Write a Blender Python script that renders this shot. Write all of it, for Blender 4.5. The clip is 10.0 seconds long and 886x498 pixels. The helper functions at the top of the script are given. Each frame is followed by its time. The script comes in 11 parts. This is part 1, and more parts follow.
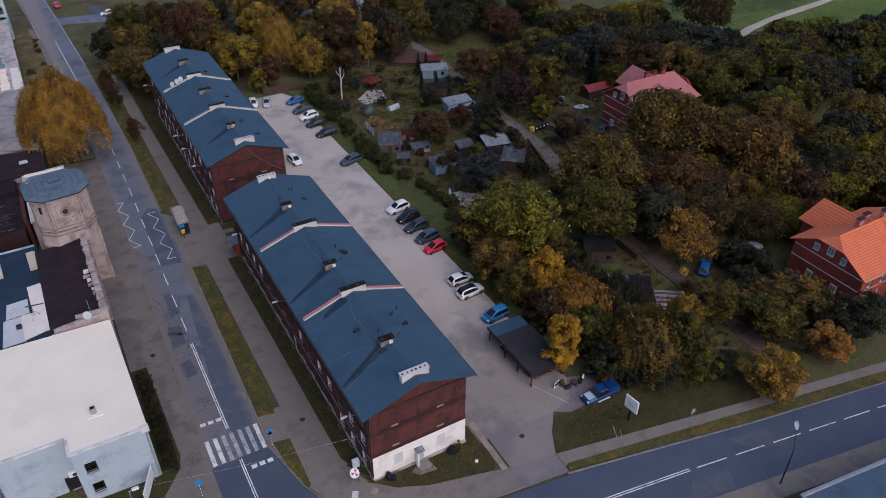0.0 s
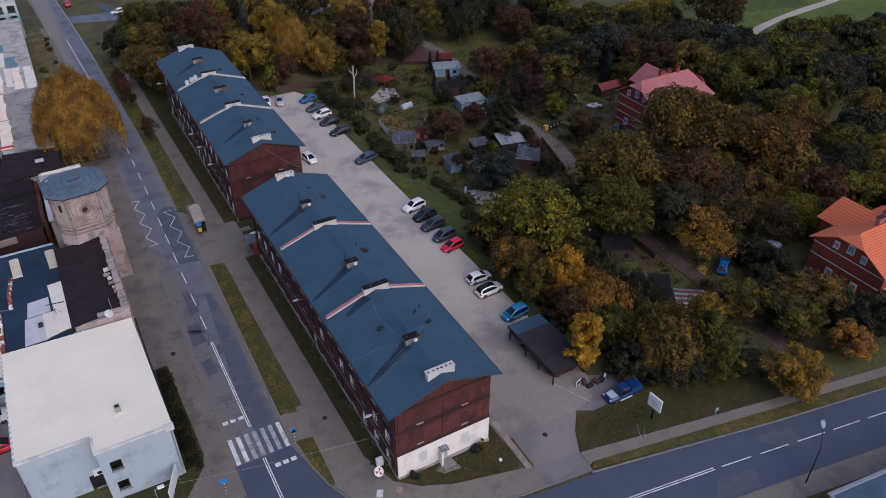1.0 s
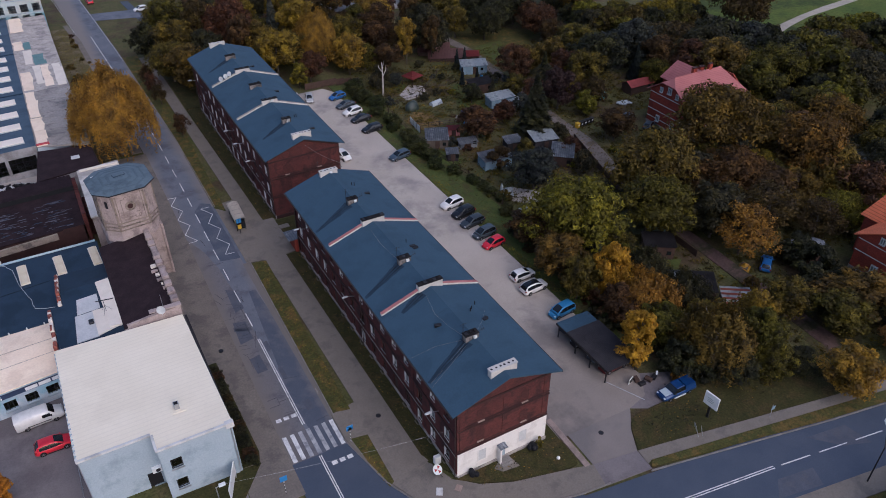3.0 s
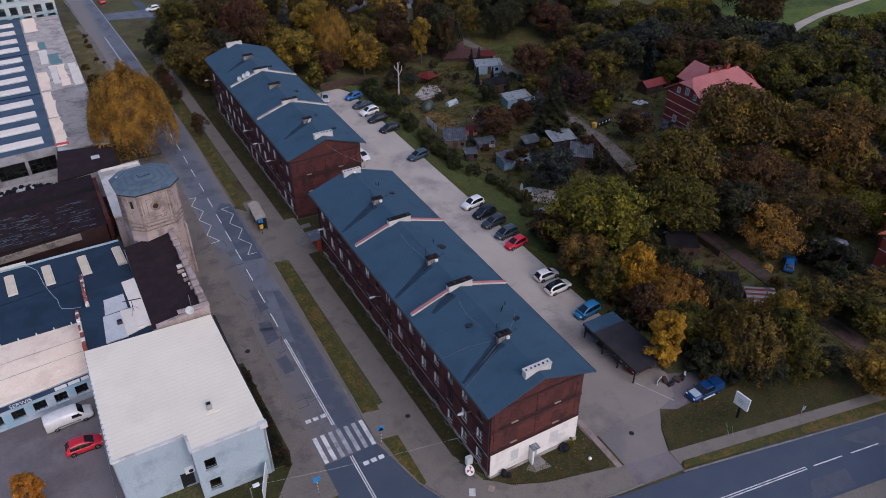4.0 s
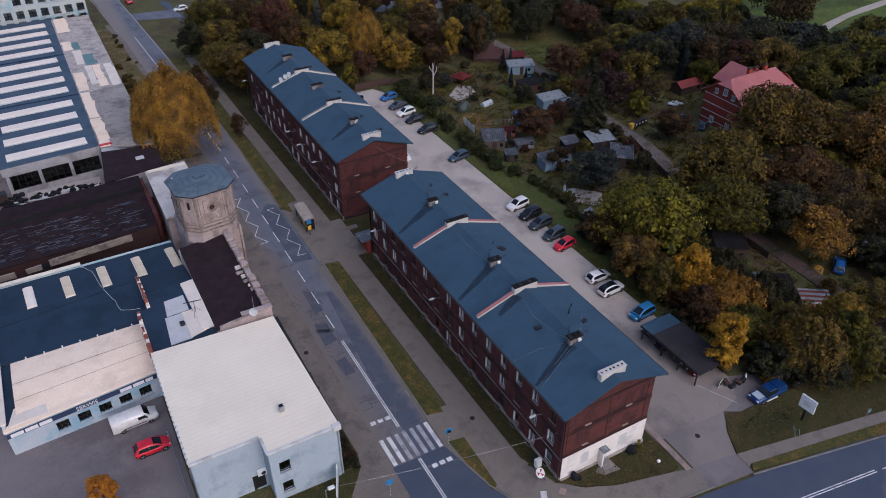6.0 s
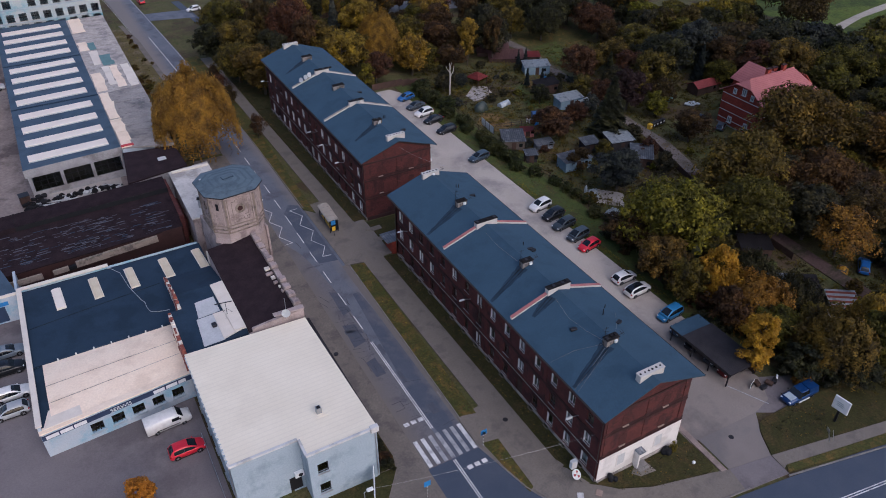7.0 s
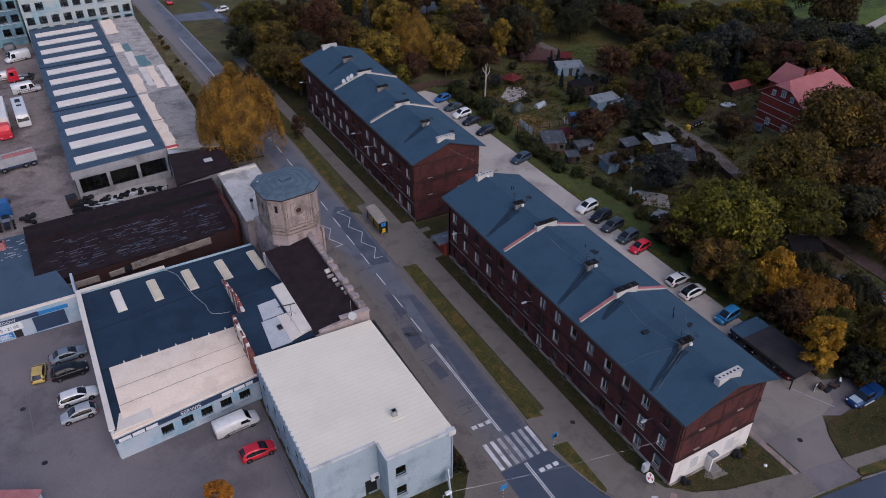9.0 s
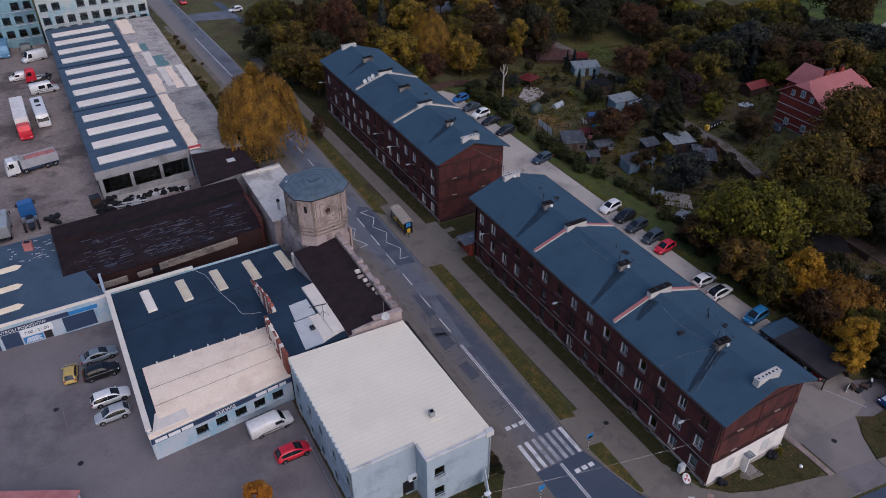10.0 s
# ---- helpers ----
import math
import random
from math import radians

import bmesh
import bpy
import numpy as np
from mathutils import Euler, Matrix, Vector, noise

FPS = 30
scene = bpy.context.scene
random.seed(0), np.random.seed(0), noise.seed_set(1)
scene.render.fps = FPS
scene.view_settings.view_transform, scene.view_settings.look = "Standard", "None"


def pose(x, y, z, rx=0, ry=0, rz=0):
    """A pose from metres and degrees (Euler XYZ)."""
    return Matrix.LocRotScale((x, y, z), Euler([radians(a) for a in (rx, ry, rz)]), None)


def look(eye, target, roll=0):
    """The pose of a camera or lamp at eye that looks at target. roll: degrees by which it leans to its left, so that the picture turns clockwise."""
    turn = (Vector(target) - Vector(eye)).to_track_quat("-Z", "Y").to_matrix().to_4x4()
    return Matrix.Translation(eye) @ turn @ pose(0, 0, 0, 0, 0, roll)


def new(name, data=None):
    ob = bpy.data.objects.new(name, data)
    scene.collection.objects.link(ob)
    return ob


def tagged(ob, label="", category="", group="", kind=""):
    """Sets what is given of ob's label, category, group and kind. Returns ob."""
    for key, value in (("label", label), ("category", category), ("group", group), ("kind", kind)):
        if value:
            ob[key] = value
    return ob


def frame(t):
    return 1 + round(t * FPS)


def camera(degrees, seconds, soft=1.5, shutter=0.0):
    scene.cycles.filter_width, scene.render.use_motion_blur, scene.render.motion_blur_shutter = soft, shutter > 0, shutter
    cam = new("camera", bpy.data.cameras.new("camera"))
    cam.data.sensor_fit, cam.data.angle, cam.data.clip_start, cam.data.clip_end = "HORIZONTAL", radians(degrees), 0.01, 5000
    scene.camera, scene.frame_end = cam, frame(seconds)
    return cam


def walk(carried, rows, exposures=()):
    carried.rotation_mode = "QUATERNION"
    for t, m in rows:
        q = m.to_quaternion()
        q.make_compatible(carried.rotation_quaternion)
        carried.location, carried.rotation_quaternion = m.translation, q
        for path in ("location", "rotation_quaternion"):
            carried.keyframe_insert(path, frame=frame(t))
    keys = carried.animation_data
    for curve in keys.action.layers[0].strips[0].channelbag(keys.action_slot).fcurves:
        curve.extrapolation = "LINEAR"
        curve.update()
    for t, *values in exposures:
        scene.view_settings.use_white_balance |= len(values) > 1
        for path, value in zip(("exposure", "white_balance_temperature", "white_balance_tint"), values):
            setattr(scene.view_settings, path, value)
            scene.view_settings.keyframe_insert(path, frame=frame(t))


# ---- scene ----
cam = camera(61.8, 10.0, soft=0.95)
PATH = [
    (0, (-19.476, -50.524, 70.434), (-18.674, -49.104, 69.277), -0.1),
    (0.5, (-20.499, -49.856, 70.318), (-19.699, -48.435, 69.159), -0.2),
    (1, (-21.634, -49.153, 70.169), (-20.837, -47.731, 69.01), -0.2),
    (1.5, (-22.868, -48.349, 69.964), (-22.073, -46.927, 68.804), -0.2),
    (2, (-24.209, -47.508, 69.777), (-23.414, -46.085, 68.618), -0.2),
    (2.5, (-25.685, -46.587, 69.627), (-24.891, -45.165, 68.467), -0.2),
    (4, (-30.221, -43.738, 69.404), (-29.428, -42.315, 68.244), -0.2),
    (4.5, (-31.844, -42.763, 69.41), (-31.052, -41.34, 68.249), -0.2),
    (5, (-33.503, -41.747, 69.442), (-32.712, -40.323, 68.282), -0.2),
    (5.5, (-35.157, -40.732, 69.492), (-34.367, -39.307, 68.331), -0.2),
    (7, (-40.331, -37.536, 69.673), (-39.54, -36.113, 68.511), -0.2),
    (7.5, (-42.054, -36.482, 69.703), (-41.264, -35.058, 68.542), -0.2),
    (8, (-43.82, -35.43, 69.764), (-43.03, -34.006, 68.602), -0.2),
    (8.5, (-45.559, -34.396, 69.828), (-44.77, -32.972, 68.666), -0.2),
    (9, (-47.287, -33.325, 69.893), (-46.498, -31.902, 68.731), -0.2),
    (9.5, (-49.055, -32.288, 69.966), (-48.265, -30.865, 68.803), -0.2),
    (10, (-50.761, -31.275, 69.971), (-49.973, -29.852, 68.808), -0.2),
]
walk(cam, [(t, look(eye, target, roll)) for t, eye, target, roll in PATH], [(0, 0.37, 5830, 20), (5, 0.36, 5830, 20), (7.5, 0.32, 5830, 20), (10, 0.15, 5830, 20)])

# ---------------------------------------------------------------- light
world = bpy.data.worlds.new("overcast_sky")
scene.world = world
world.use_nodes = True
wn = world.node_tree.nodes
sky = wn.new("ShaderNodeTexSky")
sky.sky_type = "NISHITA"
sky.sun_disc = False
sky.sun_elevation = radians(32)
sky.sun_rotation = radians(173)
sky.air_density, sky.dust_density, sky.ozone_density = 1.0, 2.5, 1.0
world.node_tree.links.new(sky.outputs[0], wn["Background"].inputs[0])
wn["Background"].inputs[1].default_value = 0.115
sun_data = bpy.data.lights.new("sun", "SUN")
sun_data.energy, sun_data.angle, sun_data.color = 0.7, radians(50), (1.0, 0.94, 0.88)
sun = new("sun", sun_data)
sun.matrix_world = look((8, -62, 120), (0, 0, 0))

SLOPE = -0.026


def land(x, y):
    """The ground's height: it falls gently to the east, drops over the bank into the gardens and rises again towards the meadow."""
    bank = np.clip((x - 30.0) / 7.4, 0, 1) * np.clip((y + 8.0) / 18.0, 0, 1)
    inland = np.clip((y + 8.0) / 18.0, 0, 1)
    return SLOPE * x - 1.3 * bank + inland * (1.2 * np.clip((x - 95.0) / 35.0, 0, 1) - SLOPE * np.maximum(x - 92.0, 0.0))


def gz(x, y=0.0):
    return float(land(x, y))


# ---------------------------------------------------------------- materials
def hexa(c):
    return (*c, 1.0) if len(c) == 3 else c


def mat(name, c1, c2, scale=0.6, fine=9.0, rough=0.85, bump=0.25, metal=0.0, spec=0.3, grain=0.25, c3=None, patch=0.12, dist=0.02, island=0.0):
    """A surface with two scales of variation, an optional third colour in patches, and fine relief."""
    m = bpy.data.materials.new(name)
    m.use_nodes = True
    t = m.node_tree
    b = t.nodes["Principled BSDF"]
    co = t.nodes.new("ShaderNodeTexCoord")

    def noise_at(s, detail=4.0, roughness=0.6):
        n = t.nodes.new("ShaderNodeTexNoise")
        n.inputs["Scale"].default_value, n.inputs["Detail"].default_value, n.inputs["Roughness"].default_value = s, detail, roughness
        t.links.new(co.outputs["Object"], n.inputs["Vector"])
        return n.outputs["Fac"]

    def ramp(src, lo, hi):
        n = t.nodes.new("ShaderNodeMapRange")
        n.inputs["From Min"].default_value, n.inputs["From Max"].default_value = lo, hi
        t.links.new(src, n.inputs["Value"])
        return n.outputs["Result"]

    def mix(kind, fac, a, bb):
        n = t.nodes.new("ShaderNodeMix")
        n.data_type, n.blend_type = "RGBA", kind
        for socket, v in ((n.inputs[0], fac), (n.inputs[6], a), (n.inputs[7], bb)):
            if isinstance(v, (int, float)):
                socket.default_value = v
            elif isinstance(v, tuple):
                socket.default_value = hexa(v)
            else:
                t.links.new(v, socket)
        return n.outputs[2]

    col = mix("MIX", ramp(noise_at(scale), 0.32, 0.68), c1, c2)
    if c3:
        col = mix("MIX", ramp(noise_at(patch, 5.0, 0.65), 0.5, 0.62), col, c3)
    f = noise_at(fine, 5.0, 0.7)
    g = t.nodes.new("ShaderNodeMapRange")
    g.inputs["From Min"].default_value, g.inputs["From Max"].default_value = 0.25, 0.75
    g.inputs["To Min"].default_value, g.inputs["To Max"].default_value = 1.0 - grain, 1.0 + grain
    t.links.new(f, g.inputs["Value"])
    col = mix("MULTIPLY", 1.0, col, g.outputs["Result"])
    if island:
        ge = t.nodes.new("ShaderNodeObjectInfo")
        h = t.nodes.new("ShaderNodeMapRange")
        h.inputs["To Min"].default_value, h.inputs["To Max"].default_value = 1.0 - island, 1.0 + island
        t.links.new(ge.outputs["Random"], h.inputs["Value"])
        col = mix("MULTIPLY", 1.0, col, h.outputs["Result"])
    t.links.new(col, b.inputs["Base Color"])
    b.inputs["Roughness"].default_value, b.inputs["Metallic"].default_value, b.inputs["Specular IOR Level"].default_value = rough, metal, spec
    if bump:
        bp = t.nodes.new("ShaderNodeBump")
        bp.inputs["Strength"].default_value, bp.inputs["Distance"].default_value = bump, dist
        t.links.new(f, bp.inputs["Height"])
        t.links.new(bp.outputs["Normal"], b.inputs["Normal"])
    return m


def lined(m, axis, period, depth=0.5, dark=0.75, width=0.12, dist=0.03):
    """Adds straight joints or corrugation across the surface, every period metres along an axis of the thing."""
    t = m.node_tree
    b = t.nodes["Principled BSDF"]
    co = t.nodes.new("ShaderNodeTexCoord")
    sep = t.nodes.new("ShaderNodeSeparateXYZ")
    t.links.new(co.outputs["Object"], sep.inputs[0])
    d = t.nodes.new("ShaderNodeMath")
    d.operation = "DIVIDE"
    d.inputs[1].default_value = period
    t.links.new(sep.outputs[axis], d.inputs[0])
    fr = t.nodes.new("ShaderNodeMath")
    fr.operation = "FRACT"
    t.links.new(d.outputs[0], fr.inputs[0])
    lt = t.nodes.new("ShaderNodeMath")
    lt.operation = "LESS_THAN"
    lt.inputs[1].default_value = width
    t.links.new(fr.outputs[0], lt.inputs[0])
    src = b.inputs["Base Color"].links[0].from_socket
    mx = t.nodes.new("ShaderNodeMix")
    mx.data_type, mx.blend_type = "RGBA", "MULTIPLY"
    t.links.new(lt.outputs[0], mx.inputs[0])
    t.links.new(src, mx.inputs[6])
    mx.inputs[7].default_value = (dark, dark, dark, 1)
    t.links.new(mx.outputs[2], b.inputs["Base Color"])
    bp = t.nodes.new("ShaderNodeBump")
    bp.inputs["Strength"].default_value, bp.inputs["Distance"].default_value = depth, dist
    t.links.new(fr.outputs[0], bp.inputs["Height"])
    if b.inputs["Normal"].links:
        t.links.new(b.inputs["Normal"].links[0].from_socket, bp.inputs["Normal"])
    t.links.new(bp.outputs["Normal"], b.inputs["Normal"])
    return m


def brick(name, c1, c2, mortar, dark_mark):
    """Brickwork for upright walls that stand along the x or y axis, with soot and damp in patches."""
    m = mat(name, c1, c2, 0.25, 14.0, 0.9, 0.3, c3=dark_mark, patch=0.35, grain=0.3)
    t = m.node_tree
    b = t.nodes["Principled BSDF"]
    co = t.nodes.new("ShaderNodeTexCoord")
    sep = t.nodes.new("ShaderNodeSeparateXYZ")
    t.links.new(co.outputs["Object"], sep.inputs[0])
    add = t.nodes.new("ShaderNodeMath")
    t.links.new(sep.outputs[0], add.inputs[0])
    t.links.new(sep.outputs[1], add.inputs[1])
    com = t.nodes.new("ShaderNodeCombineXYZ")
    t.links.new(add.outputs[0], com.inputs[0])
    t.links.new(sep.outputs[2], com.inputs[1])
    bk = t.nodes.new("ShaderNodeTexBrick")
    bk.inputs["Scale"].default_value = 1.0
    bk.inputs["Brick Width"].default_value, bk.inputs["Row Height"].default_value, bk.inputs["Mortar Size"].default_value = 0.26, 0.077, 0.009
    bk.inputs["Color1"].default_value, bk.inputs["Color2"].default_value, bk.inputs["Mortar"].default_value = (0.75, 0.75, 0.75, 1), (1.25, 1.15, 1.1, 1), hexa(mortar)
    t.links.new(com.outputs[0], bk.inputs["Vector"])
    src = b.inputs["Base Color"].links[0].from_socket
    mx = t.nodes.new("ShaderNodeMix")
    mx.data_type, mx.blend_type = "RGBA", "MULTIPLY"
    mx.inputs[0].default_value = 1.0
    t.links.new(src, mx.inputs[6])
    t.links.new(bk.outputs["Color"], mx.inputs[7])
    t.links.new(mx.outputs[2], b.inputs["Base Color"])
    return m


def leafy(name, c1, c2, c3, rough=0.6):
    """Foliage: every leaf clump takes its own tone, with gap shade and lit tops painted into the ramp; every tree leans
    to its own hue.
    """
    m = bpy.data.materials.new(name)
    m.use_nodes = True
    t = m.node_tree
    b = t.nodes["Principled BSDF"]
    ge = t.nodes.new("ShaderNodeNewGeometry")
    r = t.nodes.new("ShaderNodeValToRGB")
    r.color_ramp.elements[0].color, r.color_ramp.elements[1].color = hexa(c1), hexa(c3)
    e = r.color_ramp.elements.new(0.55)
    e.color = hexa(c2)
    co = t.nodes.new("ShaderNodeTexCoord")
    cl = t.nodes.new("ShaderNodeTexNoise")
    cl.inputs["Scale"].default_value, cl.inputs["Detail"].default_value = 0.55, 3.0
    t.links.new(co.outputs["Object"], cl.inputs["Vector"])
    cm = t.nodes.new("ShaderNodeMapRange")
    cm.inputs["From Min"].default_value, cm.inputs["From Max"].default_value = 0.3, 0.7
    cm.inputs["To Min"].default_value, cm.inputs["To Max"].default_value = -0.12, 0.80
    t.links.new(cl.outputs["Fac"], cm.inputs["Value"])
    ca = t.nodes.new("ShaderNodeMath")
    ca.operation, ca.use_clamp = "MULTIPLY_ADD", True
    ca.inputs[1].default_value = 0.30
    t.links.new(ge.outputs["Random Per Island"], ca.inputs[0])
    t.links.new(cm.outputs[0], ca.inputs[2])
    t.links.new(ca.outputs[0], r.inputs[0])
    oi = t.nodes.new("ShaderNodeObjectInfo")
    hs = t.nodes.new("ShaderNodeHueSaturation")
    mr = t.nodes.new("ShaderNodeMapRange")
    mr.inputs["To Min"].default_value, mr.inputs["To Max"].default_value = 0.47, 0.53
    t.links.new(oi.outputs["Random"], mr.inputs["Value"])
    t.links.new(mr.outputs[0], hs.inputs["Hue"])
    mv = t.nodes.new("ShaderNodeMapRange")
    mv.inputs["To Min"].default_value, mv.inputs["To Max"].default_value = 1.2, 0.75
    t.links.new(oi.outputs["Random"], mv.inputs["Value"])
    t.links.new(mv.outputs[0], hs.inputs["Value"])
    t.links.new(r.outputs[0], hs.inputs["Color"])
    t.links.new(hs.outputs[0], b.inputs["Base Color"])
    b.inputs["Roughness"].default_value, b.inputs["Specular IOR Level"].default_value = rough, 0.2
    tr = t.nodes.new("ShaderNodeBsdfTranslucent")
    t.links.new(hs.outputs[0], tr.inputs["Color"])
    ms = t.nodes.new("ShaderNodeMixShader")
    ms.inputs[0].default_value = 0.35
    t.links.new(b.outputs[0], ms.inputs[1])
    t.links.new(tr.outputs[0], ms.inputs[2])
    t.links.new(ms.outputs[0], t.nodes["Material Output"].inputs["Surface"])
    return m


def plain(name, c, rough=0.5, metal=0.0, spec=0.5, coat=0.0):
    m = mat(name, c, tuple(v * 0.85 for v in c), 2.0, 30.0, rough, 0.0, metal, spec, 0.06)
    m.node_tree.nodes["Principled BSDF"].inputs["Coat Weight"].default_value = coat
    return m


def glass(name, tint=(0.6, 0.68, 0.72)):
    m = bpy.data.materials.new(name)
    m.use_nodes = True
    b = m.node_tree.nodes["Principled BSDF"]
    b.inputs["Base Color"].default_value = hexa(tint)
    b.inputs["Roughness"].default_value, b.inputs["Transmission Weight"].default_value, b.inputs["IOR"].default_value = 0.04, 1.0, 1.45
    return m


M_GROUND = mat("wild_ground", (0.064, 0.074, 0.021), (0.102, 0.086, 0.038), 0.30, 3.0, 0.95, 0.7, c3=(0.068, 0.047, 0.026), patch=0.12, grain=0.55, dist=0.12)
M_MEADOW = mat("meadow_grass", (0.060, 0.102, 0.016), (0.102, 0.124, 0.022), 0.10, 1.2, 0.95, 0.6, c3=(0.042, 0.058, 0.014), patch=0.06, grain=0.5, dist=0.1)
M_LAWN = mat("verge_grass", (0.082, 0.070, 0.018), (0.052, 0.060, 0.016), 0.8, 4.0, 0.95, 0.8, c3=(0.125, 0.085, 0.024), patch=0.55, grain=0.55, dist=0.1)
# dark green turf; shade by walls and trees is partly mixed into its colour
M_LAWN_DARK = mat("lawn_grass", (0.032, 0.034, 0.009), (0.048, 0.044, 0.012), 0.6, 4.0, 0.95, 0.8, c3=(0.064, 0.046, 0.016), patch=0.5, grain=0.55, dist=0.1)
M_GRASS_GREEN = mat("green_bank_grass", (0.052, 0.076, 0.016), (0.078, 0.092, 0.021), 0.5, 3.5, 0.95, 0.8, c3=(0.062, 0.054, 0.019), patch=0.3, grain=0.5, dist=0.1)
M_SOIL = mat("garden_soil", (0.10, 0.062, 0.032), (0.13, 0.085, 0.04), 0.5, 5.0, 0.95, 0.6, c3=(0.07, 0.065, 0.02), patch=0.3, grain=0.4, dist=0.06)
M_ASPHALT_BASE = ((0.124, 0.139, 0.172), (0.157, 0.168, 0.200), 0.25, 8.0, 0.85, 0.2)
M_ASPHALT = mat("worn_asphalt", *M_ASPHALT_BASE, c3=(0.095, 0.106, 0.134), patch=0.14, grain=0.22)


def dusty(m, centre, inner, outer, c):
    """Dust and wear that thicken from the middle of a street to its edges, with a ragged limit."""
    t = m.node_tree
    b = t.nodes["Principled BSDF"]
    co = t.nodes.new("ShaderNodeTexCoord")
    sep = t.nodes.new("ShaderNodeSeparateXYZ")
    t.links.new(co.outputs["Object"], sep.inputs[0])
    no = t.nodes.new("ShaderNodeTexNoise")
    no.inputs["Scale"].default_value, no.inputs["Detail"].default_value, no.inputs["Roughness"].default_value = 0.35, 6.0, 0.65
    t.links.new(co.outputs["Object"], no.inputs["Vector"])
    su = t.nodes.new("ShaderNodeMath")
    su.operation = "SUBTRACT"
    su.inputs[1].default_value = centre
    t.links.new(sep.outputs[0], su.inputs[0])
    ab = t.nodes.new("ShaderNodeMath")
    ab.operation = "ABSOLUTE"
    t.links.new(su.outputs[0], ab.inputs[0])
    ad = t.nodes.new("ShaderNodeMath")
    ad.operation = "MULTIPLY_ADD"
    ad.inputs[1].default_value = 2.4
    t.links.new(no.outputs["Fac"], ad.inputs[0])
    t.links.new(ab.outputs[0], ad.inputs[2])
    mr = t.nodes.new("ShaderNodeMapRange")
    mr.inputs["From Min"].default_value, mr.inputs["From Max"].default_value = inner + 1.2, outer + 1.2
    t.links.new(ad.outputs[0], mr.inputs["Value"])
    mx = t.nodes.new("ShaderNodeMix")
    mx.data_type = "RGBA"
    t.links.new(mr.outputs[0], mx.inputs[0])
    t.links.new(b.inputs["Base Color"].links[0].from_socket, mx.inputs[6])
    mx.inputs[7].default_value = hexa(c)
    t.links.new(mx.outputs[2], b.inputs["Base Color"])
    return m


M_ASPHALT_NEW = mat("dark_asphalt", (0.054, 0.072, 0.106), (0.070, 0.087, 0.120), 0.25, 10.0, 0.8, 0.2, grain=0.2)
M_STREET = dusty(mat("worn_street_asphalt", *M_ASPHALT_BASE, c3=(0.098, 0.108, 0.134), patch=0.2, grain=0.24), -12.1, 1.5, 3.9, (0.205, 0.186, 0.176))
M_ASPHALT_PALE = dusty(mat("worn_pinkish_asphalt", (0.140, 0.136, 0.150), (0.170, 0.162, 0.172), 0.3, 7.0, 0.9, 0.2, c3=(0.100, 0.102, 0.120), patch=0.3, grain=0.24), -12.2, 0.9, 3.8, (0.172, 0.152, 0.138))
M_LANE = dusty(mat("dark_lane_asphalt", (0.068, 0.084, 0.116), (0.088, 0.103, 0.135), 0.25, 10.0, 0.8, 0.2, c3=(0.105, 0.116, 0.142), patch=0.35, grain=0.22), -11.6, 1.6, 3.4, (0.165, 0.155, 0.158))
M_PATCH = mat("asphalt_repair", (0.070, 0.080, 0.106), (0.092, 0.102, 0.128), 0.7, 8.0, 0.8, 0.2, c3=(0.09, 0.096, 0.115), patch=0.9, grain=0.2)
M_PATCH_DARK = mat("crack_sealant", (0.035, 0.038, 0.048), (0.055, 0.058, 0.068), 1.2, 9.0, 0.8, 0.1)
M_PATCH_BLUE = mat("bus_stop_asphalt", (0.070, 0.087, 0.120), (0.088, 0.106, 0.140), 0.4, 8.0, 0.8, 0.2, c3=(0.108, 0.122, 0.15), patch=0.4, grain=0.2)
M_PAVE = mat("grey_paving", (0.172, 0.151, 0.129), (0.218, 0.191, 0.163), 0.3, 5.0, 0.9, 0.25, c3=(0.150, 0.133, 0.117), patch=0.3, grain=0.16)
M_PAVE_WEST = mat("dusty_old_paving", (0.152, 0.132, 0.115), (0.188, 0.164, 0.142), 0.3, 4.0, 0.9, 0.3, c3=(0.122, 0.108, 0.098), patch=0.35, grain=0.22)
M_PATH_PINK = mat("pinkish_paving", (0.29, 0.222, 0.195), (0.35, 0.272, 0.238), 0.3, 6.0, 0.9, 0.2, c3=(0.22, 0.172, 0.15), patch=0.4, grain=0.15)
M_CONCRETE = mat("pale_concrete", (0.34, 0.31, 0.285), (0.41, 0.375, 0.345), 0.12, 6.0, 0.9, 0.2, c3=(0.30, 0.27, 0.25), patch=0.1, grain=0.1)


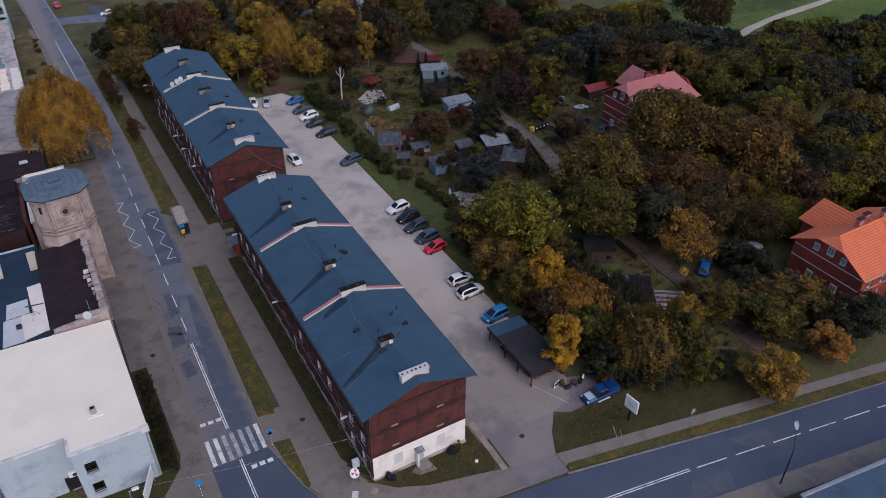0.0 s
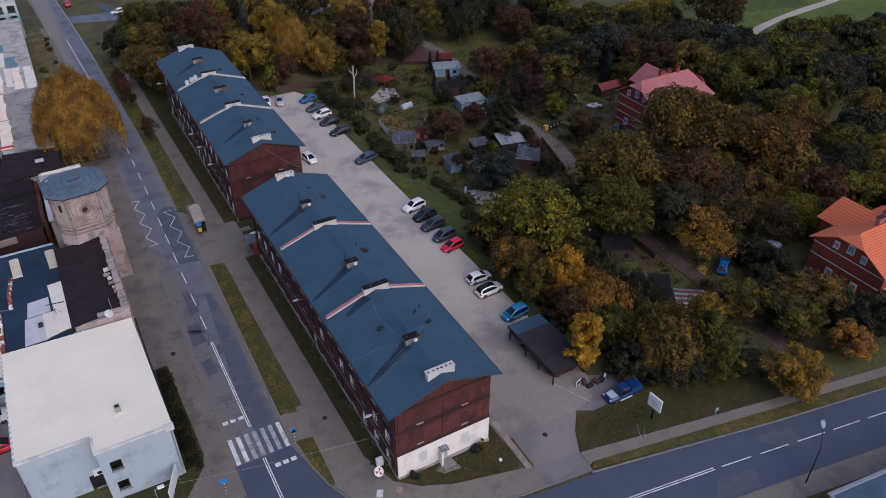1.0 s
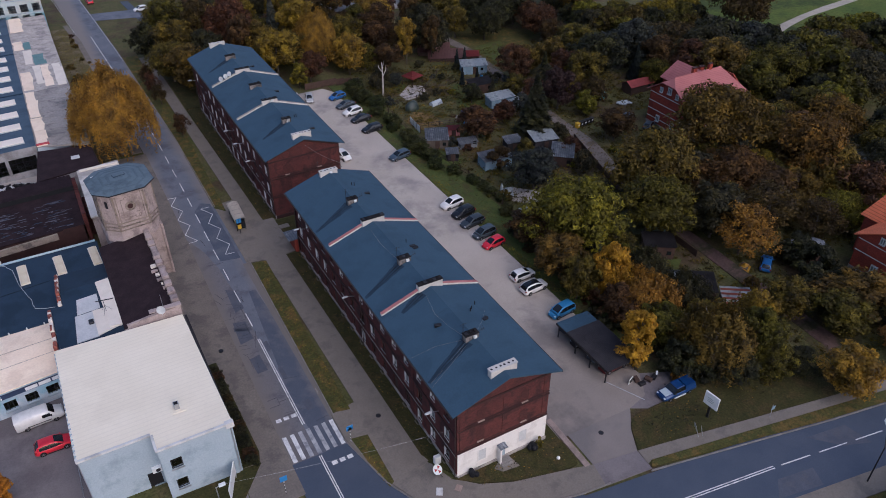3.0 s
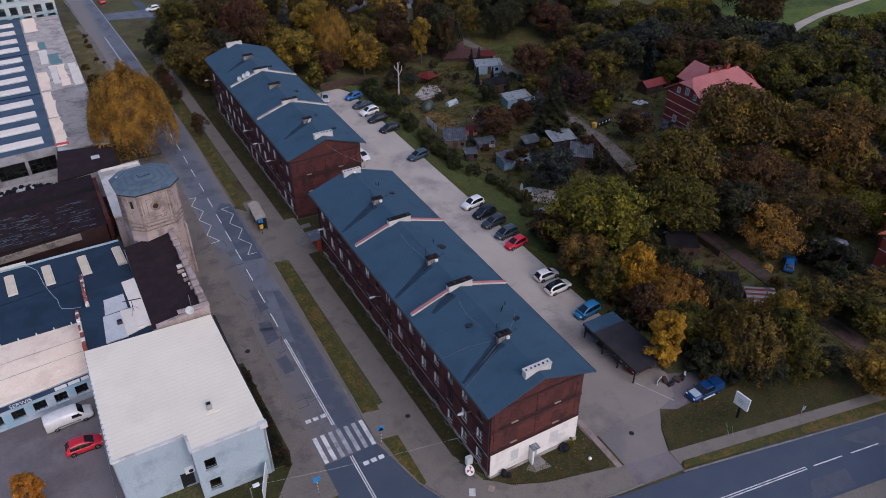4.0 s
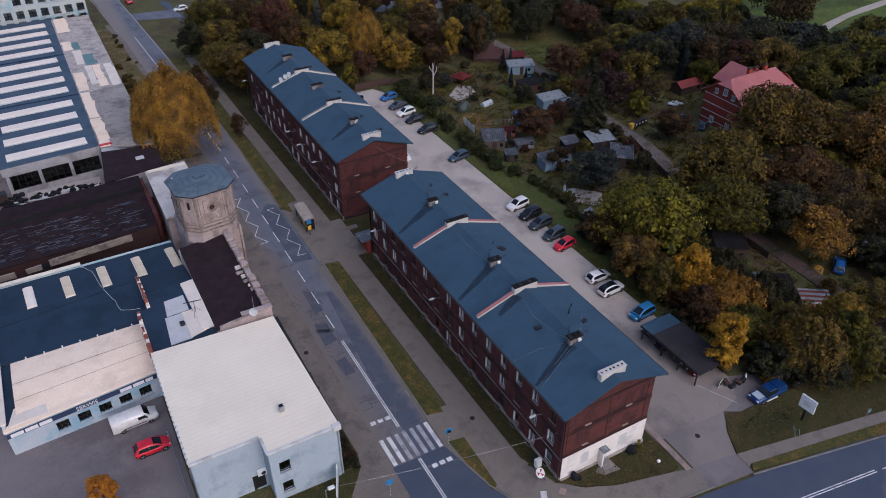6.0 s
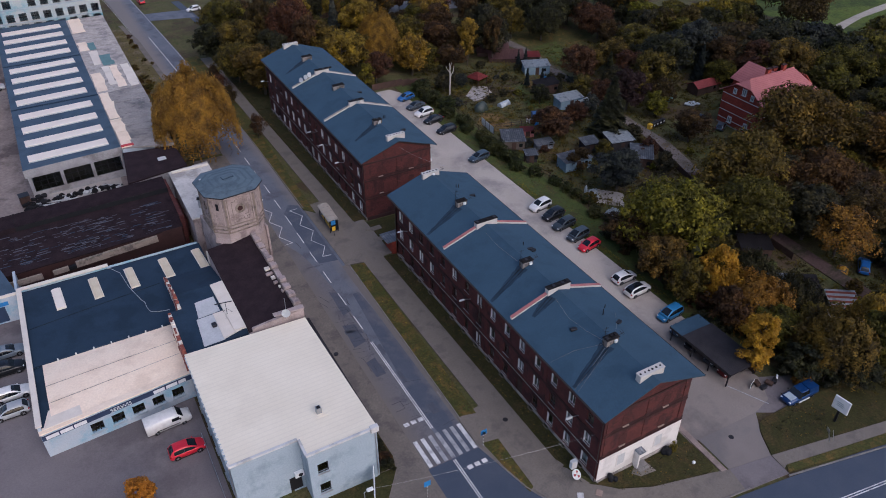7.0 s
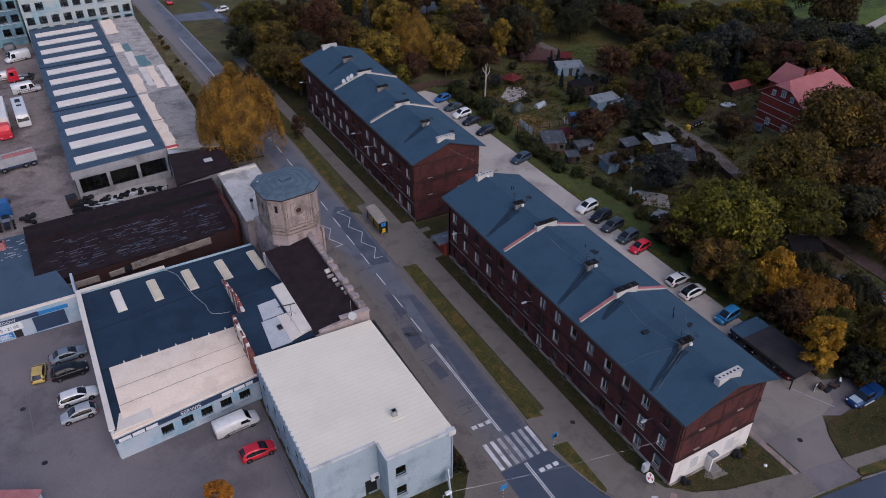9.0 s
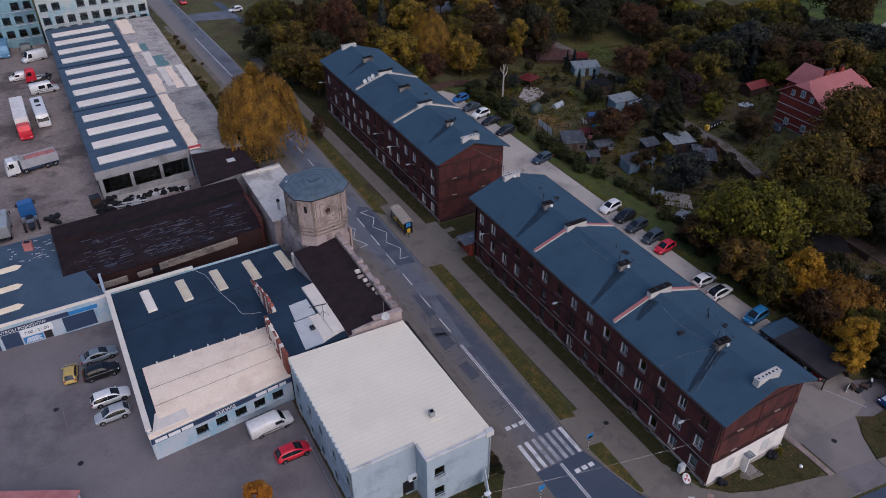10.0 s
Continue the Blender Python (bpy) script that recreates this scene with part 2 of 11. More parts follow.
def worn_towards(m, c, y0, y1):
    """Lays a second, greyer tone over the far end of a surface, with a ragged edge between y0 and y1."""
    t = m.node_tree
    b = t.nodes["Principled BSDF"]
    co = t.nodes.new("ShaderNodeTexCoord")
    sep = t.nodes.new("ShaderNodeSeparateXYZ")
    t.links.new(co.outputs["Object"], sep.inputs[0])
    no = t.nodes.new("ShaderNodeTexNoise")
    no.inputs["Scale"].default_value, no.inputs["Detail"].default_value = 0.16, 6.0
    t.links.new(co.outputs["Object"], no.inputs["Vector"])
    ad = t.nodes.new("ShaderNodeMath")
    ad.operation = "MULTIPLY_ADD"
    ad.inputs[1].default_value = 22.0
    t.links.new(no.outputs["Fac"], ad.inputs[0])
    t.links.new(sep.outputs[1], ad.inputs[2])
    mr = t.nodes.new("ShaderNodeMapRange")
    mr.inputs["From Min"].default_value, mr.inputs["From Max"].default_value = y1 + 11.0, y0 + 11.0
    t.links.new(ad.outputs[0], mr.inputs["Value"])
    mx = t.nodes.new("ShaderNodeMix")
    mx.data_type, mx.blend_type = "RGBA", "MULTIPLY"
    t.links.new(mr.outputs[0], mx.inputs[0])
    t.links.new(b.inputs["Base Color"].links[0].from_socket, mx.inputs[6])
    mx.inputs[7].default_value = hexa(c)
    t.links.new(mx.outputs[2], b.inputs["Base Color"])
    return m


M_LOT = worn_towards(mat("car_park_concrete", (0.40, 0.355, 0.31), (0.47, 0.42, 0.37), 0.12, 6.0, 0.9, 0.2, c3=(0.29, 0.262, 0.243), patch=0.1, grain=0.12), (0.58, 0.565, 0.57), 10.0, 28.0)
M_KERB = mat("kerb_concrete", (0.19, 0.178, 0.168), (0.25, 0.232, 0.215), 0.8, 9.0, 0.9, 0.3, island=0.15)
M_YARD = mat("yard_asphalt", (0.165, 0.146, 0.150), (0.205, 0.182, 0.182), 0.15, 5.0, 0.9, 0.2, c3=(0.130, 0.114, 0.118), patch=0.1, grain=0.16)
M_DIRT = mat("dirt_yard", (0.20, 0.16, 0.145), (0.29, 0.24, 0.215), 0.16, 1.6, 0.95, 0.4, c3=(0.115, 0.092, 0.085), patch=0.11, grain=0.28)
M_DRIVE = mat("greyed_drive", (0.188, 0.164, 0.150), (0.23, 0.202, 0.185), 0.15, 9.0, 0.9, 0.2, c3=(0.17, 0.155, 0.15), patch=0.1, grain=0.12)
M_TRACK = mat("dirt_track", (0.080, 0.050, 0.045), (0.118, 0.076, 0.066), 0.4, 3.0, 0.95, 0.5, c3=(0.04, 0.038, 0.018), patch=0.25, grain=0.35)
M_TRACK_GREY = mat("grey_gravel_track", (0.135, 0.115, 0.105), (0.175, 0.150, 0.137), 0.4, 3.0, 0.95, 0.4, c3=(0.10, 0.082, 0.06), patch=0.25, grain=0.25)
M_VERGE_DRY = mat("dry_verge", (0.125, 0.098, 0.040), (0.090, 0.080, 0.030), 0.5, 3.0, 0.95, 0.8, c3=(0.165, 0.130, 0.080), patch=0.3, grain=0.5, dist=0.1)
M_OCHRE = mat("dry_ochre_soil", (0.15, 0.092, 0.032), (0.19, 0.12, 0.045), 0.5, 3.0, 0.95, 0.6, c3=(0.085, 0.075, 0.022), patch=0.3, grain=0.4, dist=0.06)
M_SAND = mat("sandy_track", (0.34, 0.30, 0.25), (0.44, 0.39, 0.33), 0.2, 4.0, 0.95, 0.3)
M_PAINT = mat("road_paint", (0.62, 0.62, 0.62), (0.75, 0.75, 0.74), 1.5, 14.0, 0.7, 0.1, c3=(0.42, 0.42, 0.43), patch=1.1, grain=0.2)
M_PAINT_WORN = mat("worn_road_paint", (0.30, 0.31, 0.33), (0.45, 0.45, 0.46), 1.5, 14.0, 0.7, 0.1, c3=(0.2, 0.21, 0.23), patch=1.3, grain=0.25)
M_BRICK = brick("sooty_red_brick", (0.122, 0.039, 0.034), (0.080, 0.028, 0.028), (0.62, 0.57, 0.56), (0.046, 0.021, 0.022))
M_BRICK_DARK = mat("engineering_brick_band", (0.034, 0.017, 0.016), (0.055, 0.024, 0.022), 0.6, 12.0, 0.9, 0.2)
# the wall brick again, darkened to paint the shade of the blind recesses
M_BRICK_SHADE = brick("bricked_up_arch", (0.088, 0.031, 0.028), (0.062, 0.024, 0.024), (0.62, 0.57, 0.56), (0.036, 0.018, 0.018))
M_BRICK_HOUSE = brick("red_house_brick", (0.30, 0.055, 0.035), (0.26, 0.05, 0.032), (0.75, 0.7, 0.66), (0.21, 0.045, 0.03))
M_PLASTER_WHITE = mat("white_limewash", (0.76, 0.73, 0.69), (0.70, 0.67, 0.635), 0.5, 9.0, 0.9, 0.15, c3=(0.6, 0.57, 0.535), patch=0.35, grain=0.05)
M_PLASTER_BLUE = mat("pale_blue_render", (0.335, 0.415, 0.47), (0.385, 0.46, 0.51), 0.3, 5.0, 0.85, 0.1, c3=(0.255, 0.325, 0.375), patch=0.22, grain=0.12)
M_COPING = mat("weathered_coping", (0.56, 0.56, 0.55), (0.64, 0.63, 0.61), 0.6, 7.0, 0.85, 0.1, c3=(0.42, 0.42, 0.41), patch=0.5, grain=0.1)
M_OFFICE = mat("flaking_cyan_render", (0.44, 0.45, 0.43), (0.36, 0.45, 0.47), 0.25, 4.0, 0.9, 0.2, c3=(0.17, 0.36, 0.43), patch=0.13, grain=0.15)
M_OFFICE_TEAL = mat("stained_teal_render", (0.15, 0.28, 0.33), (0.21, 0.35, 0.40), 0.25, 4.0, 0.9, 0.2, c3=(0.11, 0.19, 0.24), patch=0.2, grain=0.15)
M_PLASTER_AGED = mat("flaking_render", (0.460, 0.500, 0.540), (0.380, 0.470, 0.550), 0.35, 6.0, 0.9, 0.2, c3=(0.260, 0.420, 0.520), patch=0.22, grain=0.14)
M_STUCCO = mat("weathered_stucco", (0.40, 0.325, 0.305), (0.34, 0.275, 0.26), 0.5, 5.0, 0.9, 0.3, c3=(0.225, 0.18, 0.17), patch=0.5, grain=0.22)
M_STUCCO_DARK = mat("sooty_stucco_moulding", (0.065, 0.047, 0.046), (0.12, 0.088, 0.082), 0.8, 9.0, 0.9, 0.2)
M_ROOF_BLUE = mat("blue_grey_roofing_felt", (0.029, 0.068, 0.107), (0.035, 0.078, 0.121), 0.3, 5.0, 0.8, 0.2, c3=(0.0255, 0.061, 0.097), patch=0.25, grain=0.14, spec=0.4)
M_ROOF_BLACKISH = mat("sooty_roofing_felt", (0.007, 0.012, 0.020), (0.015, 0.030, 0.048), 0.9, 6.0, 0.85, 0.2, grain=0.3)
M_ROOF_DARKENED = mat("smoke_stained_felt", (0.013, 0.028, 0.047), (0.023, 0.049, 0.080), 0.8, 6.0, 0.85, 0.2, grain=0.25)
M_CHIM_SMALL = mat("smoke_stained_render", (0.24, 0.22, 0.205), (0.14, 0.128, 0.122), 1.3, 6.0, 0.9, 0.3, c3=(0.07, 0.065, 0.065), patch=1.0, grain=0.3)
M_CHIM_SOOT = mat("sooty_chimney_top", (0.010, 0.010, 0.012), (0.030, 0.028, 0.029), 1.2, 8.0, 0.95, 0.3, grain=0.3, spec=0.1)
M_PEEL = mat("peeled_grey_felt", (0.045, 0.050, 0.068), (0.10, 0.106, 0.13), 1.0, 6.0, 0.85, 0.2, grain=0.25)
M_ROOF_SVC = mat("dark_blue_roofing_felt", (0.0150, 0.034, 0.061), (0.0195, 0.041, 0.071), 0.3, 8.0, 0.8, 0.2, c3=(0.012, 0.028, 0.050), patch=0.2, grain=0.16)
M_ROOF_HALL = mat("hall_roofing_felt", (0.052, 0.088, 0.130), (0.064, 0.102, 0.146), 0.25, 8.0, 0.8, 0.2, c3=(0.044, 0.074, 0.110), patch=0.2, grain=0.14)
M_ROOF_WHITE = lined(mat("white_sheet_roof", (0.80, 0.725, 0.575), (0.85, 0.775, 0.625), 0.2, 5.0, 0.6, 0.1, c3=(0.785, 0.71, 0.565), patch=0.15, grain=0.04), 1, 0.6, 0.15, 0.955, 0.25)
M_ROOF_PEACH = mat("pale_bitumen_sheet", (0.86, 0.70, 0.545), (0.89, 0.745, 0.59), 0.5, 4.0, 0.75, 0.15, c3=(0.79, 0.635, 0.49), patch=0.3, grain=0.1)
M_ROOF_BROWN = mat("brown_roofing_felt", (0.024, 0.016, 0.019), (0.036, 0.024, 0.027), 0.6, 5.0, 0.9, 0.3, grain=0.3, spec=0.08)
M_ROOF_OLD = mat("peeling_tar_roof", (0.017, 0.012, 0.015), (0.030, 0.020, 0.023), 0.6, 5.0, 0.9, 0.3, grain=0.35, spec=0.06)
M_ROOF_CONC = mat("weathered_slab_roof", (0.24, 0.222, 0.212), (0.36, 0.33, 0.305), 0.4, 3.0, 0.9, 0.3, c3=(0.15, 0.143, 0.145), patch=0.2, grain=0.3)
M_ROOF_CONC_PALE = mat("weathered_pale_felt", (0.36, 0.325, 0.295), (0.50, 0.45, 0.41), 0.5, 3.0, 0.9, 0.3, c3=(0.27, 0.245, 0.235), patch=0.35, grain=0.28)
M_TEAL_FELT = mat("teal_felt_patch", (0.10, 0.20, 0.205), (0.14, 0.245, 0.25), 0.6, 6.0, 0.8, 0.2, grain=0.2)
M_FELT_GREY = mat("grey_felt_patch", (0.46, 0.475, 0.48), (0.56, 0.565, 0.565), 0.5, 4.0, 0.7, 0.1, grain=0.1)
M_WHITE_FELT = mat("white_membrane", (0.68, 0.61, 0.525), (0.76, 0.69, 0.60), 0.6, 8.0, 0.7, 0.1, grain=0.06)
M_TILE_ORANGE = lined(mat("orange_clay_tile", (0.66, 0.17, 0.075), (0.58, 0.145, 0.065), 0.7, 9.0, 0.8, 0.2, grain=0.12), 1, 0.36, 0.9, 0.6, 0.22)
M_TILE_ORANGE_WING = lined(mat("orange_clay_tile_wing", (0.66, 0.17, 0.075), (0.58, 0.145, 0.065), 0.7, 9.0, 0.8, 0.2, grain=0.12), 0, 0.36, 0.9, 0.6, 0.22)
M_TILE_PINK = lined(mat("faded_red_tile", (0.36, 0.125, 0.125), (0.42, 0.155, 0.15), 0.4, 9.0, 0.8, 0.2, grain=0.12), 1, 0.36, 0.7, 0.78, 0.2)
M_TILE_PINK_WING = lined(mat("faded_red_tile_wing", (0.36, 0.125, 0.125), (0.42, 0.155, 0.15), 0.4, 9.0, 0.8, 0.2, grain=0.12), 0, 0.36, 0.7, 0.78, 0.2)
M_RED_SHEET = lined(mat("red_sheet_roof", (0.21, 0.035, 0.034), (0.26, 0.046, 0.042), 0.5, 9.0, 0.6, 0.1), 0, 0.25, 0.7, 0.8, 0.25)
M_FRAME = plain("white_window_joinery", (0.72, 0.72, 0.70), 0.5)
M_GLASS = glass("window_glass")
M_CURTAIN = mat("net_curtain", (0.55, 0.55, 0.53), (0.62, 0.62, 0.60), 3.0, 20.0, 0.95, 0.1)
M_GLASS_SKY = mat("frosted_skylight", (0.80, 0.71, 0.60), (0.86, 0.775, 0.665), 0.4, 6.0, 0.4, 0.1, grain=0.06)
M_GLASS_YELLOW = mat("yellowed_skylight", (0.62, 0.52, 0.36), (0.70, 0.61, 0.46), 0.7, 6.0, 0.5, 0.1, grain=0.08)
M_DARK = plain("dark_void", (0.012, 0.013, 0.016), 0.8, spec=0.2)
M_METAL = plain("galvanised_steel", (0.45, 0.46, 0.47), 0.45, 0.8)
M_STEEL_DARK = plain("dark_steel", (0.035, 0.035, 0.04), 0.5, 0.6)
M_RUBBER = plain("tyre_rubber", (0.018, 0.018, 0.02), 0.85, spec=0.2)
M_RIM = plain("alloy_rim", (0.42, 0.43, 0.45), 0.35, 0.8)
M_CARGLASS = plain("tinted_car_glass", (0.012, 0.016, 0.02), 0.08, 0.0, 0.6)
M_TRIM = plain("black_plastic_trim", (0.02, 0.02, 0.022), 0.6)
M_LAMP = plain("lamp_lens", (0.75, 0.78, 0.8), 0.15)
M_TAIL = plain("tail_lamp_lens", (0.30, 0.012, 0.012), 0.2)
M_BARK = mat("bark", (0.075, 0.06, 0.048), (0.10, 0.085, 0.07), 1.2, 12.0, 0.95, 0.5, grain=0.3)
M_BIRCH = mat("pale_bark", (0.38, 0.35, 0.31), (0.28, 0.25, 0.22), 1.2, 9.0, 0.9, 0.3, grain=0.25)
M_PALE_POLE = mat("bleached_trunk", (0.50, 0.47, 0.43), (0.36, 0.33, 0.30), 1.2, 9.0, 0.9, 0.3, grain=0.2)
M_WOOD_DARK = mat("stained_timber", (0.05, 0.03, 0.024), (0.075, 0.045, 0.035), 0.8, 12.0, 0.85, 0.2)
M_WOOD = mat("weathered_timber", (0.085, 0.070, 0.058), (0.12, 0.10, 0.085), 0.8, 12.0, 0.85, 0.2)
M_SHEET_GREY = lined(mat("corrugated_grey_sheet", (0.20, 0.22, 0.25), (0.11, 0.125, 0.15), 0.9, 5.0, 0.7, 0.1, 0.1, c3=(0.30, 0.32, 0.34), patch=0.7, grain=0.25), 0, 0.4, 0.8, 0.7, 0.35)
M_SHEET_BLUE = lined(mat("pale_blue_sheet", (0.25, 0.36, 0.43), (0.19, 0.28, 0.35), 0.5, 7.0, 0.6, 0.1, 0.1), 0, 0.25, 0.6, 0.85, 0.3)
M_SHEET_DARK = lined(mat("dark_corrugated_sheet", (0.026, 0.024, 0.028), (0.040, 0.038, 0.042), 0.5, 7.0, 0.85, 0.1, 0.0, spec=0.15), 0, 0.25, 0.4, 0.85, 0.3)
M_RED_FLASH = mat("faded_red_coping", (0.36, 0.13, 0.125), (0.44, 0.19, 0.18), 0.9, 9.0, 0.7, 0.1, grain=0.15)
M_STUCCO_DARK = mat("stained_stucco", (0.215, 0.175, 0.145), (0.27, 0.222, 0.185), 0.6, 6.0, 0.9, 0.3, c3=(0.115, 0.095, 0.085), patch=0.7, grain=0.25)
M_SILL = mat("weathered_sill_stone", (0.27, 0.20, 0.165), (0.33, 0.25, 0.21), 0.9, 6.0, 0.9, 0.2, grain=0.15)
M_CHIM = mat("rendered_chimney", (0.36, 0.33, 0.30), (0.27, 0.24, 0.225), 0.9, 8.0, 0.9, 0.3, c3=(0.16, 0.14, 0.135), patch=0.6, grain=0.2)
M_CHIM_PALE = mat("pale_chimney_render", (0.55, 0.53, 0.50), (0.46, 0.44, 0.41), 0.9, 8.0, 0.9, 0.2, grain=0.12)
M_SIGN_WHITE = plain("white_sign_board", (0.78, 0.80, 0.80), 0.5)
M_SIGN_BLUE = plain("blue_sign_face", (0.03, 0.22, 0.52), 0.4)
M_NAVY = plain("navy_sign_board", (0.025, 0.045, 0.10), 0.5)
M_GREY_BAR = plain("grey_print", (0.35, 0.42, 0.42), 0.6)
M_RED_PAINT = plain("red_print", (0.5, 0.04, 0.05), 0.5)
M_YELLOW_PAINT = plain("yellow_timetable_board", (0.7, 0.42, 0.03), 0.5)
M_BLUE_DOOR = plain("navy_roller_door", (0.03, 0.055, 0.11), 0.5)
M_BROWN_PLASTIC = plain("brown_gutter", (0.05, 0.03, 0.026), 0.5)
M_TOWER_SEAM = mat("roof_seam_shadow", (0.075, 0.11, 0.138), (0.088, 0.125, 0.155), 0.5, 7.0, 0.8, 0.1)
M_PLASTER_GREY = mat("stained_grey_render", (0.36, 0.355, 0.36), (0.28, 0.275, 0.28), 0.4, 5.0, 0.9, 0.2, c3=(0.20, 0.19, 0.19), patch=0.3, grain=0.2)
M_ROOF_TOWER = mat("weathered_blue_sheet_roof", (0.085, 0.125, 0.155), (0.115, 0.158, 0.190), 0.5, 7.0, 0.7, 0.2, c3=(0.065, 0.095, 0.12), patch=0.4, grain=0.15)
M_ROOF_ANNEX = mat("mottled_pale_membrane", (0.50, 0.47, 0.43), (0.60, 0.57, 0.53), 0.35, 3.0, 0.85, 0.2, c3=(0.36, 0.33, 0.30), patch=0.3, grain=0.14)
M_TARP = mat("faded_tarpaulin", (0.36, 0.41, 0.44), (0.50, 0.54, 0.56), 0.8, 5.0, 0.7, 0.2, c3=(0.2, 0.23, 0.26), patch=0.7, grain=0.2)


# ---------------------------------------------------------------- building blocks
def part(name, bm, material, parent, label="", smooth=False):
    """Links a bmesh as one mesh object under a thing or a part; its coordinates are the thing's own."""
    me = bpy.data.meshes.new(name)
    bm.to_mesh(me)
    bm.free()
    me.materials.append(material)
    if smooth:
        me.shade_smooth()
    ob = new(name, me)
    ob.parent = parent
    if label:
        ob["label"] = label
    return ob


def share(ob, parent, x=0.0, y=0.0, z=0.0, rz=0.0, material=None, s=None):
    """Another piece like ob, on the same mesh."""
    o = bpy.data.objects.new(ob.name.split(".")[0], ob.data)
    scene.collection.objects.link(o)
    o.parent = parent
    o.matrix_basis = pose(x, y, z, 0, 0, rz)
    if s:
        o.scale = s
    return o


def thing(name, x, y, z, rz=0.0, label="", category="", group="", kind=""):
    ob = new(name)
    ob.empty_display_size = 0.3
    ob.matrix_basis = pose(x, y, z, 0, 0, rz)
    return tagged(ob, label, category, group, kind)


def face(bm, *pts):
    return bm.faces.new([bm.verts.new(p) for p in pts])


def bx(bm, x0, x1, y0, y1, z0, z1):
    v = [bm.verts.new((x, y, z)) for z in (z0, z1) for x, y in ((x0, y0), (x1, y0), (x1, y1), (x0, y1))]
    for f in ((3, 2, 1, 0), (4, 5, 6, 7), (0, 1, 5, 4), (1, 2, 6, 5), (2, 3, 7, 6), (3, 0, 4, 7)):
        bm.faces.new([v[i] for i in f])
    return v


def box(x0, x1, y0, y1, z0, z1, bevel=0.0):
    bm = bmesh.new()
    bx(bm, x0, x1, y0, y1, z0, z1)
    if bevel:
        bmesh.ops.bevel(bm, geom=bm.edges[:], offset=bevel, segments=1, affect="EDGES")
    return bm


def rod(bm, p, q, r0, r1=None, n=8, cap=True):
    """A tapered rod from p to q."""
    p, q = Vector(p), Vector(q)
    r1 = r0 if r1 is None else r1
    t = (q - p).normalized()
    a = t.orthogonal().normalized()
    b = t.cross(a)
    rings = []
    for c, r in ((p, r0), (q, r1)):
        rings.append([bm.verts.new(c + (a * math.cos(6.2832 * i / n) + b * math.sin(6.2832 * i / n)) * r) for i in range(n)])
    for i in range(n):
        bm.faces.new((rings[0][i], rings[0][(i + 1) % n], rings[1][(i + 1) % n], rings[1][i]))
    if cap:
        bm.faces.new(rings[0][::-1])
        bm.faces.new(rings[1])
    return bm


def prism(bm, poly, zb, zt):
    """An upright prism over a plan polygon (anticlockwise); zb and zt are heights or functions of x, y."""
    fb = zb if callable(zb) else (lambda x, y: zb)
    ft = zt if callable(zt) else (lambda x, y: zt)
    b = [bm.verts.new((x, y, fb(x, y))) for x, y in poly]
    t = [bm.verts.new((x, y, ft(x, y))) for x, y in poly]
    n = len(poly)
    bm.faces.new(t)
    bm.faces.new(b[::-1])
    for i in range(n):
        bm.faces.new((b[i], b[(i + 1) % n], t[(i + 1) % n], t[i]))
    return bm


def slab(name, poly, h, material, label="", deep=0.25, kind="structure", category=""):
    """A sheet of paving or turf that follows the land, its top h metres above it."""
    bm = prism(bmesh.new(), poly, lambda x, y: gz(x, y) - deep, lambda x, y: gz(x, y) + h)
    bmesh.ops.recalc_face_normals(bm, faces=bm.faces[:])
    ob = part(name, bm, material, None)
    return tagged(ob, label, category, "", kind)


def ribbon(line, half, jitter=0.0):
    """The plan polygon of a strip along a line."""
    left, right = [], []
    for i, (x, y) in enumerate(line):
        x0, y0 = line[max(i - 1, 0)]
        x1, y1 = line[min(i + 1, len(line) - 1)]
        d = math.hypot(x1 - x0, y1 - y0)
        nx, ny = -(y1 - y0) / d, (x1 - x0) / d
        w = half + random.uniform(-jitter, jitter)
        left.append((x + nx * w, y + ny * w))
        right.append((x - nx * w, y - ny * w))
    return right + left[::-1]


def along(line, step):
    """Points every step metres on a line, with the heading in degrees."""
    out, rest = [], 0.0
    for (x0, y0), (x1, y1) in zip(line, line[1:]):
        d = math.hypot(x1 - x0, y1 - y0)
        s = rest
        while s < d:
            out.append((x0 + (x1 - x0) * s / d, y0 + (y1 - y0) * s / d, math.degrees(math.atan2(y1 - y0, x1 - x0))))
            s += step
        rest = s - d
    return out


# ---------------------------------------------------------------- ground and roads
def sheet():
    """One sheet of land that reaches far past everything seen."""
    bm = bmesh.new()
    xs = [-1600, -700, -320, -160, -80, 0, 30, 37.4, 60, 92, 95, 130, 160, 320, 700, 1600]
    ys = [-1600, -700, -320, -160, -80, -40, -8, -2, 4, 10, 80, 160, 320, 700, 1600]
    g = [[bm.verts.new((x, y, gz(x, y) - 0.05)) for y in ys] for x in xs]
    for i in range(len(xs) - 1):
        for j in range(len(ys) - 1):
            bm.faces.new((g[i][j], g[i + 1][j], g[i + 1][j + 1], g[i][j + 1]))
    return tagged(part("ground", bm, M_GROUND, None), "dark weedy ground with fallen leaves", "ground", "", "structure")


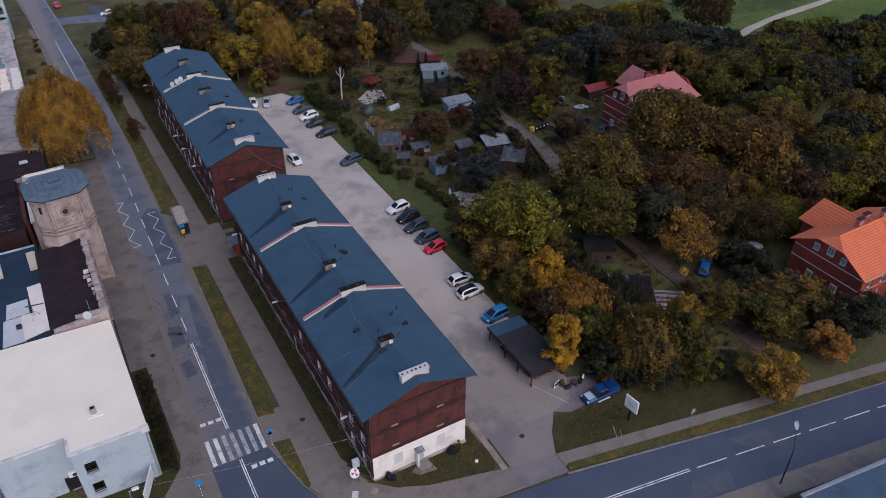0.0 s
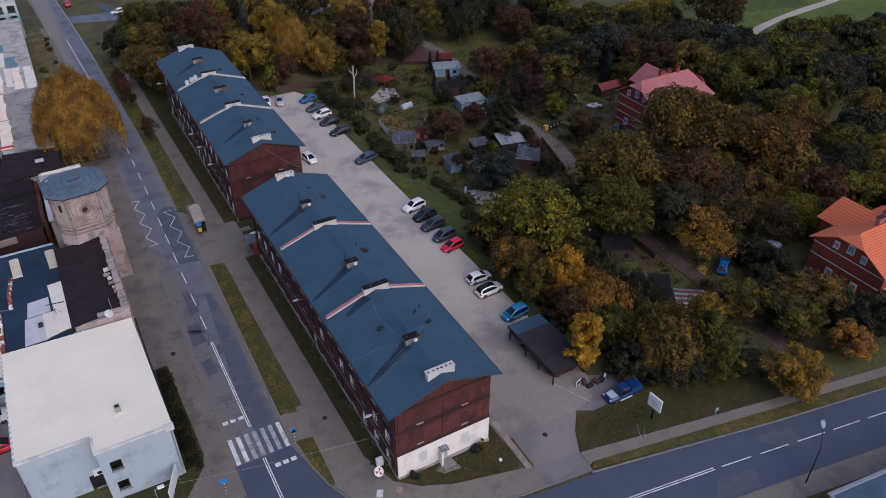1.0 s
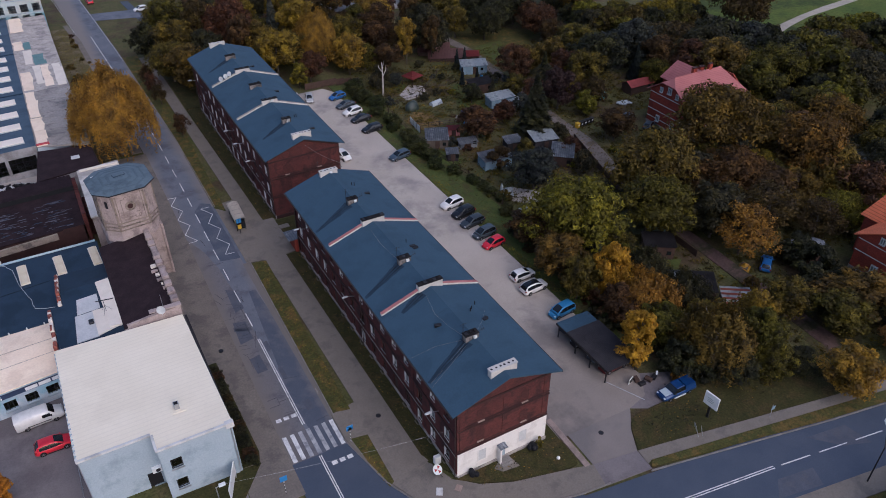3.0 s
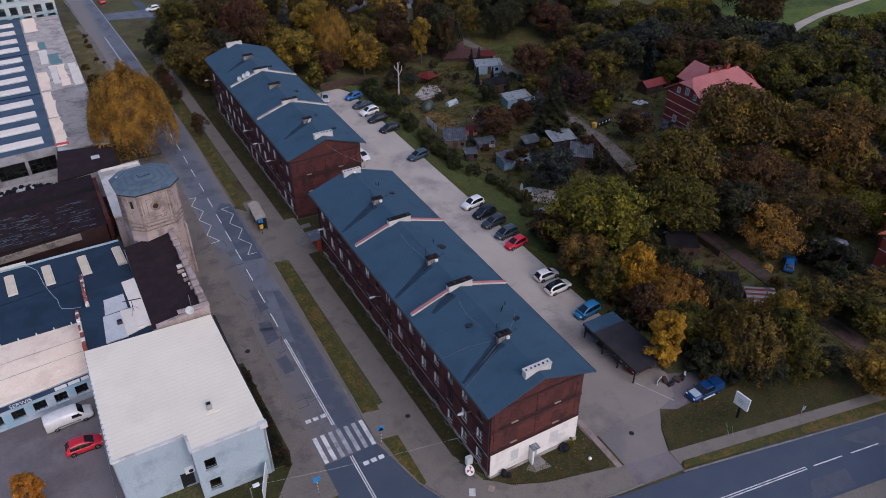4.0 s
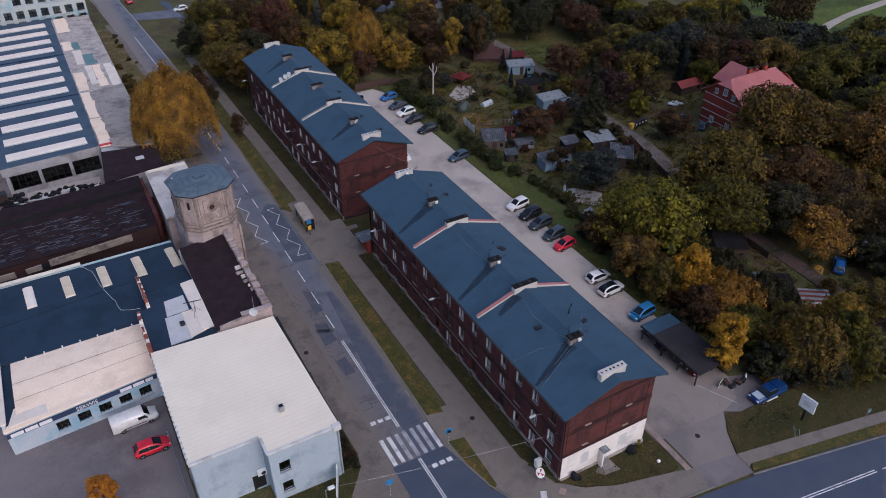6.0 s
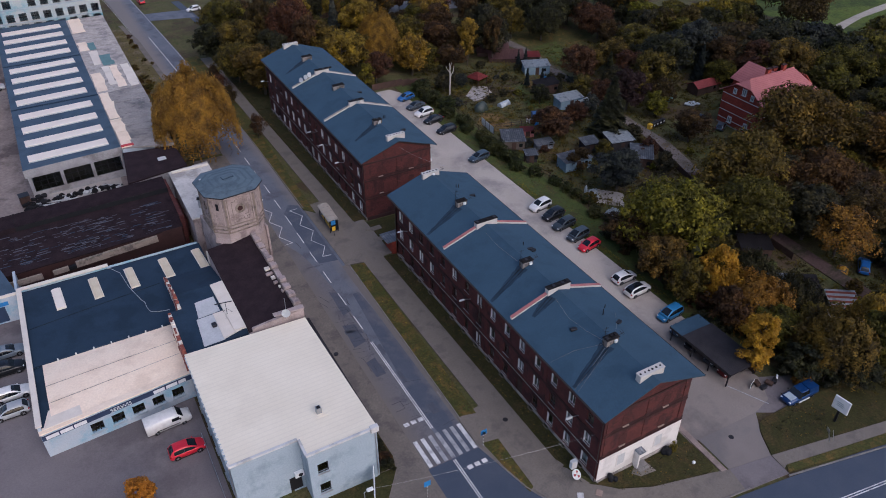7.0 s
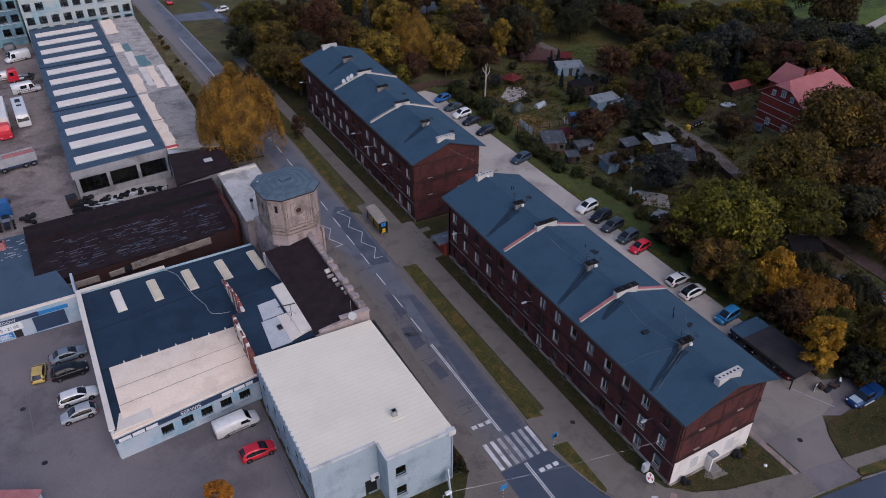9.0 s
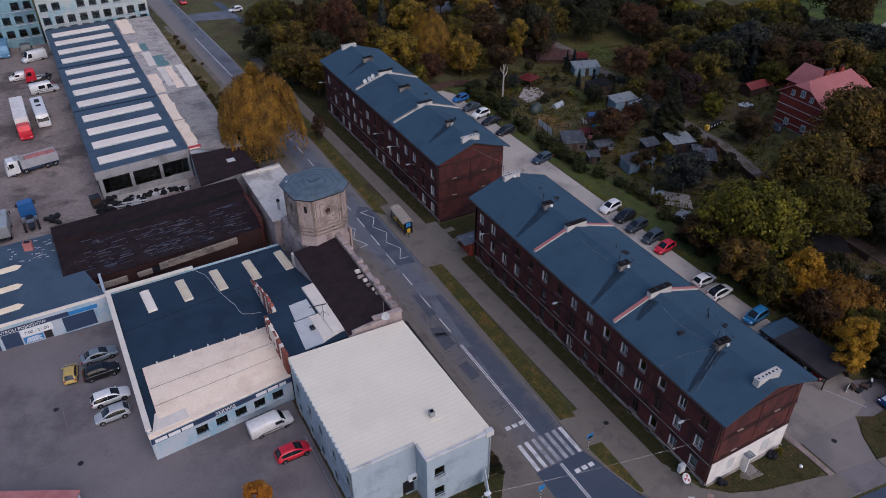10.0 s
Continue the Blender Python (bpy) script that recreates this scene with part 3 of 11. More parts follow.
sheet()
MAIN = [(-12.4, -12), (-12.4, 30), (-11.9, 75), (-11.9, 98), (-13.4, 157), (-15.8, 207), (-24, 330), (-40, 520)]
SIDE = [(-40, -9.5), (-12, -11.5), (8, -12.8), (24.2, -14.9), (33.4, -16.3), (54, -19.5), (100, -26.5), (260, -52)]
slab("road", ribbon(MAIN, 3.45), 0.02, M_STREET, "worn grey asphalt street with repaired patches", category="road")
slab("road_side", ribbon(SIDE, 4.3), 0.028, M_ASPHALT_NEW, "dark smooth asphalt side road", category="road")
slab("road_strip", [(-11.9, 4), (-9.0, 4), (-9.0, 36), (-9.4, 44), (-10.4, 44), (-12.2, 22)], 0.026, M_LANE, "newer dark asphalt lane", category="road")
slab("road_west_lane", [(-15.85, -5), (-14.0, -6), (-12.55, -5), (-12.5, 30), (-12.3, 44), (-12.8, 52), (-13.6, 57), (-14.6, 60), (-15.55, 63)], 0.024, M_ASPHALT_PALE, "worn pinkish-grey asphalt lane", category="road")
slab("junction", [(-16, -6), (-14, -14), (14, -14), (11.2, -8.7), (4, -7.2), (-2, -4.4), (-5.4, -0.9), (-7.2, 3), (-8.1, 7), (-9, 10.4), (-15.8, 10.4)], 0.034, M_ASPHALT_NEW, "dark asphalt of the street corner", category="road")
slab("road_edge", [(-9.15, 14.9), (-8.6, 15.3), (-7.9, 50.7), (-8.4, 51.2), (-9.15, 51.2)], 0.035, M_ASPHALT_PALE, "dusty asphalt edge beside the verge", category="road")
slab("bus_bay", [(-9.0, 50), (-7.9, 52), (-6.9, 60), (-6.9, 68.5), (-8.8, 70.5), (-9.0, 70.5)], 0.03, M_ASPHALT, "asphalt bus bay edge", category="road")
for poly in ([(-13.6, 40), (-12.2, 40.5), (-12.1, 45), (-13.4, 46)], [(-14.9, 33), (-13.0, 33.5), (-12.9, 37.5), (-14.6, 38)], [(-14.6, 26.5), (-13.2, 26.6), (-13.3, 30), (-14.7, 29.6)], [(-12.0, 24), (-11.4, 24), (-11.4, 26.3), (-12.0, 26.3)], [(-12.1, 30), (-11.5, 30.2), (-11.5, 32.2), (-12.1, 32)], [(-14.9, 36), (-12.6, 35.2), (-12.6, 36.1), (-14.8, 36.9)], [(-11.2, 17.5), (-10.2, 17.5), (-10.3, 19.3), (-11.3, 19.2)]):
    slab("asphalt_patch", poly, 0.031, M_PATCH, "dark rectangular asphalt repair", category="asphalt")
for poly in ([(40, -15.0), (46, -15.9), (46.5, -19.3), (43, -18.0)], [(30, -19.5), (36, -20.6), (37, -18.4), (32, -17.6)]):
    slab("asphalt_patch", poly, 0.033, M_PATCH, "slightly darker asphalt repair", category="asphalt")

slab("asphalt_patch", [(-12.0, 53.5), (-8.95, 53.0), (-8.9, 71.5), (-10.4, 72.5), (-12.0, 70.0)], 0.03, M_PATCH_BLUE, "newer blue-grey asphalt at the bus stop", category="asphalt")


def repairs():
    """Saw-cut edges of old trench repairs: dark sealed outlines round squares of asphalt."""
    for x, y, w, d in ((-13.5, 19.2, 1.15, 1.3), (-14.6, 20.6, 0.8, 0.7), (-13.4, 39.5, 0.8, 1.6), (-14.0, 35.8, 0.9, 1.2)):
        bm_ = bmesh.new()
        z = gz(x) + 0.037
        for x0, x1, y0, y1 in ((-w, w, -d, -d + 0.06), (-w, w, d - 0.06, d), (-w, -w + 0.06, -d + 0.062, d - 0.062), (w - 0.06, w, -d + 0.062, d - 0.062)):
            face(bm_, (x + x0, y + y0, z), (x + x1, y + y0, z), (x + x1, y + y1, z), (x + x0, y + y1, z))
        tagged(part("repair_outline", bm_, M_PATCH_DARK, None), "dark sealed edge of an asphalt repair", "asphalt", "", "structure")


repairs()


def cracks():
    """Sealed and open cracks that wander over the old street, each a narrow dark band."""
    r_ = random.Random(41)
    bm_ = bmesh.new()
    for n_ in range(30):
        x, y = r_.uniform(-15.4, -9.6), r_.uniform(14, 96)
        if n_ < 18:
            x, y = r_.uniform(-15.0, -11.6), r_.uniform(22, 46)
        a, w = r_.choice((1.57, 1.5, 0.1, 2.9)) + r_.uniform(-0.3, 0.3), r_.uniform(0.016, 0.034)
        prev = None
        for k in range(r_.randint(3, 6)):
            q = [bm_.verts.new((x + math.sin(a) * w * s, y - math.cos(a) * w * s, gz(x) + 0.0365)) for s in (1, -1)]
            if prev:
                bm_.faces.new((prev[0], q[0], q[1], prev[1]))
            prev = q
            a += r_.uniform(-0.16, 0.16)
            x, y = x + math.cos(a) * 0.55, y + math.sin(a) * 0.55
            if not -15.6 < x < -9.3:
                break
    for v in [v for v in bm_.verts if not v.link_faces]:
        bm_.verts.remove(v)
    bmesh.ops.recalc_face_normals(bm_, faces=bm_.faces[:])
    tagged(part("road_crack", bm_, M_PATCH_DARK, None), "dark cracks wandering over the old street asphalt", "cracks", "", "stuff")


cracks()

# pavements, drive and car park
slab("pavement_west", [(-21.2, 6), (-15.7, 6), (-15.65, 30), (-15.1, 75), (-15.1, 96), (-21.2, 96)], 0.04, M_PAVE_WEST, "old grey slab pavement beside the works", category="pavement")
slab("pavement_corner", [(-8.9, 10.9), (-8.0, 7.2), (-7.1, 3.2), (-5.3, -0.7), (-1.9, -4.1), (4, -6.9), (11.2, -8.4), (14.2, -8.75), (14.7, -5.95), (12.0, -5.2), (5.3, -3.6), (1.7, -2.0), (-0.7, 0.2), (-2.0, 4), (-2.2, 50.6), (-0.6, 50.9), (-0.6, 62), (-2.3, 62), (-3.2, 108), (-3.6, 150), (-6.1, 150), (-5.6, 108), (-5.1, 71), (-8.5, 70.5), (-8.5, 51), (-5.7, 50.6), (-5.6, 16), (-8.9, 15.4)], 0.12, M_PAVE, "worn grey pavement beside the brick tenements", category="pavement")
slab("car_park", [(13.5, -1), (24.4, -1.2), (27.6, -0.4), (29.6, 3), (29.6, 108), (28, 111), (23.5, 110.8), (13.5, 110)], 0.03, M_LOT, "pale concrete car park, stained grey near the drive", category="car park")
slab("drive", [(14.72, -5.9), (20.6, -6.8), (22.2, -3.9), (23.2, -2.7), (24.4, -1.2), (14.82, -1)], 0.024, M_DRIVE, "grey asphalt drive into the car park", category="drive")
slab("drive_crossing", [(14.2, -8.95), (20.4, -9.6), (20.6, -6.82), (14.72, -5.92)], 0.04, M_YARD, "dark worn asphalt crossing over the pavement", category="drive")
slab("parking_pad", [(24.4, -1.19), (26.4, -2.3), (29.2, -2.3), (33.5, -1.6), (34, 1.5), (29.6, 3), (27.6, -0.4)], 0.026, M_YARD, "brownish gravel parking pad", category="drive")
slab("pavement_side", [(20.45, -8.9), (21.1, -8.62), (48.5, -13.3), (70, -17.0), (110, -23.3), (110, -21.9), (70, -15.6), (48.5, -11.9), (20.65, -6.84)], 0.10, M_PAVE, "narrow grey pavement along the side road", category="pavement")
slab("pavement_south", [(24, -19.1), (36, -20.95), (56.8, -24.15), (110, -32.2), (110, -34.6), (56, -26.8), (36, -23.6), (24, -21.6)], 0.08, M_PAVE, "grey pavement across the side road", category="pavement")
slab("yard", [(-110, -20), (-36.2, -20), (-36.2, 34.4), (-52.8, 32.5), (-52.9, 61), (-110, 62)], 0.02, M_YARD, "brown-grey asphalt service yard", category="yard")
slab("forecourt", [(-36.1, -6), (-21.3, -6), (-21.3, 12), (-28.5, 12), (-36.1, 14.5)], 0.03, M_YARD, "asphalt forecourt", category="yard")
slab("lorry_yard", [(-130, 80), (-26, 80), (-26, 97), (-49.2, 97), (-49.2, 185), (-130, 185)], 0.02, M_DIRT, "rutted dirt lorry yard", category="yard")
slab("loading_slab", [(-47.5, 90.2), (-34.6, 92.6), (-34.4, 96.5), (-47.8, 95.2)], 0.04, M_CONCRETE, "pale concrete slab before the hall", category="yard")
slab("far_car_park", [(0, 178), (40, 176), (42, 200), (-2, 202)], 0.02, M_ASPHALT_NEW, "dark asphalt car park", category="car park")
slab("side_street", [(-11.5, 186), (1, 184), (1, 192), (-12.5, 193)], 0.024, M_ASPHALT, "asphalt side turning", category="road")
slab("far_yard", [(50, 168), (90, 160), (100, 200), (52, 205)], 0.02, M_CONCRETE, "pale concrete yard beyond the trees", category="yard")
slab("works_verge", [(-24.0, 97), (-17.6, 97), (-17.2, 110), (-17.0, 150), (-19.5, 182), (-24.0, 182)], 0.05, M_VERGE_DRY, "rough grass strip beside the sheds", category="grass")
slab("works_path", [(-17.5, 97), (-15.5, 97), (-15.6, 112), (-17.2, 170), (-18.7, 185), (-20.0, 185), (-18.4, 165), (-17.0, 125)], 0.07, M_PAVE_WEST, "earthy path beside the street", category="path")
TRACK = [(57, -14), (58.2, -4), (59.8, 8), (60.8, 20.8), (61.8, 35), (65, 50), (68.4, 62), (69.0, 75), (70.8, 92), (72.6, 108), (74, 122), (72, 140)]
slab("track", ribbon(TRACK[:6], 1.25, 0.25), 0.03, M_TRACK, "narrow reddish dirt track through the gardens", category="path")
slab("track_north", ribbon(TRACK[5:], 1.45, 0.2), 0.035, M_TRACK_GREY, "narrow grey gravel track through the gardens", category="path")
slab("sandy_track", ribbon([(103, 121), (104.7, 128), (106.4, 138), (108, 146), (112, 157), (118, 175)], 1.2, 0.4), 0.03, M_SAND, "pale sandy footpath", category="path")
slab("sandy_road", ribbon([(150, 86), (163.6, 91.4), (175, 94.2), (187, 95.9), (202, 97.6), (213, 99.3), (300, 110)], 1.25, 0.4), 0.04, M_SAND, "pale sandy field road", category="path")

# meadow beyond the wood
slab("meadow", [(112, 108), (160, 84), (320, 60), (420, 240), (130, 260)], 0.0, M_MEADOW, "green meadow", category="meadow")
slab("garden_grass", [(73, 108), (88, 112), (96, 124), (92, 140), (78, 138), (74, 122)], 0.0, M_LAWN, "dull green clearing", category="grass")
slab("hedge_lawn", [(29.7, 3.4), (37.6, 22), (37.4, 60), (36.6, 112), (29.7, 112)], 0.05, M_GRASS_GREEN, "leafy green grass bank beside the car park", category="grass")
slab("pad_lawn", [(20.75, -6.8), (48.5, -11.85), (56, -12.6), (55, -4), (34.2, -0.6), (33.6, -1.7), (29.2, -2.4), (26.4, -2.4), (24.6, -2.35), (23.6, -2.6), (22.8, -3.2), (22.1, -4.2)], 0.10, M_LAWN_DARK, "rough dark green lawn at the street corner", category="grass")
slab("side_verge", [(20.5, -9.45), (45, -14.4), (66, -17.9), (110, -24.4), (110, -23.35), (70, -17.05), (48.5, -13.35), (21.1, -8.67)], 0.12, M_LAWN, "strip of grass covered in fallen leaves", category="grass")
slab("south_verge", [(24, -21.7), (36, -23.7), (56, -26.9), (110, -34.7), (110, -50), (24, -50)], 0.05, M_LAWN, "rough grass beyond the pavement", category="grass")
slab("verge", [(-8.6, 15.6), (-6.5, 15.1), (-5.65, 50.3), (-7.9, 50.7)], 0.15, M_LAWN, "long strip of leaf-strewn grass", category="grass")
slab("verge", [(-8.3, 10.7), (-6.3, 10.4), (-6.5, 2.8), (-7.2, 2.4), (-7.9, 6.6)], 0.15, M_LAWN, "short strip of leaf-strewn grass", category="grass")
slab("verge", [(-8.6, 69.5), (-7.1, 67.6), (-5.75, 108), (-6.2, 152), (-9.9, 152), (-8.5, 100)], 0.15, M_LAWN, "long strip of leaf-strewn grass by the bus stop", category="grass")
# strips below the fronts: wall shade is painted in with the darker turf
slab("wall_lawn", [(-2.1, 3.6), (-0.02, 0.6), (-0.02, 50), (-2.3, 50.4)], 0.15, M_LAWN_DARK, "grass strip along the tenement wall, its shade put into the colour", category="grass")
slab("wall_lawn", [(-2.4, 62.2), (-0.02, 61.8), (-0.02, 113), (-3.0, 113)], 0.15, M_LAWN_DARK, "grass strip along the tenement wall, its shade put into the colour", category="grass")
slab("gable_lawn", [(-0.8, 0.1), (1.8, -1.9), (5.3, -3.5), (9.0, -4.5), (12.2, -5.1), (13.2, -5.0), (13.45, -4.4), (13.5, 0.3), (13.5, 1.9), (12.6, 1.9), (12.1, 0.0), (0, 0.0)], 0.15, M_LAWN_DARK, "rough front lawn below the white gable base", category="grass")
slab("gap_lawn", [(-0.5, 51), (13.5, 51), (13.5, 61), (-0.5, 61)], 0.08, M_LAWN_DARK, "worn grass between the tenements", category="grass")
slab("end_lawn", [(-3, 113.5), (13, 113.5), (22, 140), (-3, 150)], 0.06, M_LAWN_DARK, "grass beyond the tenements", category="grass")
slab("flower_bed", [(-20.9, 12.6), (-18.8, 12.6), (-18.4, 14), (-18.8, 31), (-20.9, 31)], 0.14, M_LAWN_DARK, "bare bed below the workshop wall", category="bed")
slab("front_lawn", [(-28.6, 7.6), (-22.6, 7.4), (-18.7, 12.4), (-20.95, 12.55), (-21.2, 12.2), (-28.6, 12.2)], 0.06, M_LAWN_DARK, "worn dark grass before the workshop", category="grass")
slab("gable_path", [(13.75, 2.1), (14.5, 2.1), (14.4, -5.85), (13.65, -5.8)], 0.13, M_PATH_PINK, "broad pale concrete strip beside the drive", category="path")
slab("door_path", [(4.3, -1.1), (5.0, -1.9), (7.1, -2.1), (6.9, -0.8), (5.2, -0.5)], 0.17, M_PAVE, "grey concrete path to the side door", category="path")
for poly in ([(38.0, 88.2), (42.4, 92.5), (45.6, 89.7), (45.6, 83.8), (40.2, 82.7)], [(60, 97), (66, 97), (67, 103), (60, 103)]):
    slab("garden_plot", poly, 0.03, M_OCHRE, "ochre garden soil with dry grass", category="garden")
slab("garden_lawn", [(46.8, 19.0), (50.0, 17.6), (55.0, 21.0), (52.0, 23.2)], 0.02, M_GRASS_GREEN, "patch of green garden grass", category="garden")
slab("garden_plot", [(45.1, 78.1), (47.4, 73.3), (49.4, 67.1), (43.9, 64.2), (41.4, 69.5)], 0.02, M_SOIL, "brown dug garden soil", category="garden")
for poly in [[(57.8, 98.2), (60.5, 95.6), (59.5, 87.4), (53.6, 86.2), (53.5, 92.6)], [(46.5, 113.2), (49.3, 112.3), (47.2, 105.7), (44.2, 103.8)], [(61.5, 103.4), (56.9, 100.9), (55.7, 96.9), (60.0, 98.2)], [(76.5, 122.7), (85.9, 124.2), (83.1, 110.8), (75.8, 109.0)], [(37.3, 76.7), (39.4, 73.1), (41.3, 66.4), (35.3, 66.3), (34.8, 72.9)]]:
    slab("garden_lawn", poly, 0.02, M_GRASS_GREEN, "patch of green garden grass", category="garden")
for poly in ([(43.8, 102.4), (48.6, 106.9), (51.2, 104.9), (50.1, 100.2), (44.0, 98.8)], [(40, 50), (44, 46), (47, 50), (43, 54)]):
    slab("garden_patio", poly, 0.05, M_CONCRETE, "pale rubble garden patio", category="garden")

# kerb stones
KERB = tagged(thing("kerb", 0, 0, 0, label="row of pale concrete kerb stones", category="kerb"), kind="structure")
kb = part("kerb_stone", box(-0.49, 0.49, -0.075, 0.075, -0.25, 0.16, 0.012), M_KERB, KERB)
kb.matrix_basis = pose(-9.0, 20, gz(-9), 0, 0, 90)
KERB_LINES = [[(-8.68, 15.6), (-7.98, 50.6)], [(-8.95, 10.6), (-8.1, 7), (-7.2, 3), (-5.4, -0.9), (-2, -4.3), (4, -7.1), (11.2, -8.55), (14.6, -8.9)], [(20.6, -9.9), (45, -14.6), (66, -18.1), (92, -22)], [(-8.45, 70.5), (-8.45, 100), (-9.9, 152)]]
for line in KERB_LINES:
    for x, y, a in along(line, 1.0):
        share(kb, KERB, x, y, gz(x, y), a)

# road markings
MARKS = tagged(thing("road_marking", 0, 0, 0, label="worn white road markings", category="road marking"), kind="structure")


def marking(name, poly, material, h=0.04):
    bm = prism(bmesh.new(), poly, lambda x, y: gz(x, y) + 0.005, lambda x, y: gz(x, y) + h)
    bmesh.ops.recalc_face_normals(bm, faces=bm.faces[:])
    return part(name, bm, material, MARKS)


for i in range(7):
    x = -15.45 + i * 0.985
    marking("stripe", [(x, 10.55), (x + 0.5, 10.55), (x + 0.5, 14.7), (x, 14.7)], M_PAINT if i in (0, 1, 6) else M_PAINT_WORN, 0.042)
for i in range(3):
    marking("stop_dash", [(-15.2 + i * 0.95, 17.2), (-14.55 + i * 0.95, 17.2), (-14.55 + i * 0.95, 17.75), (-15.2 + i * 0.95, 17.75)], M_PAINT)
    marking("stop_dash", [(-11.6 + i * 0.95, 8.2), (-10.95 + i * 0.95, 8.2), (-10.95 + i * 0.95, 8.75), (-11.6 + i * 0.95, 8.75)], M_PAINT, 0.045)
for x in (-12.52, -12.28):
    marking("centre_line", [(x - 0.06, 15.6), (x + 0.06, 15.6), (x + 0.06, 33), (x - 0.06, 33)], M_PAINT)
    marking("centre_line", [(x - 0.06, -4), (x + 0.06, -4), (x + 0.06, 10.2), (x - 0.06, 10.2)], M_PAINT, 0.046)
for x, y, a in along(MAIN[1:], 6.0):
    if 34 < y < 128 and not (108 < y < 112):
        marking("centre_dash", [(x - 0.07, y), (x + 0.07, y), (x + 0.05, y + 3.2), (x - 0.09, y + 3.2)], M_PAINT)
marking("centre_line", [(-12.75, 131), (-12.6, 131), (-14.3, 172), (-14.45, 172)], M_PAINT)
for x, y, a in along([(-9.9, 150), (-11.5, 187), (-14, 235)], 2.0):
    marking("edge_dash", [(x - 0.08, y), (x + 0.08, y), (x + 0.05, y + 1.0), (x - 0.11, y + 1.0)], M_PAINT)
for x, y, a in along([(-17.4, 168), (-19.5, 205), (-22, 240)], 2.0):
    marking("edge_dash", [(x - 0.08, y), (x + 0.08, y), (x + 0.05, y + 1.0), (x - 0.11, y + 1.0)], M_PAINT)


def stroke(name, x0, y0, x1, y1, w=0.12, material=None, h=0.042):
    d = math.hypot(x1 - x0, y1 - y0)
    nx, ny = -(y1 - y0) / d * w / 2, (x1 - x0) / d * w / 2
    marking(name, [(x0 - nx, y0 - ny), (x1 - nx, y1 - ny), (x1 + nx, y1 + ny), (x0 + nx, y0 + ny)], material or M_PAINT, h)


for xa, xb, y in ((-10.8, -9.4, 70.5), (-13.7, -15.1, 76.4)):
    stroke("zigzag", xa, y, xb, y + 0.1, 0.1)
    for i in range(6):
        stroke("zigzag", xa, y, xb, y - 2.58, 0.1)
        xa, xb, y = xb, xa, y - 2.58
    stroke("zigzag", xa, y, xb, y - 0.15, 0.1)
for k in (0.14, -0.14):
    stroke("centre_line", 6, -12.6 + k, 33.0, -16.2 + k, 0.12, M_PAINT, 0.047)
for x, y, a in along([(34.0, -16.4), (54, -19.5), (100, -26.5)], 5.6):
    stroke("centre_dash", x, y, x + 4.2, y - 0.64, 0.13, M_PAINT, 0.047)
stroke("bay_line", 27.0, -1.0, 24.6, 4.0, 0.12, M_PAINT_WORN, 0.045)
stroke("bay_line", -61.5, 50.5, -61.0, 38, 0.07, M_PAVE)
stroke("bay_line", -61.0, 38, -65.5, 37.6, 0.1, M_PAVE)
for x, y in ((18.6, -2.6), (-17.6, 33), (-3.9, 12.5), (-62, 46), (-60.5, 36)):
    bm = rod(bmesh.new(), (0, 0, -0.1), (0, 0, 0.012), 0.33, n=16)
    m = thing("manhole", x, y, gz(x) + (0.12 if -9 < x < 0 or x == -17.6 else 0.03), 0, "round cast-iron manhole cover set in the paving", "manhole")
    part("cover", bm, M_STEEL_DARK, m)


# ---------------------------------------------------------------- walls and windows
def pierced(bm, length, z0, z1, holes, thick=0.35):
    """A wall in its own plane: x along it, outer face at y=0, thickness towards +y, with rectangular openings (x0, x1, z0, z1)."""
    xs = sorted({0.0, length, *[h[0] for h in holes], *[h[1] for h in holes]})
    zs = sorted({z0, z1, *[h[2] for h in holes], *[h[3] for h in holes]})

    def hole(x, z):
        return any(a < x < b and c < z < d for a, b, c, d in holes)

    for y, flip in ((0.0, False), (thick, True)):
        grid = {(x, z): bm.verts.new((x, y, z)) for x in xs for z in zs}
        for xa, xb in zip(xs, xs[1:]):
            for za, zb in zip(zs, zs[1:]):
                if not hole((xa + xb) / 2, (za + zb) / 2):
                    f = [grid[xa, za], grid[xb, za], grid[xb, zb], grid[xa, zb]]
                    bm.faces.new(f[::-1] if flip else f)
        for v in [v for v in grid.values() if not v.link_faces]:
            bm.verts.remove(v)
    for a, b, c, d in holes:
        face(bm, (a, 0, c), (a, thick, c), (b, thick, c), (b, 0, c))
        face(bm, (a, 0, d), (b, 0, d), (b, thick, d), (a, thick, d))
        face(bm, (a, 0, c), (a, 0, d), (a, thick, d), (a, thick, c))
        face(bm, (b, 0, c), (b, thick, c), (b, thick, d), (b, 0, d))
    face(bm, (0, 0, z1), (length, 0, z1), (length, thick, z1), (0, thick, z1))
    face(bm, (0, 0, z0), (0, 0, z1), (0, thick, z1), (0, thick, z0))
    face(bm, (length, 0, z0), (length, thick, z0), (length, thick, z1), (length, 0, z1))
    bmesh.ops.remove_doubles(bm, verts=bm.verts[:], dist=0.0005)
    return bm


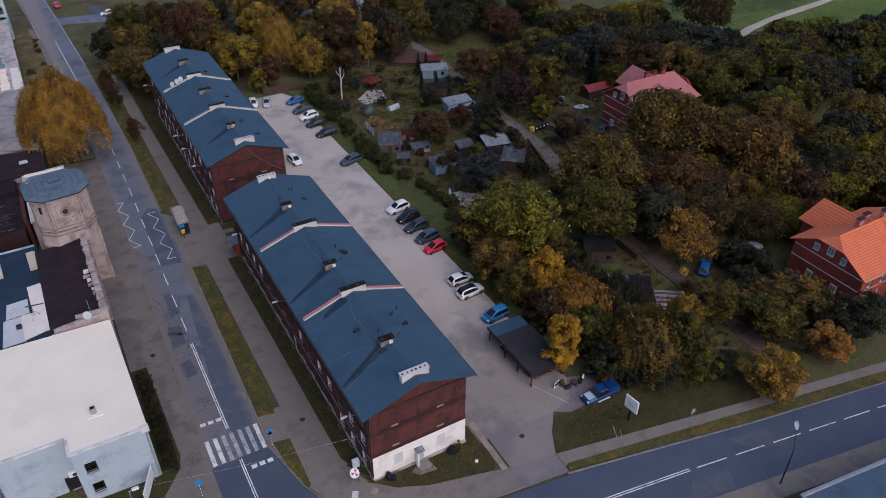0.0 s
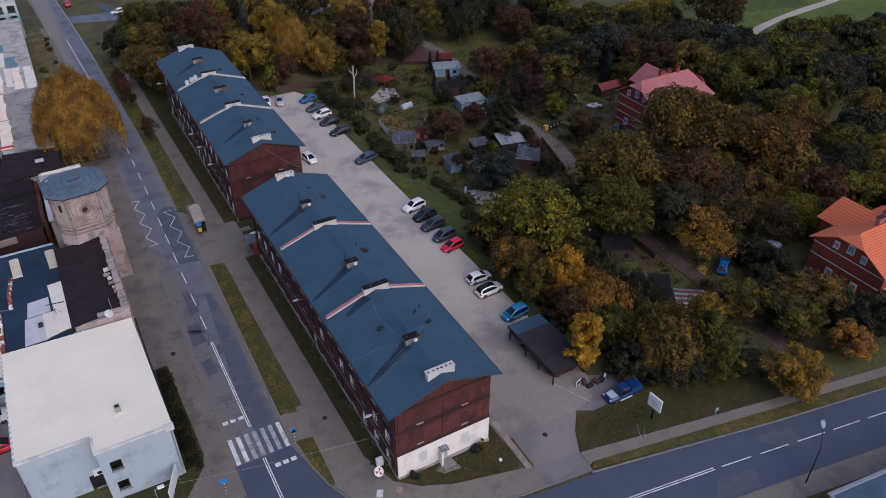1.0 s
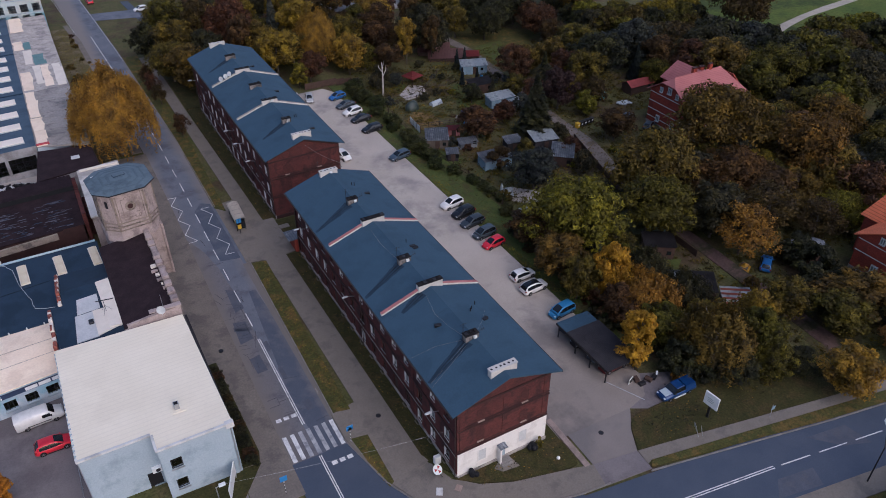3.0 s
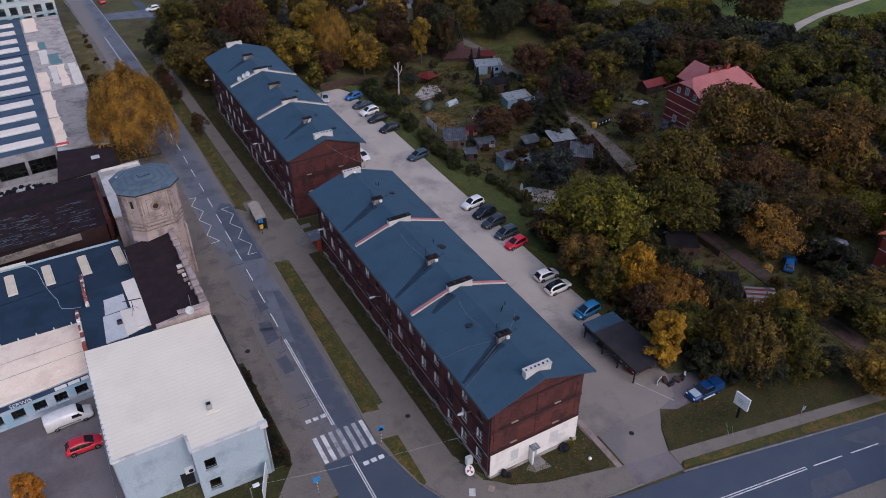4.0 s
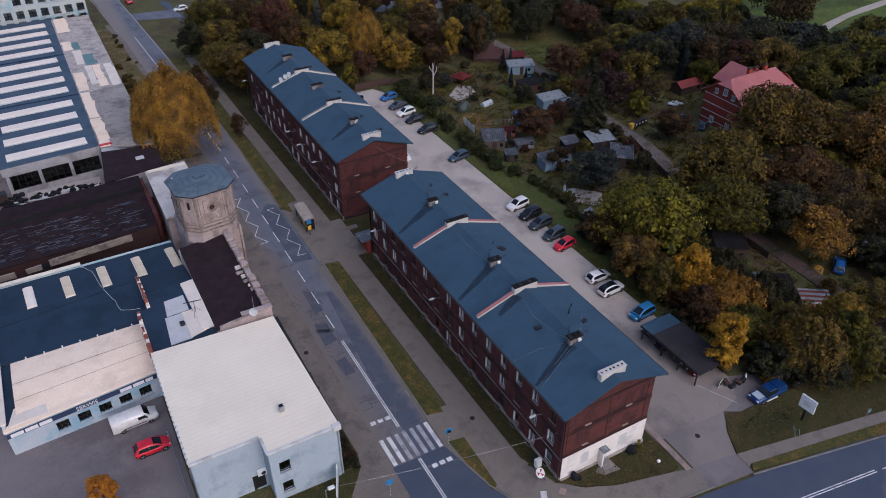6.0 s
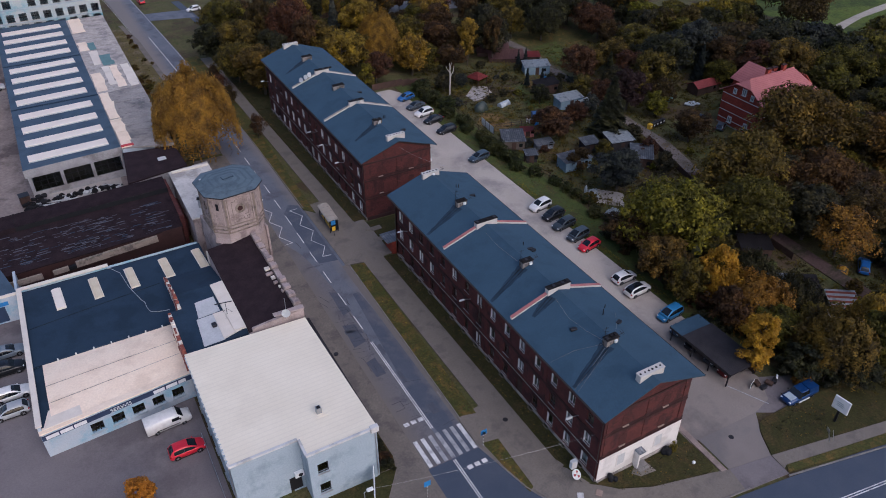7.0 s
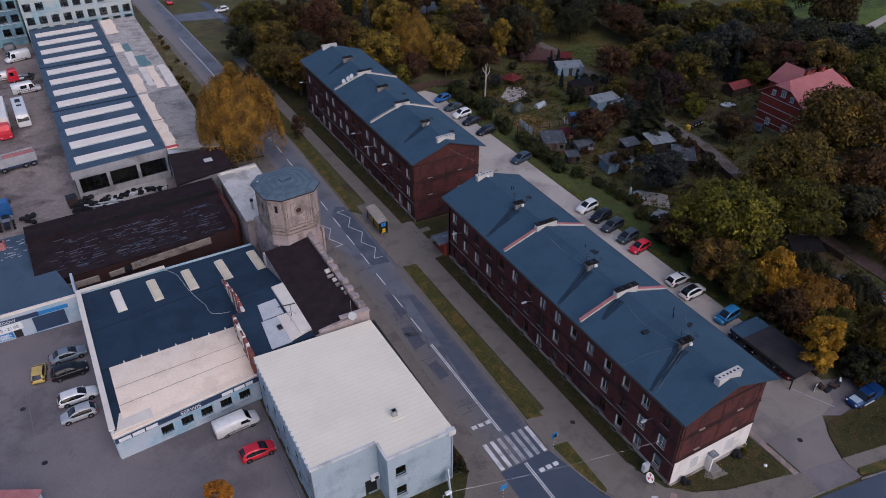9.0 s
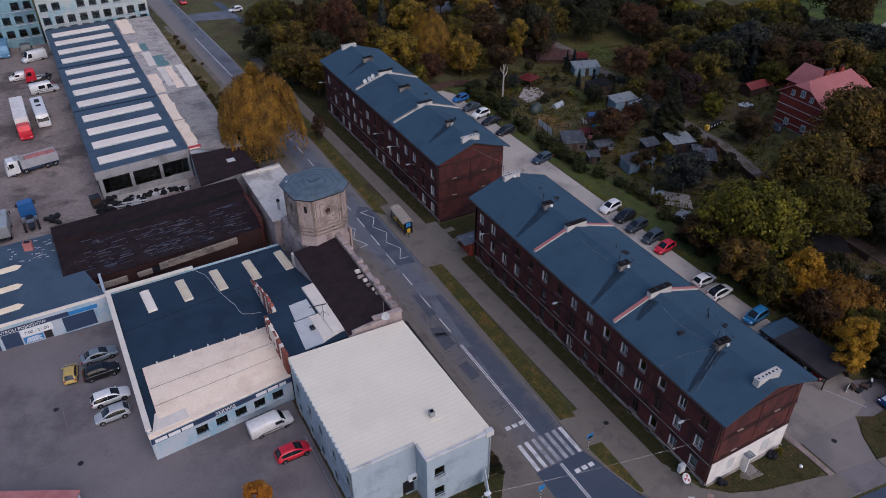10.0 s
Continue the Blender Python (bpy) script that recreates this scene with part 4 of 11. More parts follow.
def window_kit(w, h, mullions=1, bars=(0.62,), frame_mat=None, t=0.09):
    """The meshes of a window: joinery, pane and sill, centred on x, standing on z=0, outer face at y=0."""
    xs = [-w / 2 + w * i / (mullions + 1) for i in range(mullions + 2)]
    zs = [0.0, *[h * f for f in bars], h]
    cells = []
    for xa, xb in zip(xs, xs[1:]):
        for za, zb in zip(zs, zs[1:]):
            cells.append((xa + w / 2 + (t if xa == xs[0] else 0.04), xb + w / 2 - (t if xb == xs[-1] else 0.04), za + (t if za == 0 else 0.04), zb - (t if zb == h else 0.04)))
    bm = pierced(bmesh.new(), w, 0.0, h, cells, 0.08)
    bmesh.ops.translate(bm, vec=(-w / 2, 0, 0), verts=bm.verts[:])
    a = bpy.data.meshes.new("window")
    bm.to_mesh(a)
    a.materials.append(frame_mat or M_FRAME)
    bm.free()
    bm = box(-w / 2 + t - 0.02, w / 2 - t + 0.02, 0.03, 0.045, t - 0.02, h - t + 0.02)
    b = bpy.data.meshes.new("pane")
    bm.to_mesh(b)
    b.materials.append(M_GLASS)
    bm.free()
    bm = box(-w / 2 - 0.08, w / 2 + 0.08, -0.24, 0.02, -0.07, -0.005)
    c = bpy.data.meshes.new("sill")
    bm.to_mesh(c)
    c.materials.append(M_METAL)
    bm.free()
    bm = bmesh.new()
    n = 12
    for i in range(n):
        x0, x1 = -w / 2 + w * i / n, -w / 2 + w * (i + 1) / n
        face(bm, (x0, 0.25 + 0.03 * (i % 2), 0.05), (x1, 0.28 - 0.03 * (i % 2), 0.05), (x1, 0.28 - 0.03 * (i % 2), h - 0.05), (x0, 0.25 + 0.03 * (i % 2), h - 0.05))
    d = bpy.data.meshes.new("curtain")
    bm.to_mesh(d)
    d.materials.append(M_CURTAIN)
    bm.free()
    return a, b, c, d


def set_window(kit, parent, x, y, z, rz, depth=0.12, curtain=False, sill=True, label=""):
    w = new("window", kit[0])
    w.parent = parent
    w.matrix_basis = pose(x, y, z, 0, 0, rz) @ pose(0, depth, 0)
    if label:
        w["label"] = label
    for i, nm in ((1, "pane"), (2, "sill"), (3, "curtain")):
        if (i == 3 and not curtain) or (i == 2 and not sill):
            continue
        o = new(nm, kit[i])
        o.parent = w
        if i == 1:
            o.visible_shadow = False
    return w


def wall(parent, name, x, y, z, rz, length, z0, z1, holes, material, thick=0.35, label=""):
    ob = part(name, pierced(bmesh.new(), length, z0, z1, holes, thick), material, parent, label)
    ob.matrix_basis = pose(x, y, z, 0, 0, rz)
    return ob


M_OLD_JOINERY = plain("brown_window_joinery", (0.075, 0.042, 0.034), 0.6)
# joinery of the tenements: white two-leaf, white single, old brown with a transom
SETS = {h: [window_kit(w, h, 1, (), t=0.07), window_kit(w, h, 0, (), t=0.08), window_kit(w, h, 1, (0.62,), M_OLD_JOINERY)] for w, h in ((1.15, 1.75), (1.1, 1.55))}


def reveal_mesh(w, h, d):
    """White-painted jambs and a broad sill board that line a deep opening, outer face at y=0."""
    bm = bmesh.new()
    bx(bm, -w / 2, -w / 2 + 0.03, -d, -0.004, 0, h)
    bx(bm, w / 2 - 0.03, w / 2, -d, -0.004, 0, h)
    bx(bm, -w / 2, w / 2, -d - 0.05, -0.004, -0.05, -0.004)
    me = bpy.data.meshes.new("reveal")
    bm.to_mesh(me)
    bm.free()
    me.materials.append(M_FRAME)
    return me


REVEALS = {1.75: reveal_mesh(1.15, 1.75, 0.15), 1.55: reveal_mesh(1.1, 1.55, 0.15)}


def tenement_window(r, house, c, z, h, white):
    """One window of the street front: most upper ones freshly painted, many lower ones still with dark old joinery."""
    fresh = r.random() < white
    kit = SETS[h][(0 if r.random() < 0.55 else 1) if fresh else 2]
    w = set_window(kit, house, 0, c, z, -90, 0.15, r.random() < (0.6 if fresh else 0.25), not fresh, "" if fresh else "old brown window joinery")
    if fresh:
        o = new("reveal", REVEALS[h])
        o.parent = w
    return w


KIT_SMALL = window_kit(1.0, 1.3, 1, ())
KIT_WORKS = window_kit(1.6, 1.7, 2, (0.5,), M_STEEL_DARK)
KIT_SQ = window_kit(1.2, 1.5, 0, (), M_TRIM)


# ---------------------------------------------------------------- the two brick tenements
def chimney(x, y, z, length, along_x, h, label, vent_n=5, dish=0, mast=False, pale=False):
    """A low roof chimney across the ridge: rendered stack, sooty or pale top and dark flue openings; some carry dishes and aerials."""
    c = thing("chimney", x, y, z, 0 if along_x else 90, label, "chimney", "roof chimneys")
    r = random.Random(int(y * 10))
    d = 0.36 if length > 2.5 else 0.42
    part("shaft", box(-length / 2, length / 2, -d, d, -1.2, h, 0.03), M_CHIM_PALE if length > 2.5 else M_CHIM_SMALL, c)
    part("coping", box(-length / 2 - 0.06, length / 2 + 0.06, -d - 0.06, d + 0.06, h, h + 0.1, 0.03), M_CHIM_PALE if pale else M_CHIM_SOOT, c)
    if pale:
        for i in range(vent_n):
            xx = -length / 2 + length * (i + 0.5 + r.uniform(-0.15, 0.15)) / vent_n
            part("flue", rod(bmesh.new(), (xx, 0, h + 0.09), (xx, 0, h + 0.104), r.uniform(0.12, 0.17), n=10), M_DARK, c)
    else:
        for i in range(vent_n):
            xx = -length / 2 + length * (i + 0.5) / vent_n
            hh = r.uniform(0.02, 0.09) if length > 2.5 else r.uniform(0.05, 0.28)
            part("flue", box(xx - 0.17, xx + 0.17, -0.22, 0.22, h + 0.1, h + 0.1 + hh, 0.02), M_CHIM_SOOT if r.random() < 0.7 else M_STEEL_DARK, c)
    if mast:
        bm = rod(bmesh.new(), (-length / 2 - 0.12, 0, -0.2), (-length / 2 - 0.12, 0, h + 1.9), 0.03)
        rod(bm, (-length / 2 - 0.5, 0, h + 1.7), (-length / 2 + 0.3, 0, h + 1.7), 0.018)
        rod(bm, (-length / 2 - 0.4, 0.2, h + 1.3), (-length / 2 + 0.2, -0.2, h + 1.3), 0.018)
        part("mast", bm, M_STEEL_DARK, c)
        bm = rod(bmesh.new(), (length / 2 + 0.05, 0, h - 0.2), (length / 2 + 0.9, -0.1, h + 0.1), 0.03)
        rod(bm, (length / 2 + 0.5, -0.45, h + 0.12), (length / 2 + 0.6, 0.4, h + 0.1), 0.02)
        rod(bm, (length / 2 + 0.8, -0.3, h + 0.02), (length / 2 + 0.85, 0.3, h + 0.2), 0.02)
        part("aerial", bm, M_STEEL_DARK, c)
        part("junction_box", box(0.1, 0.5, -d - 0.25, -d, h - 0.45, h - 0.1, 0.03), M_SIGN_WHITE, c)
    for i in range(dish):
        dd = part("satellite_dish", dish_mesh(0.42), M_SIGN_WHITE, c)
        dd.matrix_basis = pose(-length / 2 + length * (i + 0.6) / dish, -0.55, h * 0.6, 105, 0, 25)
    return c


def dish_mesh(r):
    bm = bmesh.new()
    rings = []
    for k in range(4):
        f = k / 3
        rings.append([bm.verts.new((r * f * math.cos(a), r * f * math.sin(a), 0.22 * r * f * f)) for a in [6.2832 * i / 16 for i in range(16)]] if k else [bm.verts.new((0, 0, 0))])
    for i in range(16):
        bm.faces.new((rings[0][0], rings[1][i], rings[1][(i + 1) % 16]))
        for k in (1, 2):
            bm.faces.new((rings[k][i], rings[k + 1][i], rings[k + 1][(i + 1) % 16], rings[k][(i + 1) % 16]))
    bmesh.ops.solidify(bm, geom=bm.faces[:], thickness=0.02)
    rod(bm, (0, 0, 0), (0, 0, -0.35), 0.03)
    rod(bm, (0, -r * 0.9, 0.1), (0, 0, r * 0.9), 0.015)
    return bm


def tenement(y0, y1, wx, eave_x0, eave_x1, eave_z, ridge_z, oy0, oy1, label, white_base, ribs):
    """A three-storey brick block with a low felt roof, its street front to the west and a gable to the south."""
    L = y1 - y0
    house = thing("brick_tenement", 0, y0, 0, 0, label, "tenement", "brick tenements")
    ridge_x = (eave_x0 + eave_x1) / 2
    k = (ridge_z - eave_z) / (ridge_x - eave_x0)
    under = eave_z - 0.18
    wt = under + k * (0 - eave_x0)
    # street front: windows every 3.27 m in three rows
    n = int((L - 2) / 3.27)
    first = 2.35
    cols = [first + 3.27 * i for i in range(n + 1) if first + 3.27 * i < L - 1.2]
    holes = []
    doors = [4, 10]
    for i, c in enumerate(cols):
        u = L - c
        holes.append((u - 0.55, u + 0.55, 7.45, 9.0))
        holes.append((u - 0.575, u + 0.575, 4.15, 5.9))
        if i in doors:
            holes.append((u - 0.7, u + 0.7, 0.15, 2.6))
        else:
            holes.append((u - 0.575, u + 0.575, 0.85, 2.6))
    wall(house, "wall_front", 0, L, 0, -90, L, -0.6, wt, holes, M_BRICK)
    for i, c in enumerate(cols):
        r = random.Random(i * 7 + int(y0))
        tenement_window(r, house, c, 7.45, 1.55, 0.72)
        tenement_window(r, house, c, 4.15, 1.75, 0.62 if c < 26 else 0.34)
        if i in doors:
            part("door", box(0.2, 0.26, c - 0.7, c + 0.7, 0.15, 2.6), M_WOOD_DARK, house, "dark panelled street door")
            part("door_step", box(-0.6, 0.0, c - 0.9, c + 0.9, -0.4, 0.15, 0.02), M_KERB, house)
        else:
            tenement_window(r, house, c, 0.85, 1.75, 0.5 if c < 26 else 0.2)
        # segmental brick arches over the openings and pale cellar window surrounds
        for zt in (5.9, 2.6):
            part("window_arch", arch_mesh(1.35, 0.3), M_BRICK_DARK, house).matrix_basis = pose(-0.03, c, zt, 0, 0, -90)
        if i not in doors:
            part("cellar_window", box(-0.16, -0.141, c - 0.05, c + 0.75, 0.05, 0.42), M_DARK, house)
            part("cellar_well", well_mesh(), M_PAVE, house, "pale concrete cellar window well").matrix_basis = pose(-0.06, c + 0.35, gz(0) + 0.14, 0, 0, -90)
    # brick pilaster strips, string courses, plinth and eaves band
    for z, h, d in ((3.15, 0.28, 0.10), (6.35, 0.25, 0.10), (9.55, 0.3, 0.12)):
        part("string_course", box(-d, 0.0, 0, L, z, z + h), M_BRICK_DARK, house)
    part("ledge", box(-0.15, -0.102, 0, L, 3.36, 3.44), M_CHIM, house, "pale worn ledge along the string course")
    part("plinth", box(-0.14, 0.0, 0, L, -0.6, 0.5), M_CHIM, house, "stained grey plinth")
    for c in [0.3, *[x + 1.635 for x in cols[2::4]], L - 0.3]:
        part("pilaster", box(-0.07, 0.0, c - 0.3, c + 0.3, 0.55, wt - 0.12), M_BRICK, house)
    part("gutter", rod(bmesh.new(), (eave_x0 - 0.04, oy0 - y0 + 0.1, eave_z - 0.12), (eave_x0 - 0.04, oy1 - y0 - 0.1, eave_z - 0.12), 0.08), M_BROWN_PLASTIC, house)
    for c in (0.15, L / 2, L - 0.15):
        bm = rod(bmesh.new(), (-0.2, c, 0), (-0.2, c, wt - 0.5), 0.055)
        rod(bm, (-0.2, c, wt - 0.5), (eave_x0, c, eave_z - 0.15), 0.055)
        part("downpipe", bm, M_BROWN_PLASTIC, house)
    # gable walls
    for south in (True, False):
        bm = bmesh.new()
        yy = 0.0 if south else L - 0.35
        pts = [(0.352, -0.6), (wx - 0.352, -0.6), (wx - 0.352, under + k * (eave_x1 - wx)), (ridge_x, ridge_z - 0.18), (0.352, wt)]
        front = [bm.verts.new((x, yy, z)) for x, z in pts]
        back = [bm.verts.new((x, yy + 0.35, z)) for x, z in pts]
        bm.faces.new(front)
        bm.faces.new(back[::-1])
        for i in range(5):
            bm.faces.new((front[i], back[i], back[(i + 1) % 5], front[(i + 1) % 5]))
        part("wall_gable", bm, M_BRICK, house)
    wall(house, "wall_rear", wx, 0, 0, 90, L, -0.9, under + k * (eave_x1 - wx), [], M_BRICK)
    # south gable: blind arched recesses, string courses, lesenes, a flue strip in the middle
    for z in (3.95, 7.4):
        part("string_course", box(0.0, wx, -0.13, 0.0, z, z + 0.2), M_BRICK_DARK, house)
        part("string_course", box(0.0, wx, -0.1, 0.0, z + 0.42, z + 0.52), M_BRICK_DARK, house)
    part("string_course", box(0.0, wx, -0.12, 0.0, 10.62, 10.86), M_BRICK_DARK, house)
    for x in (0.25, wx / 2 - 0.25, wx - 0.85):
        top = 10.6
        part("pilaster", box(x, x + 0.6, -0.07, 0.0, 4.2, top - 0.05), M_BRICK, house)
    for z in (4.75, 7.95):
        for x in (2.9, 8.6):
            # the arch stands proud; its recess shade is only in the brick colour
            part("blind_arch", blind_arch(1.05, 1.75), M_BRICK_SHADE, house).matrix_basis = pose(x, -0.02, z)
            part("arch_sill", box(x - 0.44, x + 0.44, -0.2, 0.0, z - 0.14, z, 0.05), M_SILL, house, "weathered stone sill")
    bm = bmesh.new()
    for s in (-1, 1):
        for a in range(12):
            f0, f1 = a / 12, (a + 1) / 12
            xa, xb = ridge_x + s * (ridge_x - 0.2) * f0, ridge_x + s * (ridge_x - 0.2) * f1
            za, zb = ridge_z - 0.35 - k * abs(xa - ridge_x), ridge_z - 0.35 - k * abs(xb - ridge_x)
            p = [(xa, -0.1, za - 0.35), (xb, -0.1, zb - 0.35), (xb, -0.1, zb), (xa, -0.1, za)]
            face(bm, *(p if s > 0 else p[::-1]))
            q = [(xa, -0.1, za - 0.35), (xa, 0, za - 0.35), (xb, 0, zb - 0.35), (xb, -0.1, zb - 0.35)]
            face(bm, *(q if s > 0 else q[::-1]))
    part("gable_frieze", bm, M_BRICK_DARK, house)
    if white_base:
        part("plaster_base", box(0.02, wx, -0.06, -0.002, -0.6, 3.9), M_PLASTER_WHITE, house, "white limewashed base of the gable")
        part("base_footing", box(0.0, wx + 0.05, -0.25, -0.062, -0.6, 0.32, 0.03), M_CHIM, house)
        for x in (3.2, 8.7):
            part("blocked_window", box(x - 0.5, x + 0.5, -0.085, -0.062, 1.35, 3.1), M_FELT_GREY, house, "painted-over window")
            bm = bmesh.new()
            bx(bm, x - 0.6, x - 0.5, -0.12, -0.062, 1.25, 3.2)
            bx(bm, x + 0.5, x + 0.6, -0.12, -0.062, 1.25, 3.2)
            bx(bm, x - 0.5, x + 0.5, -0.12, -0.062, 3.1, 3.2)
            part("window_surround", bm, M_PLASTER_WHITE, house)
        part("door", box(5.55, 6.35, -0.12, -0.062, 0.25, 2.35), M_PLASTER_BLUE, house, "pale grey side door")
        part("porch_wall", box(5.2, 5.4, -0.9, -0.062, -0.5, 2.5), M_PLASTER_WHITE, house)
        part("porch_roof", box(5.15, 6.15, -0.95, -0.062, 2.5, 2.62, 0.02), M_SHEET_GREY, house, "small grey porch roof")
        for i in range(3):
            part("door_step", box(5.3, 6.7, -1.1 - 0.3 * i, -0.8 - 0.3 * i if i else -0.062, -0.5, 0.25 - 0.17 * i), M_KERB, house)
    else:
        part("base_footing", box(0.0, wx + 0.05, -0.2, -0.002, -0.6, 0.5, 0.03), M_BRICK_DARK, house)
    # roof: two felt slopes with thickness and a verge board
    bm = bmesh.new()
    prof = [(eave_x0, eave_z), (ridge_x, ridge_z), (eave_x1, eave_z), (eave_x1, eave_z - 0.16), (ridge_x, ridge_z - 0.16), (eave_x0, eave_z - 0.16)]
    steps = [oy0 - y0 + (oy1 - oy0) * i / 12 for i in range(13)]
    r = random.Random(4)
    rows = []
    for y in steps:
        rows.append([bm.verts.new((x, y, z + (r.uniform(-0.008, 0.008) if i < 3 else 0))) for i, (x, z) in enumerate(prof)])
    for a, b in zip(rows, rows[1:]):
        for i in range(6):
            bm.faces.new((a[i], a[(i + 1) % 6], b[(i + 1) % 6], b[i]))
    bm.faces.new(rows[0][::-1])
    bm.faces.new(rows[-1])
    bmesh.ops.recalc_face_normals(bm, faces=bm.faces[:])
    roof = part("roof", bm, M_ROOF_BLUE, house, "blue-grey bitumen felt roof")
    for x in (eave_x0, eave_x1):
        part("fascia", box(x - 0.03, x + 0.03, oy0 - y0, oy1 - y0, eave_z - 0.24, eave_z + 0.03), M_SHEET_DARK, house)
    # fire walls that cross the roof, capped in two tones
    for y in ribs:
        yy = y - y0
        for nm, h0, h1, mtl, a, b in (("fire_wall", -0.1, 0.24, M_CHIM_PALE, -0.17, 0.19), ("wall_cap", 0.242, 0.29, M_RED_FLASH, -0.17, 0.27)):
            bm = bmesh.new()
            pts = [(eave_x0 + 0.5, 0), (ridge_x, 1), (eave_x1 - 0.05, 2)]
            ring = []
            for x, i in pts:
                z = ridge_z - k * abs(x - ridge_x)
                ring.append([bm.verts.new((x, yy + a, z + h0)), bm.verts.new((x, yy + b, z + h0)), bm.verts.new((x, yy + b, z + h1)), bm.verts.new((x, yy + a, z + h1))])
            for p, q in zip(ring, ring[1:]):
                for i in range(4):
                    bm.faces.new((p[i], p[(i + 1) % 4], q[(i + 1) % 4], q[i]))
            bm.faces.new(ring[0])
            bm.faces.new(ring[-1][::-1])
            bmesh.ops.recalc_face_normals(bm, faces=bm.faces[:])
            part(nm, bm, mtl if y < 55 or nm == "fire_wall" else M_CHIM, roof)
    return house, roof, ridge_x, ridge_z, k


def arch_mesh(w, h):
    """A shallow brick arch over an opening, centred on x, in front of y=0."""
    bm = bmesh.new()
    n = 8
    lo = [(-w / 2 + w * i / n, 0.1 * (1 - (2 * i / n - 1) ** 2) - 0.02) for i in range(n + 1)]
    for (xa, za), (xb, zb) in zip(lo, lo[1:]):
        bx_pts = [(xa, za), (xb, zb), (xb, zb + h), (xa, za + h)]
        f = [bm.verts.new((x, -0.05, z)) for x, z in bx_pts]
        g = [bm.verts.new((x, 0.02, z)) for x, z in bx_pts]
        bm.faces.new(f)
        for i in range(4):
            if i != 1 and i != 3:
                bm.faces.new((f[(i + 1) % 4], f[i], g[i], g[(i + 1) % 4]))
    bmesh.ops.remove_doubles(bm, verts=bm.verts[:], dist=0.0005)
    return bm


def blind_arch(w, h):
    bm = bmesh.new()
    n = 10
    top = [(w / 2 * math.cos(math.pi * i / n), h - 0.2 + 0.3 * math.sin(math.pi * i / n)) for i in range(n + 1)]
    pts = [(-w / 2, 0), (w / 2, 0), *top]
    f = [bm.verts.new((x, -0.03, z)) for x, z in pts]
    g = [bm.verts.new((x, 0.0, z)) for x, z in pts]
    bm.faces.new(f)
    for i in range(len(pts)):
        j = (i + 1) % len(pts)
        bm.faces.new((f[j], f[i], g[i], g[j]))
    return bm


def well_mesh():
    bm = bmesh.new()
    pts = [(-0.42, 0), (-0.42, -0.34), (0.42, -0.34), (0.42, 0), (0.34, 0), (0.34, -0.26), (-0.34, -0.26), (-0.34, 0)]
    return prism(bm, pts, -0.3, 0.08)


B1 = tenement(0.0, 49.9, 12.0, -1.14, 12.9, 11.25, 13.65, -0.85, 50.4, "dark red-brown brick tenement with blue felt roof and white gable base", True, (17.2, 33.7))
B2 = tenement(61.6, 112.0, 12.4, -0.7, 13.2, 11.5, 13.9, 60.9, 112.8, "dark red-brown brick tenement with blue felt roof and plain gable", False, (78.0, 94.6))


def dark_mark(house, y0, x0, y, x1, y1, w0, w1, dark=False):
    """A thin dark streak slanting down the felt below a chimney, tapering to the eave."""
    root, roof, rx, rz_, k = house
    d = math.hypot(x1 - x0, y1 - y)
    nx, ny = -(y1 - y) / d, (x1 - x0) / d
    bm = bmesh.new()
    n = 14
    r = random.Random(int(y * 10 + 100 * w0))
    ring = []
    for i in range(n + 1):
        f = i / n
        x, yy = x0 + (x1 - x0) * f, y + (y1 - y) * f
        w = (w0 + (w1 - w0) * f) * r.uniform(0.8, 1.15)
        pr = []
        for s in (-1, 1):
            px_, py_ = x + nx * w * s, yy + ny * w * s
            pr.append(bm.verts.new((px_, py_ - y0, rz_ - k * abs(px_ - rx) + (0.03 if dark else 0.02))))
        ring.append(pr)
    for a, b in zip(ring, ring[1:]):
        bm.faces.new((a[0], b[0], b[1], a[1]))
    bmesh.ops.recalc_face_normals(bm, faces=bm.faces[:])
    part("soot_streak", bm, M_ROOF_BLACKISH if dark else M_ROOF_DARKENED, roof, "dark streak below a chimney")


def mid_(a, b, t):
    return a + (b - a) * t


ROOF1 = lambda x: 13.65 - (13.65 - 11.25) / 7.02 * abs(x - 5.88)
ROOF2 = lambda x: 13.9 - (13.9 - 11.5) / 6.95 * abs(x - 6.25)
chimney(5.9, 0.75, ROOF1(5.9), 3.3, True, 0.36, "long low pale chimney with a row of flue openings", 6, pale=True)
chimney(5.5, 6.7, ROOF1(5.5), 1.7, True, 0.6, "short sooty chimney with aerials and a bent pipe", 3, mast=True)
chimney(6.0, 17.2, ROOF1(6.0), 3.3, True, 0.5, "pale chimney with a sooty top on the fire wall", 5)
chimney(5.5, 23.2, ROOF1(5.5), 1.6, True, 0.6, "short sooty chimney with a tall mast", 3, mast=True)
chimney(6.0, 33.7, ROOF1(6.0), 3.3, True, 0.45, "pale chimney with a sooty top on the fire wall", 5)
chimney(5.5, 39.6, ROOF1(5.5), 1.5, True, 0.6, "short sooty chimney with a mast", 3, mast=True)
chimney(5.7, 49.2, ROOF1(5.7), 2.8, True, 0.36, "long low pale chimney at the gable", 5, mast=True, pale=True)
chimney(6.4, 62.6, ROOF2(6.4), 3.2, True, 0.36, "long low pale chimney with a row of flue openings", 6, pale=True)
chimney(6.0, 68.8, ROOF2(6.0), 1.5, True, 0.6, "short chimney with a satellite dish", 3, 1)
chimney(6.1, 78.0, ROOF2(6.1), 2.8, True, 0.5, "pale chimney with a dish on the fire wall", 4, 1)
